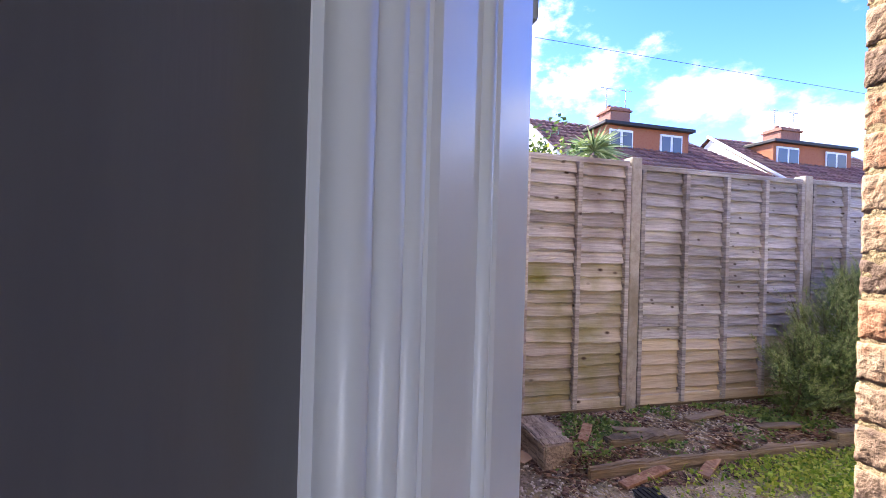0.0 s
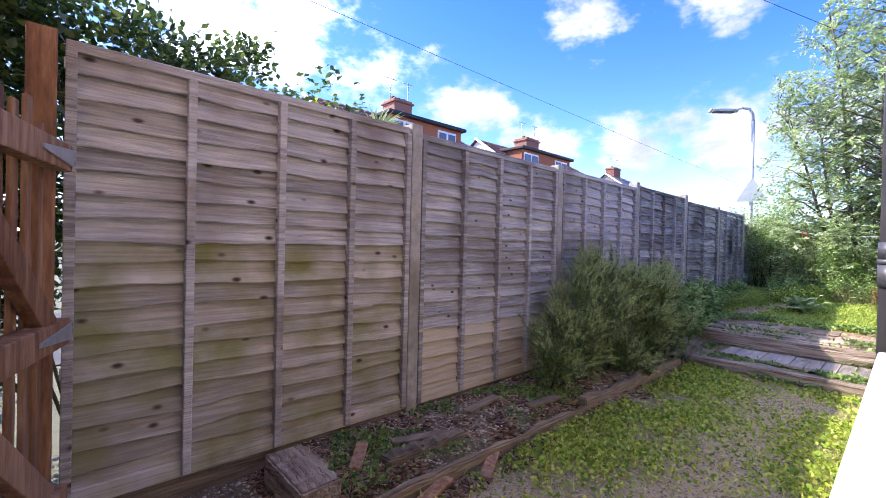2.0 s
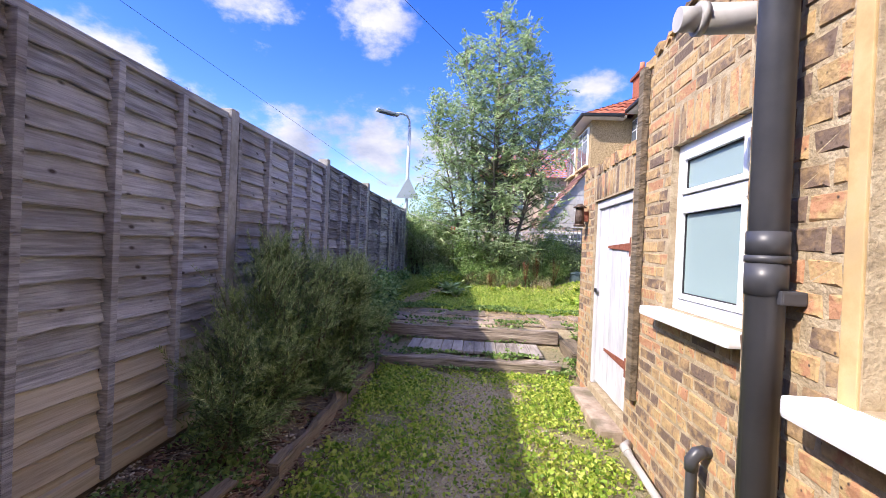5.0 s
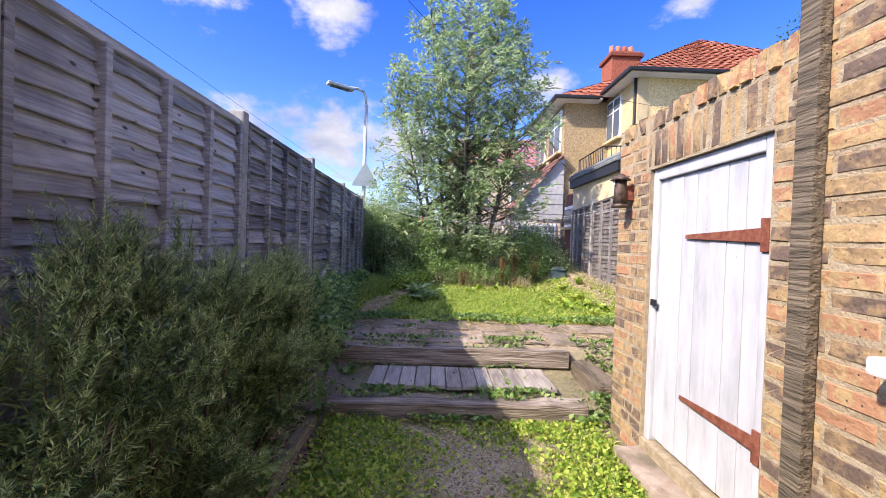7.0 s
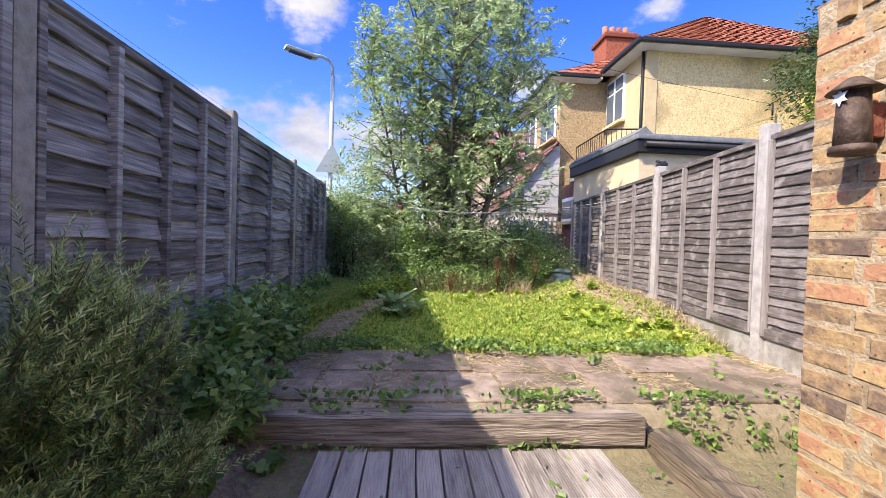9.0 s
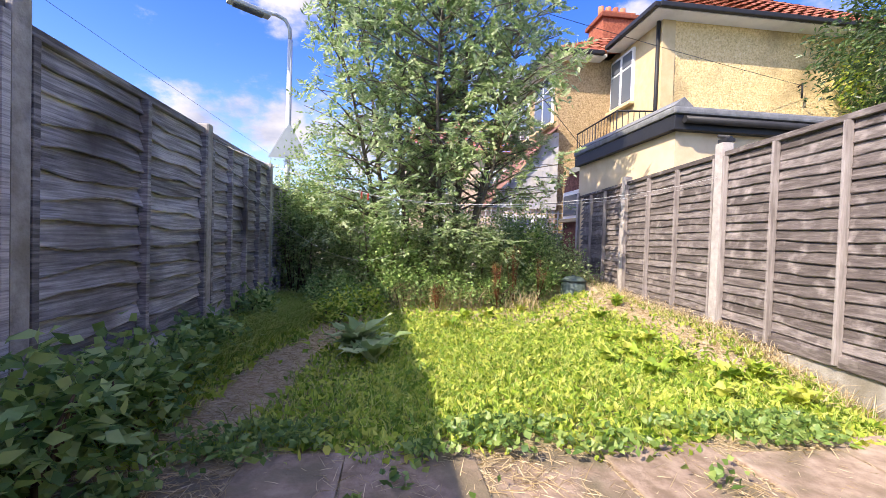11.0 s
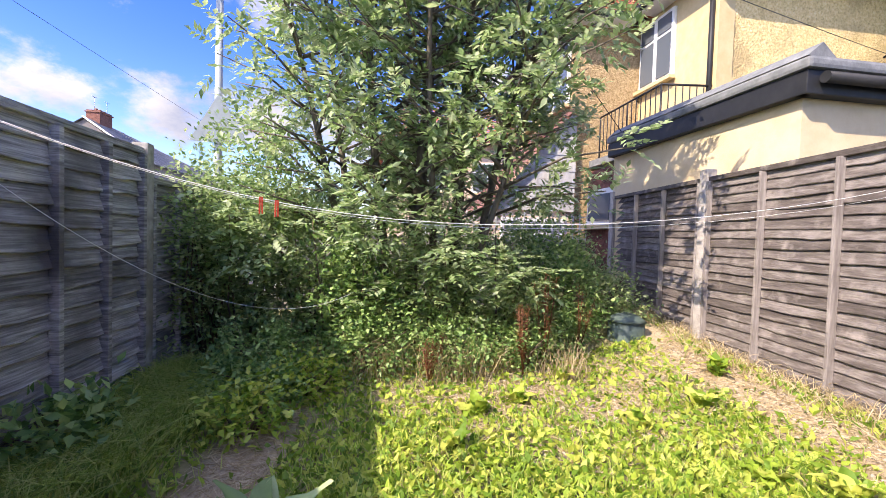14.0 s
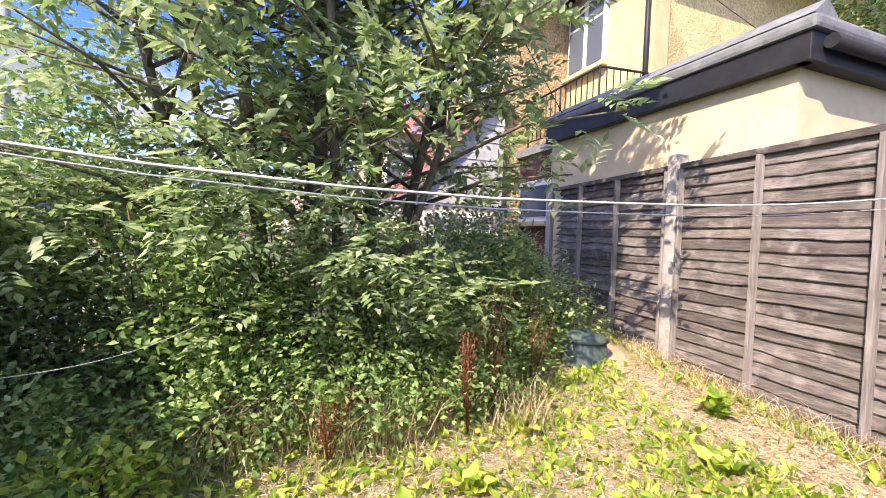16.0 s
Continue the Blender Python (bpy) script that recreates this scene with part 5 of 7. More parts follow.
def far_window(parent, m, w, h, splits=2, light=True, name="window"):
    """A white casement with its panes, facing -y in its own frame."""
    ob = part(name, box(0, w, -0.03, 0.03, 0, h, 0.01), M["upvc"], parent, at=m)
    for i in range(splits):
        xa, xb = w * i / splits + 0.06, w * (i + 1) / splits - 0.06
        zt = h * 0.68 if light else h - 0.06
        part("pane", box(xa, xb, -0.045, -0.025, 0.07, zt - 0.03), M["glass_far"], ob)
        if light:
            part("pane", box(xa, xb, -0.045, -0.025, zt + 0.03, h - 0.07), M["glass_far"], ob)
    part("sill", box(-0.05, w + 0.05, -0.12, 0.0, -0.07, 0.0, 0.01), M["yellow_band"], ob)
    return ob


nb = empty("neighbour_house", "yellow pebbledash house with red tiled hipped roof", "house", at=pose(0, 0, 0))
part("wall", box(14.64, 20.5, -11.5, -3.86, -0.2, 6.0), M["pebble"], nb, "yellow pebbledash wall")
part("bay_wall", box(16.67, 20.5, -3.86, -2.45, -0.2, 5.9), M["pebble_brown"], nb, "brown pebbledash wall of the projecting bay")
part("corner_band", box(14.62, 14.70, -4.12, -3.838, 3.1, 6.0), M["yellow_band"], nb)
part("side_band", box(14.70, 16.67, -3.86, -3.846, 3.1, 6.0), M["yellow_band"], nb)
ov = 0.38
A, B, C, D = (14.64 - ov, -3.86 + ov, 6.0), (14.64 - ov, -11.9, 6.0), (20.9, -11.9, 6.0), (17.6, -7.3, 8.45)
part("roof", tile_roof(B, A, D, D, M["tile_red"]), None, nb, "orange-red clay tiles")
part("roof", tile_roof(A, (20.9, -3.86 + ov, 6.0), D, D, M["tile_red"]), None, nb)
bm = bmesh.new()
quad(bm, A, B, (17.6, -7.3, 8.43))
quad(bm, A, (20.9, -3.48, 6.0), (17.6, -7.3, 8.43))
quad(bm, B, C, (17.6, -7.3, 8.43))
quad(bm, (20.9, -3.48, 6.0), C, (17.6, -7.3, 8.43))
part("roof_deck", bm, M["tile_brown"], nb)
part("roof", tile_roof((16.67 - ov, -2.45 + ov, 5.9), (21.0, -2.45 + ov, 5.9), (19.2, -5.2, 7.4), (18.2, -5.2, 7.4), M["tile_red"]), None, nb)
part("roof", tile_roof((16.67 - ov, -4.4, 5.9), (16.67 - ov, -2.45 + ov, 5.9), (18.2, -5.2, 7.4), (17.9, -5.9, 7.4), M["tile_red"]), None, nb)
part("soffit", box(14.64 - ov, 14.64, -11.9, -3.86 + ov, 5.92, 5.99), M["white_wall"], nb)
part("soffit", box(14.64, 16.3, -3.86, -3.86 + ov, 5.92, 5.99), M["white_wall"], nb)
part("soffit", box(16.67 - ov, 21, -2.45, -2.45 + ov, 5.82, 5.89), M["white_wall"], nb)
part("soffit", box(16.67 - ov, 16.67, -3.5, -2.45, 5.82, 5.89), M["white_wall"], nb)
for x0, x1, y0, y1, z in ((14.64 - ov - 0.1, 14.64 - ov, -11.9, -3.86 + ov, 5.93), (14.2, 16.2, -3.86 + ov, -3.86 + ov + 0.1, 5.93), (16.67 - ov - 0.1, 16.67 - ov, -3.4, -2.45 + ov, 5.83), (16.2, 21, -2.45 + ov, -2.45 + ov + 0.1, 5.83)):
    part("gutter", box(x0, x1, y0, y1, z, z + 0.1, 0.02), M["black_trim"], nb)
part("downpipe", tube([(14.72, -3.80, 5.95), (14.72, -3.80, 3.0)], 0.04, 8), M["black_trim"], nb)
part("chimney", box(20.4, 21.5, -6.6, -5.4, 6.5, 9.3, 0.03), M["brick_red"], nb, "red brick chimney stack")
part("chimney_cap", box(20.3, 21.6, -6.7, -5.3, 9.05, 9.2, 0.03), M["brick_red"], nb)
for k in range(4):
    part("chimney_pot", tube([(20.95, -6.4 + k * 0.27, 9.3), (20.95, -6.4 + k * 0.27, 9.7)], 0.12, 10, taper=0.85), M["tile_red"], nb)
far_window(nb, pose(16.62, -3.82, 4.55, 0, 0, 180), 1.0, 1.25, 2)
far_window(nb, pose(18.3, -2.41, 4.3, 0, 0, 180), 1.4, 1.35, 2)
far_window(nb, pose(20.2, -2.41, 4.3, 0, 0, 180), 1.3, 1.35, 2)
far_window(nb, pose(18.3, -2.41, 1.0, 0, 0, 180), 1.5, 1.4, 3)
hook = tube([(14.60, -7.0, 4.75), (14.5, -7.0, 4.8), (14.5, -7.0, 4.6), (14.55, -7.05, 4.5)], 0.02, 6)
part("cable_hook", hook, M["cable"], nb)

ex = empty("flat_roof_extension", "cream rendered extension with black fascia and felt roof", "extension", at=pose(0, 0, 0))
part("wall", box(11.68, 14.62, -7.5, -2.15, -0.2, 2.80), M["cream"], ex, "cream painted render")
part("fascia", box(11.58, 14.64, -2.15, -2.05, 2.78, 2.98, 0.01), M["black_trim"], ex)
part("fascia", box(11.56, 11.68, -7.5, -2.05, 2.78, 2.98, 0.01), M["black_trim"], ex)
part("gutter", tube([(11.5, -7.4, 2.9), (11.5, -2.15, 2.9)], 0.05, 8), M["black_trim"], ex)
part("felt_roof", box(11.52, 14.64, -7.5, -2.02, 2.98, 3.08, 0.03), M["lead"], ex)
part("felt_kerb", prism([(-2.02, 3.08), (-2.30, 3.08), (-2.16, 3.20)], "x", 11.54, 14.6), M["lead"], ex)
part("brick_return", box(14.64, 15.6, -2.40, -2.25, -0.2, 2.7), M["brick_brown"], ex)
far_window(ex, pose(15.5, -2.22, 1.75, 0, 0, 180), 0.8, 0.6, 1, False)
rl = empty("balcony_railing", "black wrought iron railing on the flat roof", "railing", at=pose(14.7, -2.95, 3.15))
part("top_rail", tube([(0, 0, 0.85), (1.75, 0.06, 0.78)], 0.018, 6), M["black_trim"], rl)
part("bottom_rail", tube([(0, 0, 0.1), (1.75, 0.06, 0.08)], 0.014, 6), M["black_trim"], rl)
part("top_rail", tube([(0, 0, 0.85), (0, -1.0, 0.9)], 0.018, 6), M["black_trim"], rl)
for k in range(15):
    part("baluster", tube([(k * 0.125, k * 0.004, -0.1 if k % 7 == 0 else 0.1), (k * 0.125, k * 0.004, 0.84 - k * 0.004)], 0.009 if k % 7 else 0.016, 5), M["black_trim"], rl)
for k in range(1, 8):
    part("baluster", tube([(0, -k * 0.125, 0.0), (0, -k * 0.125, 0.86)], 0.009, 5), M["black_trim"], rl)
part("balcony_floor", box(-0.05, 1.98, -0.9, 0.15, -0.18, -0.05), M["lead"], rl)

lt = empty("boarded_lean_to", "white boarded lean-to with a tiled sloping roof", "lean-to", at=pose(0, 0, 0))
for k in range(12):
    z = 2.05 + k * 0.16
    y1 = -2.45 + max(0.04, (3.95 - z) * 0.85)
    part("weatherboard", prism([(-2.45, z), (y1 + 0.14, z), (y1, z + 0.155), (-2.45, z + 0.155)], "x", 16.55 - 0.012 * (k % 2), 16.60), M["white_paint"], lt)
part("wall", box(16.60, 18.6, -2.44, -0.75, -0.2, 2.05), M["peach"], lt)
part("roof", tile_roof((16.4, -0.6, 2.0), (18.8, -0.6, 2.0), (18.8, -2.43, 4.1), (16.4, -2.43, 4.1), M["tile_brown"]), None, lt)
far_window(lt, pose(16.57, -0.95, 0.95, 0, 0, -90), 1.3, 0.95, 3)

fh = empty("far_house", "peach rendered house glimpsed behind the tree", "house", at=pose(0, 0, 0))
part("wall", box(25.0, 33.0, -6.0, 1.0, -0.2, 5.2), M["peach"], fh)
part("roof", tile_roof((24.6, -6.4, 5.1), (24.6, 1.4, 5.1), (29, 0.2, 7.6), (29, -5, 7.6), M["tile_red"]), None, fh)
part("roof", tile_roof((33.4, 1.4, 5.1), (24.6, 1.4, 5.1), (29, 0.2, 7.6), (29.2, 0.2, 7.6), M["tile_red"]), None, fh)
for y in (-4.4, -2.2, 0.2):
    for z in (0.9, 3.2):
        far_window(fh, pose(24.97, y, z, 0, 0, -90), 1.3, 1.2, 2)

# rear boundary with trellis
bf = empty("back_fence", "low dark back fence with pale trellis on top", "fence", at=pose(15.7, -2.3, 0))
for k in range(30):
    part("board", box(-0.012, 0.012, k * 0.19, k * 0.19 + 0.182, -0.1, 1.45 + 0.01 * (k % 3), 0.003), M["fence_dark"], bf)
for k in range(24):
    part("trellis_lath", box(-0.03, -0.014, k * 0.13, k * 0.13 + 0.028, 1.46, 1.95, 0.002), M["white_paint"], bf)
for k in range(4):
    part("trellis_lath", box(-0.014, 0.0, 0, 3.1, 1.50 + k * 0.13, 1.525 + k * 0.13, 0.002), M["white_paint"], bf)


def street_house(x0, x1, yf, ridge, name_label, chim, dorm, roof_mat, wall_mat, hip):
    """A house across the side street: side gable, tiled slope, dormer with two windows, chimney with aerials."""
    ob = empty("terraced_house", name_label, "house", "houses across the street", at=pose(0, 0, 0))
    ye, yr = yf - 2.2, yf + 2.0
    ze = ridge - 2.9
    part("wall", box(x0 + 0.05, x1, ye + 0.3, yr + 4.0, -0.2, ze + 0.1), wall_mat, ob)
    g = prism([(ye + 0.3, ze), (yr, ridge - 0.1), (yr + 4.0, ze)], "x", x0, x0 + 0.25)
    part("gable", g, wall_mat, ob, "rendered gable end")
    part("roof", tile_roof((x0 - 0.15, ye, ze), (x1 + 0.3, ye, ze), (x1 - hip, yr, ridge), (x0 - 0.15, yr, ridge), roof_mat, 0.3, 0.36), None, ob)
    bm = bmesh.new()
    quad(bm, (x0 - 0.15, ye, ze - 0.04), (x1 + 0.3, ye, ze - 0.04), (x1 - hip, yr, ridge - 0.04), (x0 - 0.15, yr, ridge - 0.04))
    quad(bm, (x0 - 0.15, yr + 4.3, ze), (x1 + 0.3, yr + 4.3, ze), (x1 - hip, yr, ridge - 0.02), (x0 - 0.15, yr, ridge - 0.02))
    bm.faces.new([bm.verts.new(p) for p in ((x1 + 0.3, ye, ze), (x1 + 0.3, yr + 4.3, ze), (x1 - hip, yr, ridge - 0.02))])
    part("roof_deck", bm, roof_mat, ob)
    part("verge", tube([(x0 - 0.15, ye, ze), (x0 - 0.15, yr, ridge + 0.05)], 0.07, 6), M["white_wall"], ob)
    cx0, cx1 = chim
    part("chimney", box(cx0, cx1, yr - 0.4, yr + 0.5, ridge - 1.0, ridge + 0.80, 0.03), M["brick_brown"], ob, "brown brick chimney")
    part("chimney_cap", box(cx0 - 0.07, cx1 + 0.07, yr - 0.47, yr + 0.57, ridge + 0.62, ridge + 0.70, 0.02), M["brick_brown"], ob)
    for k in range(3):
        u = cx0 + (cx1 - cx0) * (0.2 + 0.3 * k)
        part("chimney_pot", tube([(u, yr, ridge + 0.78), (u, yr, ridge + 0.95)], 0.09, 8), M["tile_brown"], ob)
    for k in (0.05, 1.05):
        ax = cx0 + (cx1 - cx0) * k
        a = part("aerial", tube([(ax, yr, ridge + 0.3), (ax, yr, ridge + 1.75)], 0.022, 5), M["galv"], ob)
        part("aerial_boom", tube([(ax - 0.3, yr, ridge + 1.7), (ax + 0.3, yr, ridge + 1.7)], 0.015, 4), M["galv"], a)
    if dorm:
        d0, d1 = dorm
        part("dormer", box(d0, d1, yf, yr, ridge - 1.55, ridge - 0.55), M["brick_red"], ob, "red tile-hung dormer")
        part("dormer_roof", box(d0 - 0.15, d1 + 0.15, yf - 0.2, yr, ridge - 0.55, ridge - 0.42, 0.02), M["black_trim"], ob)
        w = (d1 - d0) * 0.27
        far_window(ob, pose(d0 + 0.15, yf - 0.03, ridge - 1.5), w, 0.8, 2, False)
        far_window(ob, pose(d1 - 0.35 - w, yf - 0.03, ridge - 1.5), w, 0.8, 2, False)
    return ob


street_house(7.35, 16.6, 14.0, 6.75, "brown tiled house with a red dormer beyond the fence", (11.1, 12.05), (9.75, 13.55), M["tile_brown"], M["white_wall"], 2.3)
street_house(16.7, 27.6, 14.0, 6.80, "second brown tiled house with dormer beyond the fence", (20.4, 21.6), (17.9, 22.4), M["tile_brown"], M["white_wall"], 3.0)
street_house(41.0, 60.0, 19.3, 8.75, "grey slate roofed house further down the street", (42.0, 43.4), None, M["tile_grey"], M["tile_grey"], 16.0)

# ---- plants ----
UP = np.array([[0.0, 0.0, 1.0]])


def scatter(n, x0, x1, y0, y1, keep):
    """Random places in a rectangle, thinned by keep(x, y)."""
    xs = rng.uniform(x0, x1, n * 3)
    ys = rng.uniform(y0, y1, n * 3)
    ok = rng.random(n * 3) < keep(xs, ys)
    xs, ys = xs[ok][:n], ys[ok][:n]
    return np.stack([xs, ys, ground_z(xs, ys)], 1)


def rays_up(n, spread=0.6):
    return unit(np.c_[rng.normal(size=(n, 2)) * spread, np.ones(n)])


def stuff(name, me, label, category):
    return tagged(new(name, me), label, category, kind="stuff")


def lawn_keep(x, y):
    inside_r = smooth(0.12, 0.3, y - fence_r(x)) * (1 - smooth(3.0, 3.15, y))
    return np.clip((1 - path_weight(x, y) * 0.97) * inside_r * (0.65 + 0.35 * lump(x, y, 0.8)), 0, 1)


def front_edge(x, y):
    return smooth(8.18, 8.45, x + 0.12 * np.sin(y * 5) + 0.08 * np.sin(y * 13))


g = scatter(14000, 8.2, 12.6, -1.95, 3.1, lambda x, y: lawn_keep(x, y) * front_edge(x, y) * (1 - 0.6 * smooth(10.4, 11.8, x)))
stuff("lawn_grass", blade_mesh("lawn_grass", g, rays_up(len(g), 0.35), rng.uniform(0.05, 0.14, len(g)), rng.uniform(0.004, 0.008, len(g)), M["grass"]), "rough uncut green lawn grass", "grass")
g = scatter(30000, 8.2, 12.6, -1.8, 3.0, lambda x, y: lawn_keep(x, y) * front_edge(x, y) * np.clip(1.25 - smooth(1.4, 2.0, y) * 0.8, 0, 1) * (1 - 0.62 * smooth(10.4, 11.8, x)))
stuff("lawn_weeds", leaf_mesh("lawn_weeds", g, rays_up(len(g), 0.6), rng.uniform(0.05, 0.13, len(g)), rng.uniform(0.02, 0.042, len(g)), M["leaf_weed"], 0.4), "bright broad-leaved weeds through the lawn", "weeds")
g = scatter(17000, 8.2, 12.2, 2.0, 3.15, lambda x, y: smooth(0.34, 0.6, y - path_y(x)))
stuff("long_grass", blade_mesh("long_grass", g, rays_up(len(g), 0.3), rng.uniform(0.15, 0.36, len(g)), rng.uniform(0.005, 0.010, len(g)), M["grass"], 0.7), "long arching grass along the fence", "grass")


g = scatter(5000, 8.6, 14.2, -2.2, -1.2, lambda x, y: np.clip(1 - smooth(0.06, 0.36, y - fence_r(x)), 0, 1) * (y > fence_r(x) + 0.05) * np.clip(0.5 + lump(x, y, 2.4), 0, 1))
stuff("fence_foot_weeds", leaf_mesh("fence_foot_weeds", g, rays_up(len(g), 0.7), rng.uniform(0.04, 0.10, len(g)), rng.uniform(0.016, 0.036, len(g)), M["leaf_weed"], 0.25), "weeds growing along the sunny fence foot", "weeds")
g = scatter(4200, 8.6, 14.2, -2.2, -1.1, lambda x, y: np.clip(1 - smooth(0.06, 0.5, y - fence_r(x)), 0, 1) * (y > fence_r(x) + 0.05))
stuff("dry_fence_grass", blade_mesh("dry_fence_grass", g, rays_up(len(g), 0.5), rng.uniform(0.06, 0.24, len(g)), 0.005, M["straw"], 0.7), "dry straw-coloured grass at the fence foot", "grass")


g = scatter(750, 11.95, 12.4, -0.5, 2.2, lambda x, y: np.clip(0.35 + lump(x, y, 2.1), 0, 1))
stuff("dry_stems", blade_mesh("dry_stems", g, rays_up(len(g), 0.25), rng.uniform(0.15, 0.5, len(g)), 0.0055, M["straw"], 0.35), "dry yellow stems along the shrub edge", "grass")


def yard_keep(x, y):
    edge = smooth(0.30, 0.5, y) * (1 - smooth(2.25, 2.38, y))
    return np.clip((1.05 - 1.0 * path_weight(x, y)) * edge * (0.45 + 0.75 * lump(x, y, 1.4)) * (0.3 + 0.7 * smooth(2.4, 3.6, x)) + 0.03 * edge, 0, 1)


g = scatter(24000, 1.9, 6.15, 0.30, 2.4, yard_keep)
stuff("yard_weeds", leaf_mesh("yard_weeds", g + UP * rng.uniform(0, 0.04, (len(g), 1)), rays_up(len(g), 1.2), rng.uniform(0.018, 0.05, len(g)), rng.uniform(0.014, 0.034, len(g)), M["leaf_weed"], 0.2), "low creeping weeds over the gravel yard", "weeds")
g = scatter(9000, 1.9, 6.2, 0.35, 2.35, lambda x, y: yard_keep(x, y) * 0.8 + 0.05)
stuff("yard_grass", blade_mesh("yard_grass", g, rays_up(len(g), 0.6), rng.uniform(0.03, 0.10, len(g)), 0.005, M["grass"], 0.6), "thin grass tufts over the gravel yard", "grass")
g = scatter(14000, 6.0, 8.6, -0.9, 2.7, lambda x, y: np.clip(0.25 + 0.9 * lump(x, y, 2.0), 0, 1) * np.where((x > 7.25) & (x < 8.2), np.clip(lump(y, x, 3.1) - 0.25, 0, 0.6), np.where((x > 6.42) & (x < 6.98), 0.015, 0.8)) * np.where((x > 6.5) | (y < 2.4), 1, 0) * np.where((y < 0.26) & (x < 6.12), 0, 1))
stuff("step_weeds", leaf_mesh("step_weeds", g + UP * 0.055, rays_up(len(g), 1.0), rng.uniform(0.025, 0.07, len(g)), rng.uniform(0.02, 0.046, len(g)), M["leaf_dark"], 0.2), "green creeping weeds rooted between the steps", "weeds")
g = scatter(5500, 1.4, 6.0, 2.42, 3.1, lambda x, y: np.clip(0.15 + lump(x, y, 2.2), 0, 1))
stuff("bed_weeds", leaf_mesh("bed_weeds", g + UP * 0.01, rays_up(len(g), 1.0), rng.uniform(0.02, 0.055, len(g)), rng.uniform(0.014, 0.034, len(g)), M["leaf_dark"], 0.2), "scattered small weeds on the planting bed", "weeds")


def stones(name, pts, size, mat, flat=0.6, long=1.0):
    n = len(pts)
    d = np.array([(1, 0, 0), (0, 1, 0), (-1, 0, 0), (0, -1, 0), (0, 0, 1), (0, 0, -1)], float)
    sc = size[:, None, None] * (0.6 + 0.6 * rng.random((n, 6, 1)))
    a = rng.uniform(0, 6.28, n)
    ca, sa = np.cos(a)[:, None], np.sin(a)[:, None]
    v = d[None] * sc
    v[..., 0] *= long
    v[..., 2] *= flat
    x = v[..., 0] * ca - v[..., 1] * sa
    y = v[..., 0] * sa + v[..., 1] * ca
    v = np.stack([x, y, v[..., 2]], -1) + pts[:, None, :]
    o = np.arange(n)[:, None] * 6
    f = np.concatenate([o + np.array([t]) for t in ((0, 1, 4), (1, 2, 4), (2, 3, 4), (3, 0, 4), (1, 0, 5), (2, 1, 5), (3, 2, 5), (0, 3, 5))])
    return sheet(name, v.reshape(-1, 3), f, mat)


p = scatter(6000, 0.4, 4.2, 2.2, 3.15, lambda x, y: np.where((y > 2.42) | (x < 1.6), 0.9, 0.2))
stuff("bed_gravel", stones("bed_gravel", p + UP * 0.004, rng.uniform(0.006, 0.018, len(p)), M["stone"]), "grey and white gravel on the bed", "gravel")
p = scatter(16000, 0.6, 6.1, 0.62, 2.35, lambda x, y: np.clip(path_weight(x, y), 0.15, 1))
stuff("yard_gravel", stones("yard_gravel", p + UP * 0.002, rng.uniform(0.004, 0.011, len(p)), M["stone"]), "fine pale gravel in the yard", "gravel")
p = scatter(8000, 1.3, 6.0, 2.2, 3.1, lambda x, y: np.clip(0.3 + lump(x, y, 1.7), 0, 1))
stuff("bark_chips", stones("bark_chips", p + UP * 0.008, rng.uniform(0.008, 0.022, len(p)), M["woodchip"], 0.35, 2.2), "brown bark chips and rotting wood on the bed", "bark")
p = scatter(6000, 9.3, 12.4, -1.7, 1.3, lambda x, y: np.clip(path_weight(x, y), 0.12, 1))
stuff("lawn_gravel", stones("lawn_gravel", p + UP * 0.002, rng.uniform(0.006, 0.016, len(p)), M["stone"]), "pale stones on the bare lawn patches", "gravel")
p = scatter(34000, 7.2, 12.5, -1.7, 3.0, lambda x, y: np.clip(path_weight(x, y) * 1.1, 0.10, 1))
stuff("straw", blade_mesh("straw", p + UP * 0.01, unit(rng.normal(size=(len(p), 3)) * np.array([[1, 1, 0.12]])), rng.uniform(0.04, 0.12, len(p)), 0.004, M["straw"], 0.1), "dry straw over the worn path", "straw")
p = scatter(9000, 1.4, 6.0, 0.8, 3.0, lambda x, y: np.full(x.shape, 0.5))
stuff("dry_clippings", blade_mesh("dry_clippings", p + UP * 0.012, unit(rng.normal(size=(len(p), 3)) * np.array([[1, 1, 0.1]])), rng.uniform(0.03, 0.10, len(p)), 0.004, M["straw"], 0.1), "dry grass clippings over the gravel yard", "straw")


def clumps(centre, radii, n_clumps, per, spread, inner=0.35, floor=None):
    """Leaf places in many small clumps that fill an uneven ellipsoid, with their outward ways."""
    d = unit(rng.normal(size=(n_clumps, 3)))
    ang = np.arctan2(d[:, 1], d[:, 0])
    uneven = 1 + 0.2 * np.sin(ang * 3 + centre[0] * 3) + 0.18 * np.sin(d[:, 2] * 6 + ang * 2) + rng.normal(size=n_clumps) * 0.07
    rad = (inner + (1 - inner) * rng.random(n_clumps) ** 0.5) * uneven
    c = np.array(centre)[None] + d * rad[:, None] * np.array(radii)[None]
    pts = np.repeat(c, per, 0) + rng.normal(size=(n_clumps * per, 3)) * spread
    way = np.repeat(d, per, 0) * 0.7 + rng.normal(size=(n_clumps * per, 3)) * np.array([[0.9, 0.9, 0.5]]) + np.array([[0, 0, 0.2]])
    if floor is not None:
        ok = pts[:, 2] > floor
        pts, way = pts[ok], way[ok]
    return pts, way


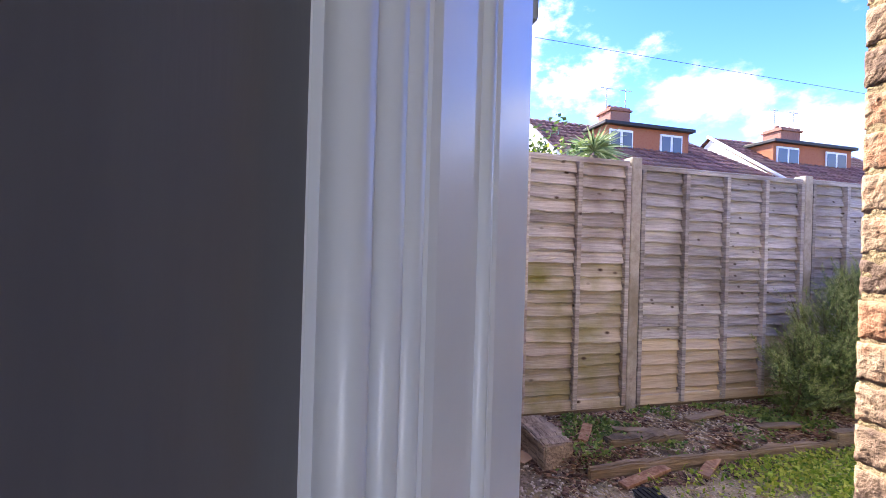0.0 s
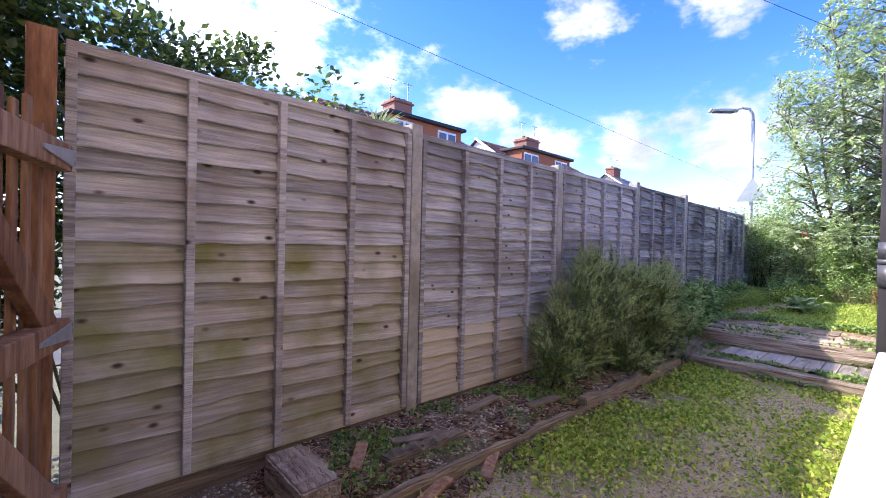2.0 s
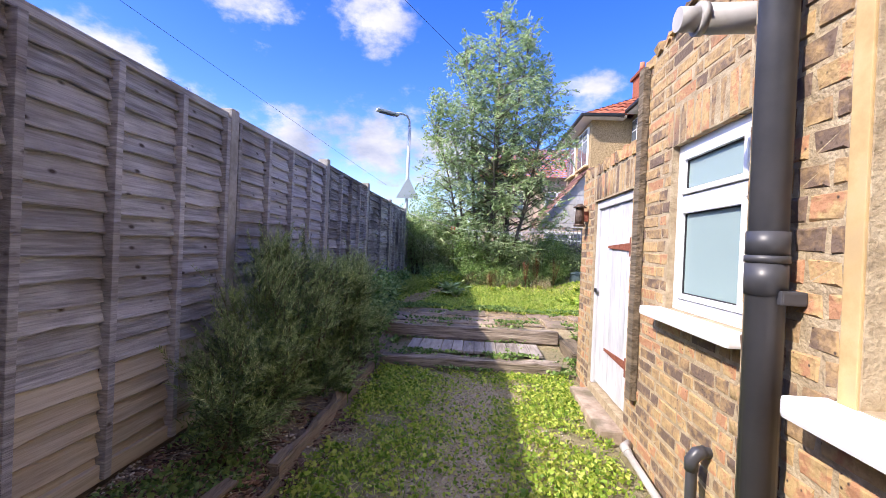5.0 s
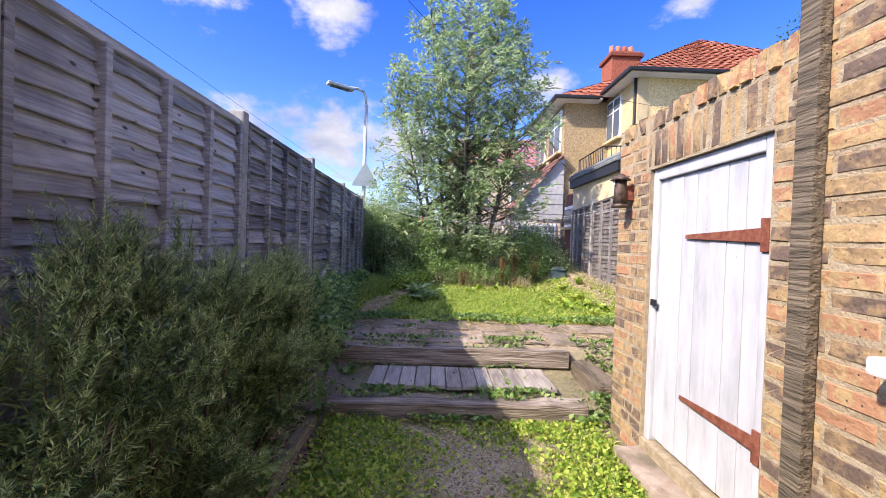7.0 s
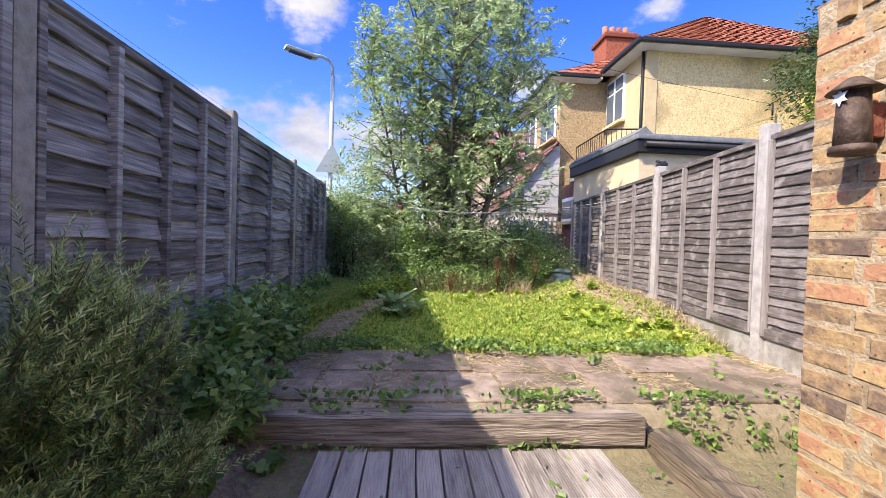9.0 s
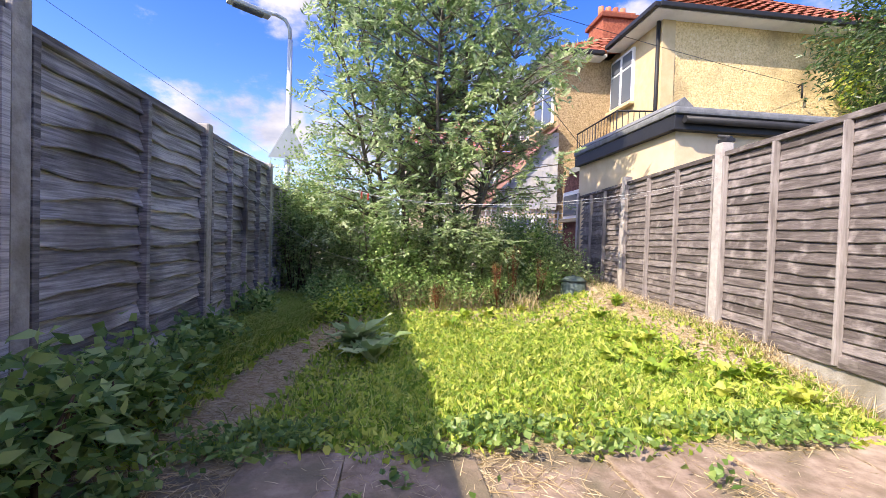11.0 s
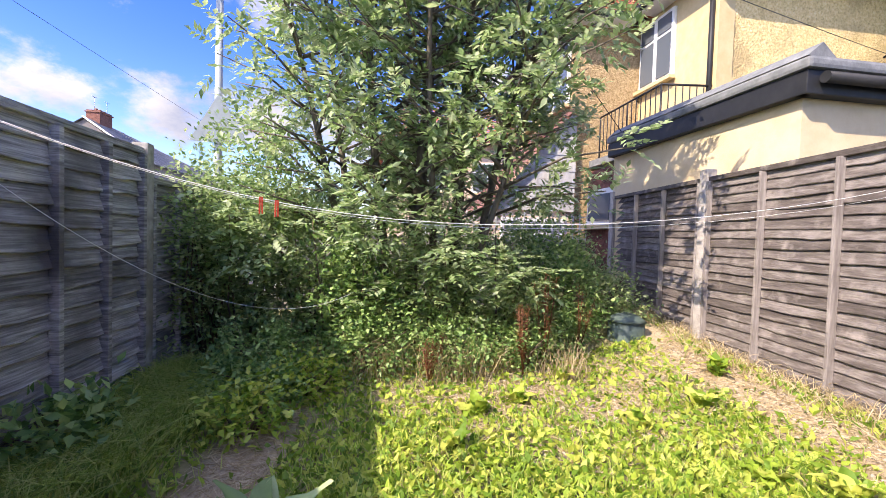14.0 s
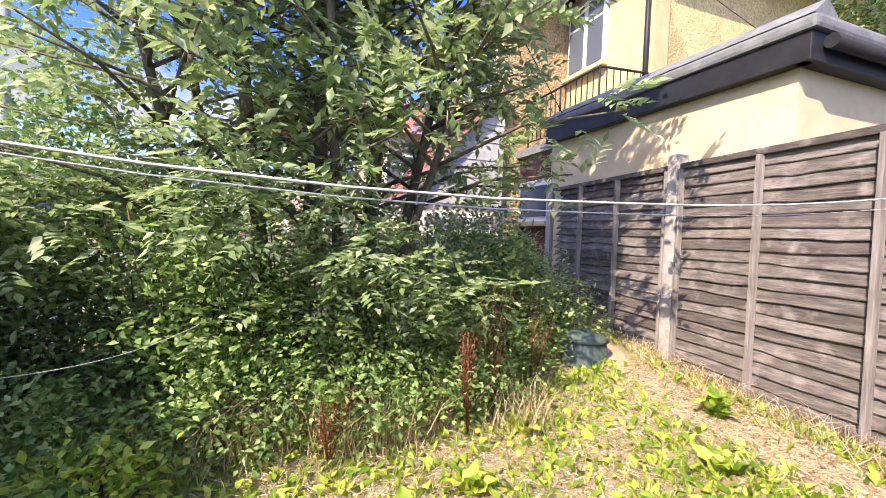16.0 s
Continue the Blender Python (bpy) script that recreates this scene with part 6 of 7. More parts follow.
def shrub(name, label, category, centre, radii, n_clumps, per, leaf, mat, stems=7, group="", spread=0.07, flop=0.25):
    z0 = float(ground_z(centre[0], centre[1]))
    ob = empty(name, label, category, group, at=pose(0, 0, 0))
    pts, way = clumps(centre, radii, n_clumps, per, spread, floor=z0 + 0.01)
    part("foliage", leaf_mesh("foliage", pts, way, rng.uniform(leaf * 0.6, leaf * 1.25, len(pts)), rng.uniform(leaf * 0.42, leaf * 0.66, len(pts)), mat, flop * 0.5, face=np.tile(UP, (len(pts), 1)) + rng.normal(size=(len(pts), 3)) * 0.55), None, ob)
    for k in range(stems):
        a = rng.uniform(0, 6.28)
        b = Vector((centre[0] + 0.15 * radii[0] * math.cos(a), centre[1] + 0.15 * radii[1] * math.sin(a), z0 - 0.03))
        e = Vector((centre[0] + 0.75 * radii[0] * math.cos(a), centre[1] + 0.75 * radii[1] * math.sin(a), centre[2] + radii[2] * rng.uniform(0.1, 0.7)))
        m = b.lerp(e, 0.5) + Vector((rng.normal() * 0.06, rng.normal() * 0.06, 0.08))
        part("stem", tube([b, m, e], 0.012, 5, taper=0.3), M["twig"], ob)
    return ob


def big_leaf(length, width, seed, mat):
    """A broad, waved, arching leaf with a midrib fold and a stalk."""
    r = random.Random(seed)
    bm = bmesh.new()
    n = 9
    rows = []
    for i in range(n + 1):
        u = i / n
        w = width * 0.5 * (math.sin(math.pi * min(1, u * 1.02) ** 0.75) ** 0.8 if 0 < u < 1 else 0.02)
        z = length * (0.55 * u - 0.62 * u * u) + 0.012 * math.sin(u * 14 + seed)
        wave = 0.02 * math.sin(u * 17 + seed) * width * 4
        rows.append([bm.verts.new((u * length, -w, z + w * 0.28 + wave)), bm.verts.new((u * length, -w * 0.5, z + w * 0.10)), bm.verts.new((u * length, 0, z)), bm.verts.new((u * length, w * 0.5, z + w * 0.10)), bm.verts.new((u * length, w, z + w * 0.28 - wave))])
    for a, b in zip(rows, rows[1:]):
        for k in range(4):
            f = bm.faces.new((a[k], a[k + 1], b[k + 1], b[k]))
            f.smooth = True
    me = bpy.data.meshes.new("leaf")
    bm.to_mesh(me)
    bm.free()
    me.materials.append(mat)
    return me


# rosemary beside the fence
def rosemary(label, lobes, per_area):
    """Upright sprigs on rounded lobes: each a woody stem ringed with needles, paler at its tip, over a dark inner tangle."""
    ob = empty("rosemary_bush", label, "shrub", "rosemary", at=pose(0, 0, 0))
    old_b, old_w, new_b, new_w, in_b, in_w, st_b, st_w, st_l = [], [], [], [], [], [], [], [], []
    for (cx, cy, cz), (rx, ry, rz) in lobes:
        n = int(per_area * (rx * ry + ry * rz + rx * rz))
        pick = rng.integers(0, max(6, n // 16), n)
        tufts = unit(rng.normal(size=(max(6, n // 16), 3)) + np.array([[0, -0.25, 0.35]]))
        d = unit(tufts[pick] + rng.normal(size=(n, 3)) * 0.13)
        reach = rng.uniform(0.72, 1.06, len(tufts))
        at = np.array([[cx, cy, cz]]) + d * np.array([[rx, ry, rz]]) * rng.uniform(0.68, 0.98, (n, 1)) * reach[pick][:, None] * (1 + 0.14 * np.sin(d[:, :1] * 7 + d[:, 2:] * 9 + cx))
        lean = unit(d * 0.75 + np.array([[0, 0, 0.85]]) + rng.normal(size=(n, 3)) * 0.28)
        long = rng.uniform(0.14, 0.27, n)
        tip_y = at[:, 1] + lean[:, 1] * long
        ok = (at[:, 2] > ground_z(at[:, 0], at[:, 1]) + 0.02) & (np.maximum(tip_y, at[:, 1]) < fence_y(at[:, 0]) - 0.10)
        at, lean, long = at[ok], lean[ok], long[ok]
        n = len(at)
        st_b.append(at), st_w.append(lean), st_l.append(long)
        m = 58
        u = np.tile(np.linspace(0.03, 1.0, m), (n, 1)) + rng.uniform(-0.01, 0.01, (n, m))
        bow = rng.normal(size=(n, 1, 3)) * np.array([[[0.05, 0.05, 0.02]]])
        p = at[:, None] + lean[:, None] * (long[:, None] * u)[..., None] + bow * (u ** 2)[..., None]
        side = unit(np.cross(lean, rng.normal(size=(n, 3))))
        other = np.cross(lean, side)
        a = np.arange(m)[None] * 2.4 + rng.uniform(0, 6.28, (n, 1))
        w = np.cos(a)[..., None] * side[:, None] + np.sin(a)[..., None] * other[:, None] + lean[:, None] * (0.45 + 0.9 * u)[..., None]
        fresh = u > rng.uniform(0.35, 0.8, (n, 1))
        old_b.append(p[~fresh]), old_w.append(w[~fresh]), new_b.append(p[fresh]), new_w.append(w[fresh])
        k = int(n * 9)
        q = np.array([[cx, cy, cz]]) + unit(rng.normal(size=(k, 3))) * np.array([[rx, ry, rz]]) * rng.uniform(0.2, 0.8, (k, 1))
        q = q[(q[:, 2] > ground_z(q[:, 0], q[:, 1])) & (q[:, 1] < fence_y(q[:, 0]) - 0.1)]
        in_b.append(q), in_w.append(rng.normal(size=q.shape))
    cat = np.concatenate
    ob_, ow_, nb_, nw_ = cat(old_b), cat(old_w), cat(new_b), cat(new_w)
    part("foliage", leaf_mesh("foliage", ob_, ow_, rng.uniform(0.022, 0.036, len(ob_)), rng.uniform(0.0036, 0.0052, len(ob_)), M["leaf_rosemary"], 0.08), None, ob)
    part("new_growth", leaf_mesh("new_growth", nb_, nw_, rng.uniform(0.018, 0.032, len(nb_)), rng.uniform(0.0036, 0.005, len(nb_)), M["rosemary_tip"], 0.02), None, ob, "pale yellow-green upright sprig tips")
    ib_, iw_ = cat(in_b), cat(in_w)
    part("inner_tangle", leaf_mesh("inner_tangle", ib_, iw_, rng.uniform(0.04, 0.07, len(ib_)), 0.008, M["leaf_rosemary"], 0.05), None, ob)
    sb_, sw_ = cat(st_b), cat(st_w)
    part("sprig_wood", blade_mesh("sprig_wood", sb_, sw_, cat(st_l), 0.004, M["twig"], 0.02), None, ob, "thin brown sprig stems")
    for (cx, cy, cz), (rx, ry, rz) in lobes:
        for k in range(3):
            z0 = float(ground_z(cx, cy))
            e = Vector((cx + rng.uniform(-0.6, 0.6) * rx, cy + rng.uniform(-0.6, 0.3) * ry, cz + 0.4 * rz))
            b0 = Vector((cx + rng.uniform(-0.2, 0.2), cy, z0 - 0.02))
            part("stem", tube([b0, b0.lerp(e, 0.5) + Vector((rng.normal() * 0.05, -0.05, 0)), e], 0.013, 5, taper=0.35), M["twig"], ob)
    return ob


rosemary("large grey-green rosemary bush spreading from the bed",
         [((3.78, 2.70, 0.26), (0.32, 0.26, 0.32)), ((4.15, 2.74, 0.42), (0.36, 0.29, 0.46)), ((4.58, 2.73, 0.54), (0.38, 0.30, 0.48)), ((5.02, 2.75, 0.62), (0.38, 0.30, 0.46)), ((5.48, 2.73, 0.56), (0.40, 0.30, 0.46)),
          ((5.92, 2.74, 0.58), (0.36, 0.30, 0.46)), ((6.3, 2.76, 0.46), (0.30, 0.28, 0.42)), ((4.75, 2.90, 0.80), (0.36, 0.16, 0.36))], 740)
rosemary("lower rosemary growth beside the edging", [((4.9, 2.58, 0.18), (0.36, 0.18, 0.26)), ((5.5, 2.58, 0.20), (0.36, 0.18, 0.28)), ((6.1, 2.60, 0.22), (0.30, 0.20, 0.28))], 700)

for k, (x, y, z, n) in enumerate(((5.0, 2.38, 0.25, 9), (5.9, 2.36, 0.3, 9), (6.4, 2.45, 0.25, 8))):
    wd = empty("broadleaf_weed", "green broad-leaved weed growing through the rosemary", "weed", "broad-leaved weeds", at=pose(x, y, float(ground_z(x, y)) - 0.005))
    rr_ = random.Random(k)
    part("stem", tube([(0, 0, 0), (0.02, 0.01, z)], 0.006, 5), M["leaf_dark"], wd)
    for q in range(n):
        part("leaf", big_leaf(0.10, 0.055, 80 + q % 3, M["leaf_dark"]), None, wd, at=pose(0.01, 0.005, z * (0.3 + 0.7 * q / n), rr_.uniform(-15, 15), -rr_.uniform(5, 45), q * 137.5))

# ash tree
tree = empty("ash_tree", "tall multi-stemmed ash tree with feathery green leaves", "tree", at=pose(0, 0, 0))
leaf_b, leaf_w = [], []


def half_width(z):
    return float(np.interp(z, [1.0, 2.0, 3.2, 4.5, 5.6, 6.6, 7.6], [1.6, 2.1, 2.15, 1.9, 1.5, 1.05, 0.4]))


STEMS = [(13.1, 1.5, 4.7, 2.75, 12.7), (13.0, 1.05, 7.5, 0.9, 12.9), (13.1, 0.72, 6.9, 0.2, 12.8), (13.05, 1.25, 6.3, 1.9, 12.6), (13.2, 0.45, 5.6, -0.45, 13.0), (13.0, 0.9, 5.2, 1.0, 11.9), (13.3, 1.5, 5.0, 2.3, 13.5), (12.95, 0.5, 4.3, -0.2, 12.2)]
for k, (bx, by, top, ty, tx) in enumerate(STEMS):
    z0 = float(ground_z(bx, by)) - 0.05
    n = 12
    pts = []
    for i in range(n + 1):
        u = i / n
        pts.append(Vector((bx + (tx - bx) * u ** 1.4 + 0.07 * math.sin(u * 7 + k), by + (ty - by) * u ** 1.2 + 0.06 * math.sin(u * 6 + 2 * k), z0 + (top - z0) * u)))
    part("trunk", tube(pts, (0.05, 0.085, 0.075, 0.06, 0.055, 0.05, 0.055, 0.045)[k], 9, taper=0.12), M["bark"], tree)
    z = 1.3 + 0.1 * k
    while z < top + 0.05:
        u = min(0.999, (z - z0) / (top - z0))
        i = int(u * n)
        p = pts[i].lerp(pts[i + 1], u * n - i)
        for rep in range(2):
            a = rng.uniform(0, 6.28)
            reach = max(0.25, half_width(z) * rng.uniform(0.5, 1.0) * 0.74 * (1.15 - 0.5 * abs(math.cos(a)) * 0.6))
            e = p + Vector((math.cos(a) * reach, math.sin(a) * reach, reach * rng.uniform(0.15, 0.65)))
            lim = half_width(min(e.z, 7.5))
            e.y = max(1.05 - lim, min(0.75 + lim, e.y))
            m = p.lerp(e, 0.5) + Vector((0, 0, 0.08 * reach))
            bm_b = tube([p, m, e], 0.016 * (1 - 0.5 * u) + 0.004, 5, taper=0.3)
            part("branch", bm_b, M["bark"], tree)
            cnt = int(5 + reach * 8.2)
            s = rng.uniform(0.25, 1.05, cnt)
            P, Q, R = np.array(p), np.array(m), np.array(e)
            q = ((1 - s) ** 2)[:, None] * P + (2 * s * (1 - s))[:, None] * Q + (s ** 2)[:, None] * R + rng.normal(size=(cnt, 3)) * 0.07
            leaf_b.append(q)
            leaf_w.append(unit(np.array(e - p)[None] * 0.7 / max(reach, 0.1) + rng.normal(size=(cnt, 3)) * 0.75))
        z += 0.17 if z < 5 else 0.13
B = np.concatenate(leaf_b)
Wd = np.concatenate(leaf_w)


def pinnate(base, way, length, leaflets, size, name, mat):
    """Feather leaves: leaflets in pairs along a drooping midrib."""
    n = len(base)
    side = unit(np.cross(way, UP + rng.normal(size=(n, 3)) * 0.35))
    bs, ws = [], []
    k = leaflets
    for j in range(k):
        u = (j // 2 + 1) / ((k + 1) // 2)
        at = base + way * (length * u)[:, None] - UP * (length * 0.22 * u * u)[:, None]
        sgn = 1 if j % 2 else -1
        last = j == k - 1
        w = way + (0 if last else sgn * 1.25) * side - UP * 0.12
        bs.append(at)
        ws.append(w)
    b = np.concatenate(bs)
    w = np.concatenate(ws)
    return leaf_mesh(name, b, w, rng.uniform(size * 0.75, size * 1.2, len(b)), rng.uniform(size * 0.40, size * 0.54, len(b)), mat, 0.08, face=np.tile(UP, (len(b), 1)) + rng.normal(size=(len(b), 3)) * 0.35)


part("crown", pinnate(B, Wd, rng.uniform(0.16, 0.27, len(B)), 9, 0.088, "crown", M["leaf_ash"]), None, tree, "feathery bright green ash leaves")

# undergrowth along the back of the garden
BACK = [((12.75, 3.0, 1.15), (0.5, 0.34, 1.1), 260), ((13.6, 2.85, 1.4), (0.6, 0.7, 1.3), 300), ((12.9, 2.75, 1.05), (0.55, 0.6, 0.95), 300), ((13.2, 2.1, 1.05), (0.6, 0.6, 1.0), 300), ((12.75, 1.65, 0.8), (0.5, 0.5, 0.75), 240), ((12.85, 0.95, 0.85), (0.5, 0.55, 0.75), 260),
        ((12.9, 0.2, 0.85), (0.5, 0.55, 0.7), 260), ((13.2, -0.5, 0.8), (0.5, 0.55, 0.7), 240), ((13.4, -1.25, 0.75), (0.5, 0.5, 0.6), 200), ((13.9, 1.2, 1.3), (0.5, 1.2, 1.0), 320), ((14.0, -0.6, 1.1), (0.5, 1.0, 0.8), 280)]
for k, (c, rd, n) in enumerate(BACK):
    shrub("shrub", ("dense leafy shrub tangled along the garden end", "sprawling green shrub under the ash tree", "overgrown shrub with small pale leaves")[k % 3], "shrub", c, rd, int(n * 0.9), 26, (0.052, 0.066, 0.058)[k % 3],
          (M["leaf_shrub"], M["leaf_bramble"], M["leaf_shrub"])[k % 3], stems=9, group="shrubs at the garden end", spread=0.085)
for k, (x, y, h) in enumerate(((12.15, 2.35, 0.45), (12.25, 1.45, 0.5), (12.3, 0.75, 0.42), (12.35, 0.05, 0.40), (12.85, -0.55, 0.42), (11.7, 2.3, 0.26))):
    shrub("bramble", "low bramble spilling onto the lawn edge", "bramble", (x, y, float(ground_z(x, y)) + h * 0.5), (0.36, 0.42, h * 0.6), 110, 20, 0.05, M["leaf_bramble"], stems=5, group="brambles at the lawn edge", spread=0.06)
sapl = empty("ash_sapling", "young ash shoots hanging over the shrubs", "sapling", at=pose(0, 0, 0))
for c_, r_, n_ in (((12.35, 0.76, 1.33), (0.25, 0.36, 0.2), 26), ((12.25, 0.12, 1.15), (0.25, 0.32, 0.16), 20), ((12.4, 1.54, 1.7), (0.3, 0.4, 0.3), 30), ((12.4, 2.5, 1.5), (0.25, 0.4, 0.35), 26), ((12.45, 1.2, 0.8), (0.25, 1.0, 0.35), 14)):
    b_, w_ = clumps(c_, r_, n_, 3, 0.05)
    part("foliage", pinnate(b_, unit(w_ * np.array([[1, 1, 0.5]])), rng.uniform(0.16, 0.26, len(b_)), 9, 0.078, "foliage", M["leaf_ash"]), None, sapl)
for y in (0.2, 0.7, 1.3, 1.9):
    part("stem", tube([(12.7, y, 0.25), (12.6, y + 0.05, 0.9), (12.45, y + 0.12, 1.6)], 0.014, 5, taper=0.3), M["twig"], sapl)

# plants along the left fence and the path
for k, (x, y, h, rx, ry) in enumerate(((7.35, 2.85, 0.50, 0.40, 0.26), (7.95, 2.88, 0.55, 0.42, 0.27), (8.5, 2.90, 0.42, 0.36, 0.24), (9.1, 2.96, 0.32, 0.34, 0.2), (9.8, 3.0, 0.30, 0.34, 0.2), (10.9, 3.02, 0.34, 0.4, 0.2), (7.0, 2.65, 0.3, 0.25, 0.25))):
    shrub("bramble", "leafy dark green bramble against the fence", "bramble", (x, y, float(ground_z(x, y)) + h * 0.55), (rx * 0.8, ry * 0.8, h * 0.5), 110, 7, 0.085, M["leaf_bramble"], stems=6, group="brambles by the fence", spread=0.06)
for k, (x, y, h) in enumerate(((11.2, 2.2, 0.28), (11.75, 1.95, 0.3))):
    shrub("lemon_balm", "bright green leafy herb beside the path", "herb", (x, y, float(ground_z(x, y)) + h * 0.5), (0.26, 0.24, h * 0.55), 80, 9, 0.06, M["leaf_weed"], stems=5, spread=0.05)


DOCK = [big_leaf(0.38, 0.12, s, M["leaf_dock"]) for s in range(4)] + [big_leaf(0.30, 0.10, 9 + s, M["leaf_dock"]) for s in range(3)]
BRIGHT = [big_leaf(0.17, 0.085, 20 + s, M["leaf_weed"]) for s in range(5)]


def dock(name, label, x, y, n, meshes, steep=(15, 60), group=""):
    ob = empty(name, label, "weed", group, at=pose(x, y, float(ground_z(x, y)) - 0.005))
    r = random.Random(int(x * 100 + y * 10))
    for k in range(n):
        part("leaf", r.choice(meshes), None, ob, at=pose(r.uniform(-0.03, 0.03), r.uniform(-0.03, 0.03), 0.0, r.uniform(-15, 15), -r.uniform(*steep), k * 137.5 + r.uniform(-15, 15)) @ Matrix.Scale(r.uniform(0.8, 1.2), 4))
    return ob


dock("dock_plant", "large-leaved grey-green dock rosette beside the path", 10.05, 1.86, 44, DOCK, (18, 62), "docks")
dock("dock_plant", "broad-leaved dock in the shaded grass", 9.75, 1.72, 10, DOCK, (12, 60), "docks")
dock("dock_plant", "yellow-green leafy weed clump at the fence foot", 9.15, -1.12, 16, BRIGHT, (25, 75), "docks")
dock("dock_plant", "yellow-green leafy weed clump on the bare soil", 8.75, -1.05, 13, BRIGHT, (20, 70), "docks")
dock("dock_plant", "dock with upright leaves at the fence foot", 11.55, -1.35, 15, BRIGHT, (30, 75), "docks")
for k, (x, y, n) in enumerate(((9.9, -0.55, 14), (10.15, -0.85, 13), (9.6, -0.85, 12), (10.45, -0.65, 11), (9.75, -0.25, 9), (11.35, 0.72, 8), (11.55, 0.35, 8), (11.1, -0.35, 7), (10.9, 0.95, 7), (12.0, -0.2, 6), (9.2, -0.95, 10), (9.4, -0.45, 9), (8.9, -0.6, 8), (11.2, -0.9, 8))):
    dock("broadleaf_weed", "bright green broad-leaved weed in the lawn", x, y, n, BRIGHT, (15, 65), "broad-leaved weeds")
for k, (x, y, n) in enumerate(((7.6, 2.55, 9), (8.05, 2.62, 8), (8.35, 2.7, 9), (6.85, 2.35, 6), (8.75, 2.75, 8), (9.35, 2.85, 7))):
    dock("broadleaf_weed", "green nettle-like weed beside the path", x, y, n, [big_leaf(0.12, 0.07, 60 + s, M["leaf_bramble"]) for s in range(2)], (20, 75), "broad-leaved weeds")


def dead_stalk(x, y, h, n):
    z0 = float(ground_z(x, y))
    ob = empty("dead_dock", "rust-brown dead dock seed stalks", "dead plant", "dead stalks", at=pose(x, y, z0))
    for k in range(n):
        a = rng.uniform(0, 6.28)
        lean = rng.uniform(0.02, 0.16)
        top = Vector((lean * math.cos(a), lean * math.sin(a), h * rng.uniform(0.75, 1.0)))
        part("stalk", tube([(0, 0, 0), top * 0.5, top], 0.006, 5, taper=0.5), M["leaf_red"], ob)
        m = 130
        s = rng.uniform(0.35, 1.0, m)
        pts = np.array(top)[None] * s[:, None] + rng.normal(size=(m, 3)) * 0.022
        part("seed_head", leaf_mesh("seed_head", pts, rays_up(m, 0.8), rng.uniform(0.012, 0.026, m), 0.012, M["leaf_red"], 0.2), None, ob)["kind"] = "stuff"
    return ob


dead_stalk(12.3, -0.16, 0.98, 5)
dead_stalk(12.1, 0.12, 0.68, 7)
dead_stalk(11.98, 0.98, 0.40, 5)
dead_stalk(12.55, -0.62, 0.75, 3)

# hedge beyond the gate and the fence
HEDGE = [((0.75, 4.1, 1.9), (1.25, 0.55, 0.95), 560), ((-0.4, 4.15, 2.3), (1.0, 0.65, 1.35), 560), ((-1.7, 3.6, 2.3), (1.1, 0.9, 1.6), 560), ((-1.3, 2.9, 0.8), (0.9, 0.9, 1.1), 420), ((-0.4, 3.9, 0.8), (0.9, 0.4, 0.9), 300), ((-2.6, 2.6, 1.3), (0.8, 0.8, 1.6), 300)]
for k, (c, rd, n) in enumerate(HEDGE):
    shrub("hedge", "tall dark green privet hedge behind the gate", "hedge", c, rd, n, 28, 0.072, M["leaf_hedge"], stems=6, group="hedge", spread=0.075)
pts, way = clumps((1.95, 3.75, 2.2), (0.16, 0.16, 0.2), 22, 8, 0.05)
sp = empty("hedge_shoot", "pale young shoots poking above the fence", "shrub", at=pose(0, 0, 0))
part("foliage", leaf_mesh("foliage", pts, way, 0.06, 0.03, M["leaf_weed"]), None, sp)
part("stem", tube([(1.85, 3.85, -0.1), (1.9, 3.8, 1.6), (1.95, 3.75, 2.3)], 0.012, 5, taper=0.4), M["twig"], sp)

pa = empty("palm", "spiky cabbage palm behind the fence", "palm", at=pose(5.3, 8.0, 0))
part("trunk", tube([(0, 0, -0.1), (0.03, 0, 1.8), (0, 0, 3.4)], 0.11, 9, taper=0.8), M["bark"], pa)
n = 170
w = unit(np.c_[rng.normal(size=(n, 2)), rng.uniform(-0.3, 1.3, n)])
part("crown", leaf_mesh("crown", np.tile(np.array([[0, 0, 3.5]]), (n, 1)), w, rng.uniform(0.6, 0.95, n), 0.05, M["palm"], 0.3), None, pa)

rt = empty("garden_tree", "dense dark green tree beside the pebbledash house", "tree", at=pose(0, 0, 0))
part("trunk", tube([(12.6, -7.6, -0.1), (12.65, -7.6, 2.0), (12.6, -7.5, 4.5)], 0.16, 9, taper=0.5), M["bark"], rt)
for k, (c, rd, n) in enumerate((((12.6, -7.45, 5.0), (1.2, 1.4, 1.8), 420), ((12.4, -7.9, 5.8), (1.1, 1.2, 1.2), 240), ((12.7, -7.3, 3.7), (0.7, 0.5, 0.6), 160))):
    pts, way = clumps(c, rd, n, 22, 0.14)
    part("crown", leaf_mesh("crown", pts, way, rng.uniform(0.08, 0.14, len(pts)), rng.uniform(0.03, 0.05, len(pts)), M["leaf_hedge"]), None, rt)
pts, way = clumps((14.45, -8.35, 4.9), (0.12, 0.5, 0.75), 110, 8, 0.08)
iv = tagged(new("ivy", leaf_mesh("ivy", pts, way, 0.09, 0.07, M["leaf_weed"])), "yellow-green ivy climbing the pebbledash wall", "ivy", kind="stuff")
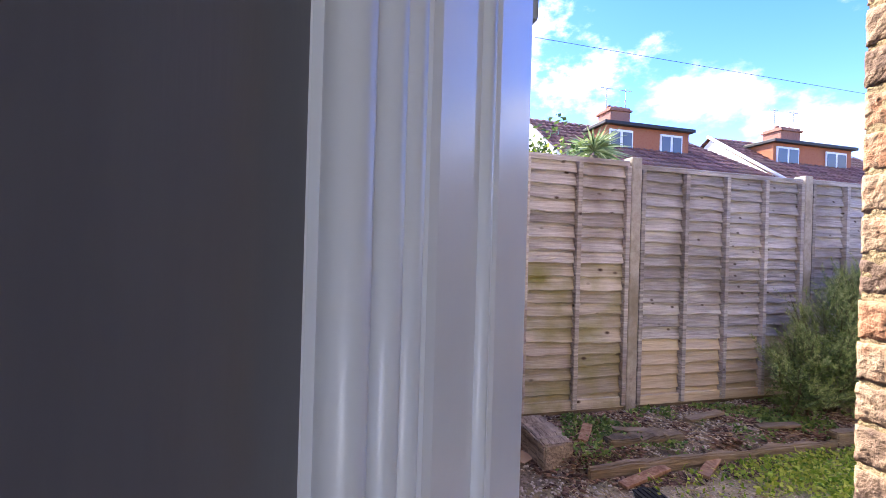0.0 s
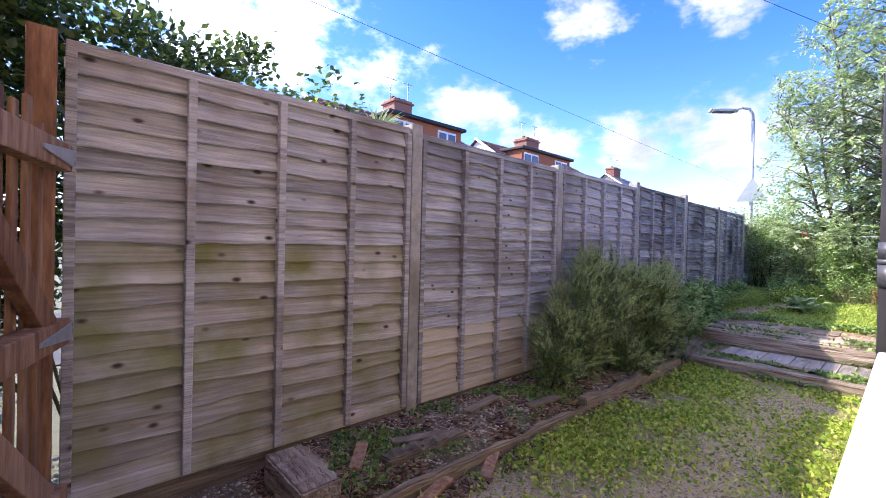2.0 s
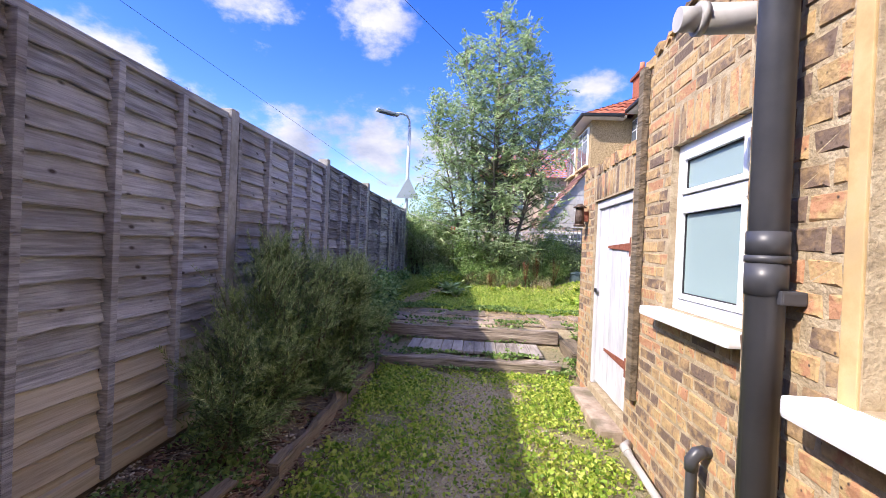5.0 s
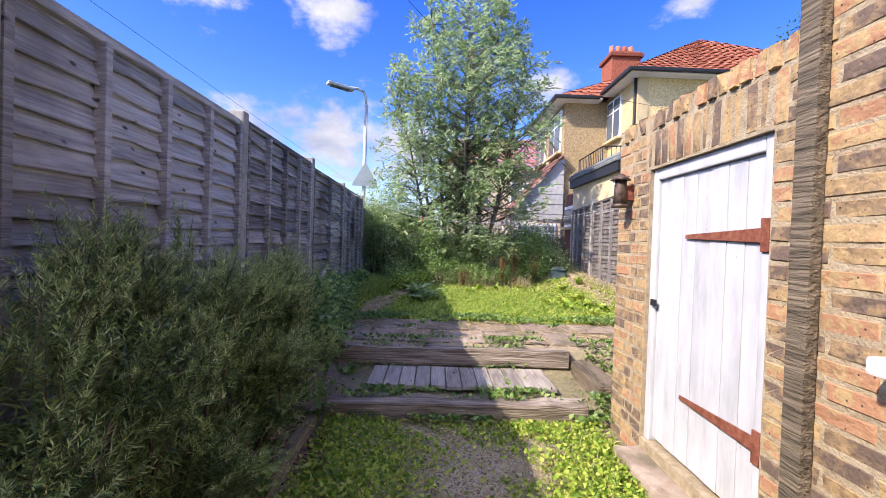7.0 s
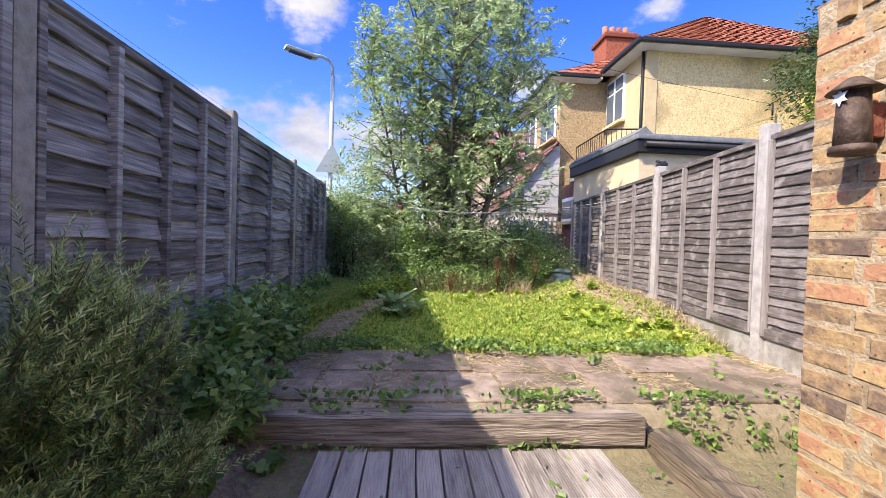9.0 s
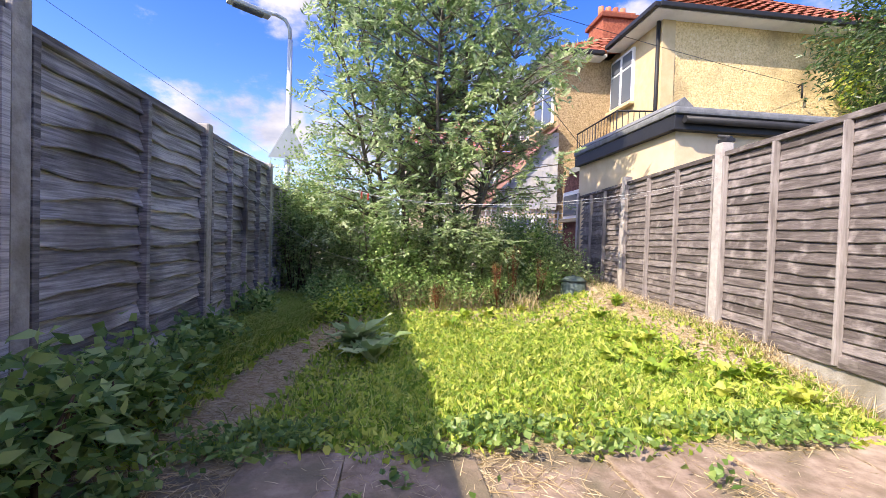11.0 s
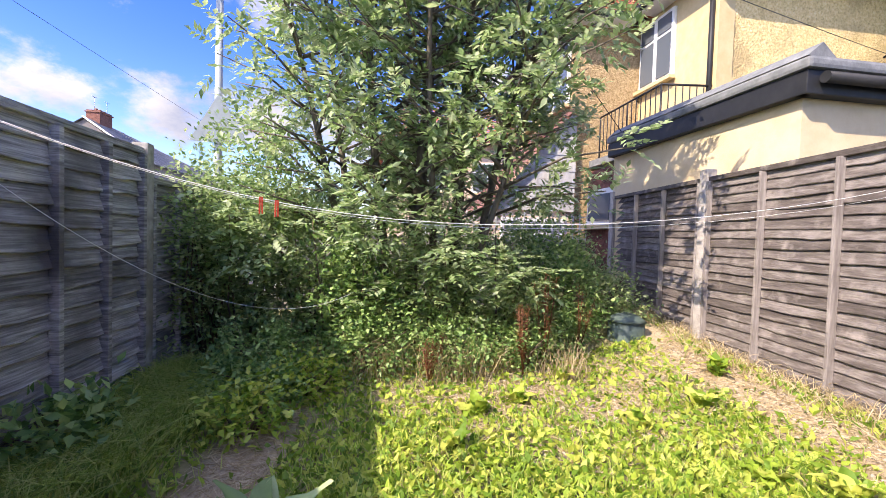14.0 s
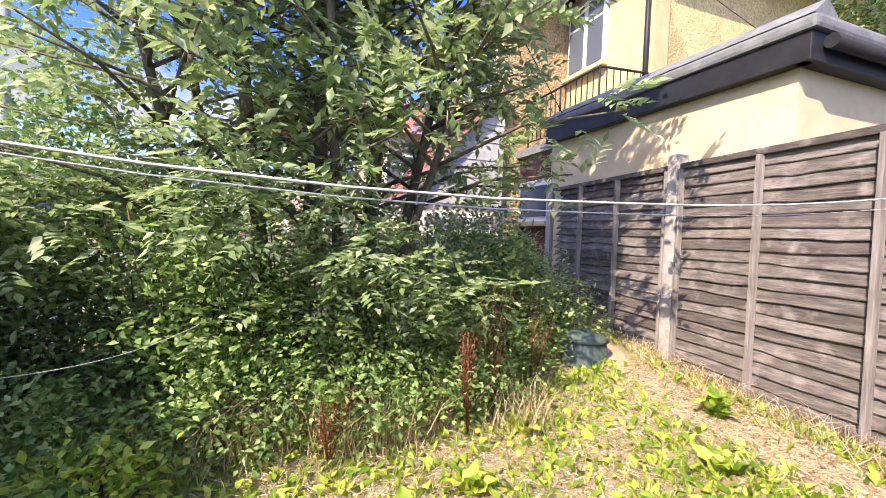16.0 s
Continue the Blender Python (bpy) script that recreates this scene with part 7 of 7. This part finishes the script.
# distant street trees
for x, y, h, s in ((30, 6.5, 3.6, 1.6), (36, 3.5, 3.2, 1.5)):
    ft = empty("street_tree", "rounded distant garden tree", "tree", "distant trees", at=pose(0, 0, 0))
    part("trunk", tube([(x, y, -0.2), (x, y, h * 0.6)], 0.1, 7, taper=0.7), M["bark"], ft)
    pts, way = clumps((x, y, h - s * 0.8), (s, s, s * 0.9), 200, 18, 0.16)
    part("crown", leaf_mesh("crown", pts, way, 0.16, 0.08, M["leaf_shrub"]), None, ft)

# ---- bricks, laid last ----


def lay(wall, items, y, limit, near):
    """Lays bricks on a wall face at y; those near the walk are objects of their own, the rest one joined part."""
    rest = []
    made = 0
    for me, x, z, s in items:
        if made < limit and near(x, z):
            part("brick", me, None, wall, at=pose(x, y, z) @ Matrix.Diagonal((s, 1, 1, 1)))
            made += 1
        else:
            v, f = TRI[me.name]
            rest.append((v * np.array([[s, 1, 1]]) + np.array([[x, y, z]]), f))
    if rest:
        ob = part("brickwork", joined("brickwork", rest, M["brick"]), None, wall)
        ob["kind"] = "stuff"


front = courses(DOOR[1] + 0.058, 2.87, -0.12, 4.9, blocked=[(WIN2[0] - 0.03, WIN2[1] + 0.05, WIN2[2] - 0.05, WIN2[3])], soldiers=[(WIN2[0] - 0.05, WIN2[1] + 0.07, WIN2[3], WIN2[3] + 0.225)])
lay(kitchen_wall, front, YF, 260, lambda x, z: z < 2.6)
part("jamb_mortar", box(DOOR[1] + 0.004, DOOR[1] + 0.05, 0.490, YF - 0.004, -0.12, DOOR[3]), M["mortar"], kitchen_wall)
# jamb of the doorway: rough brick ends turned into the opening


def jamb_brick(seed):
    """A weathered brick end, its pitted face towards -x."""
    r_ = random.Random(seed)
    bm = bmesh.new()
    ny_, nz_ = 12, 9
    w_, h_ = 0.082, 0.068
    off = Vector((seed * 3.1, seed * 1.7, seed * 0.9))
    g = []
    for a in range(ny_ + 1):
        row = []
        for b in range(nz_ + 1):
            u, v = a / ny_, b / nz_
            edge = min(u, 1 - u) * w_ * 1.2 + 0.002, min(v, 1 - v) * h_ + 0.0
            rim = max(0, 1 - min(edge) / 0.008)
            p = Vector((0, u * w_, v * h_))
            d = 0.004 * noise.noise(p * 60 + off) + 0.003 * noise.noise(p * 150 + off) - 0.005 * max(0, noise.noise(p * 45 - off) - 0.25)
            jz = 0.0025 * noise.noise(Vector((u * 5, seed, 0))) * (1 if b in (0, nz_) else 0)
            row.append(bm.verts.new((0.0035 * rim ** 2 - d, p.y, p.z + jz)))
        g.append(row)
    for a in range(ny_):
        for b in range(nz_):
            f = bm.faces.new((g[a][b], g[a + 1][b], g[a + 1][b + 1], g[a][b + 1]))
            f.smooth = True
    rim_v = [g[a][0] for a in range(ny_ + 1)] + [g[ny_][b] for b in range(1, nz_ + 1)] + [g[a][nz_] for a in range(ny_ - 1, -1, -1)] + [g[0][b] for b in range(nz_ - 1, 0, -1)]
    back = [bm.verts.new((0.04, v.co.y, v.co.z)) for v in rim_v]
    m = len(rim_v)
    for k in range(m):
        bm.faces.new((rim_v[k], rim_v[(k + 1) % m], back[(k + 1) % m], back[k]))
    bmesh.ops.recalc_face_normals(bm, faces=bm.faces)
    me = bpy.data.meshes.new("brick")
    bm.to_mesh(me)
    bm.free()
    me.materials.append(M["brick_worn"])
    return me


r = random.Random(3)
JAMB = [jamb_brick(s) for s in range(7)]
z = -0.12
while z < DOOR[3]:
    part("brick", r.choice(JAMB), None, kitchen_wall, at=pose(DOOR[1] + r.uniform(-0.002, 0.002), YF - 0.082, z, 0, 0, 0))
    z += 0.0765
# rendered margin beside the kitchen window
part("window_margin", box(WIN2[1] + 0.004, WIN2[1] + 0.05, YF - 0.02, YF + 0.004, WIN2[2] - 0.05, WIN2[3], 0.003), M["render"], kitchen_wall)

rear = courses(2.87, 6.07, -0.12, 2.75, blocked=[(WIN1[0], WIN1[1], WIN1[2] - 0.05, WIN1[3]), (SHED[0], SHED[1], -0.2, SHED[3]), (4.57, 6.2, 1.955, 3)],
               soldiers=[(WIN1[0] - 0.05, WIN1[1] + 0.05, WIN1[3], WIN1[3] + 0.225), (SHED[0] - 0.06, SHED[1] + 0.05, SHED[3] + 0.012, SHED[3] + 0.235)], top=rake)
lay(rear_wall, rear, YB, 300, lambda x, z: x > 3.3 and z < 2.4)
# brick-on-edge coping of the outbuilding
r = random.Random(8)
x = 4.56
while x < 6.05:
    part("coping_brick", r.choice(SOLDIER), None, rear_wall, at=pose(x, YB + 0.006, 1.945 + r.uniform(-0.006, 0.006), r.uniform(-2, 2), r.uniform(-1.5, 1.5), 0) @ Matrix.Diagonal((1, 4.4, 0.48, 1)))
    x += 0.0765
x = 2.95
while x < 4.5:
    part("coping_brick", r.choice(HEADER), None, rear_wall, at=pose(x, YB + 0.012, rake(x) - 0.03 + r.uniform(-0.012, 0.012), 0, 10.7 + r.uniform(-3, 3), 0) @ Matrix.Diagonal((0.95, 4.4, 1.0, 1)))
    x += 0.108
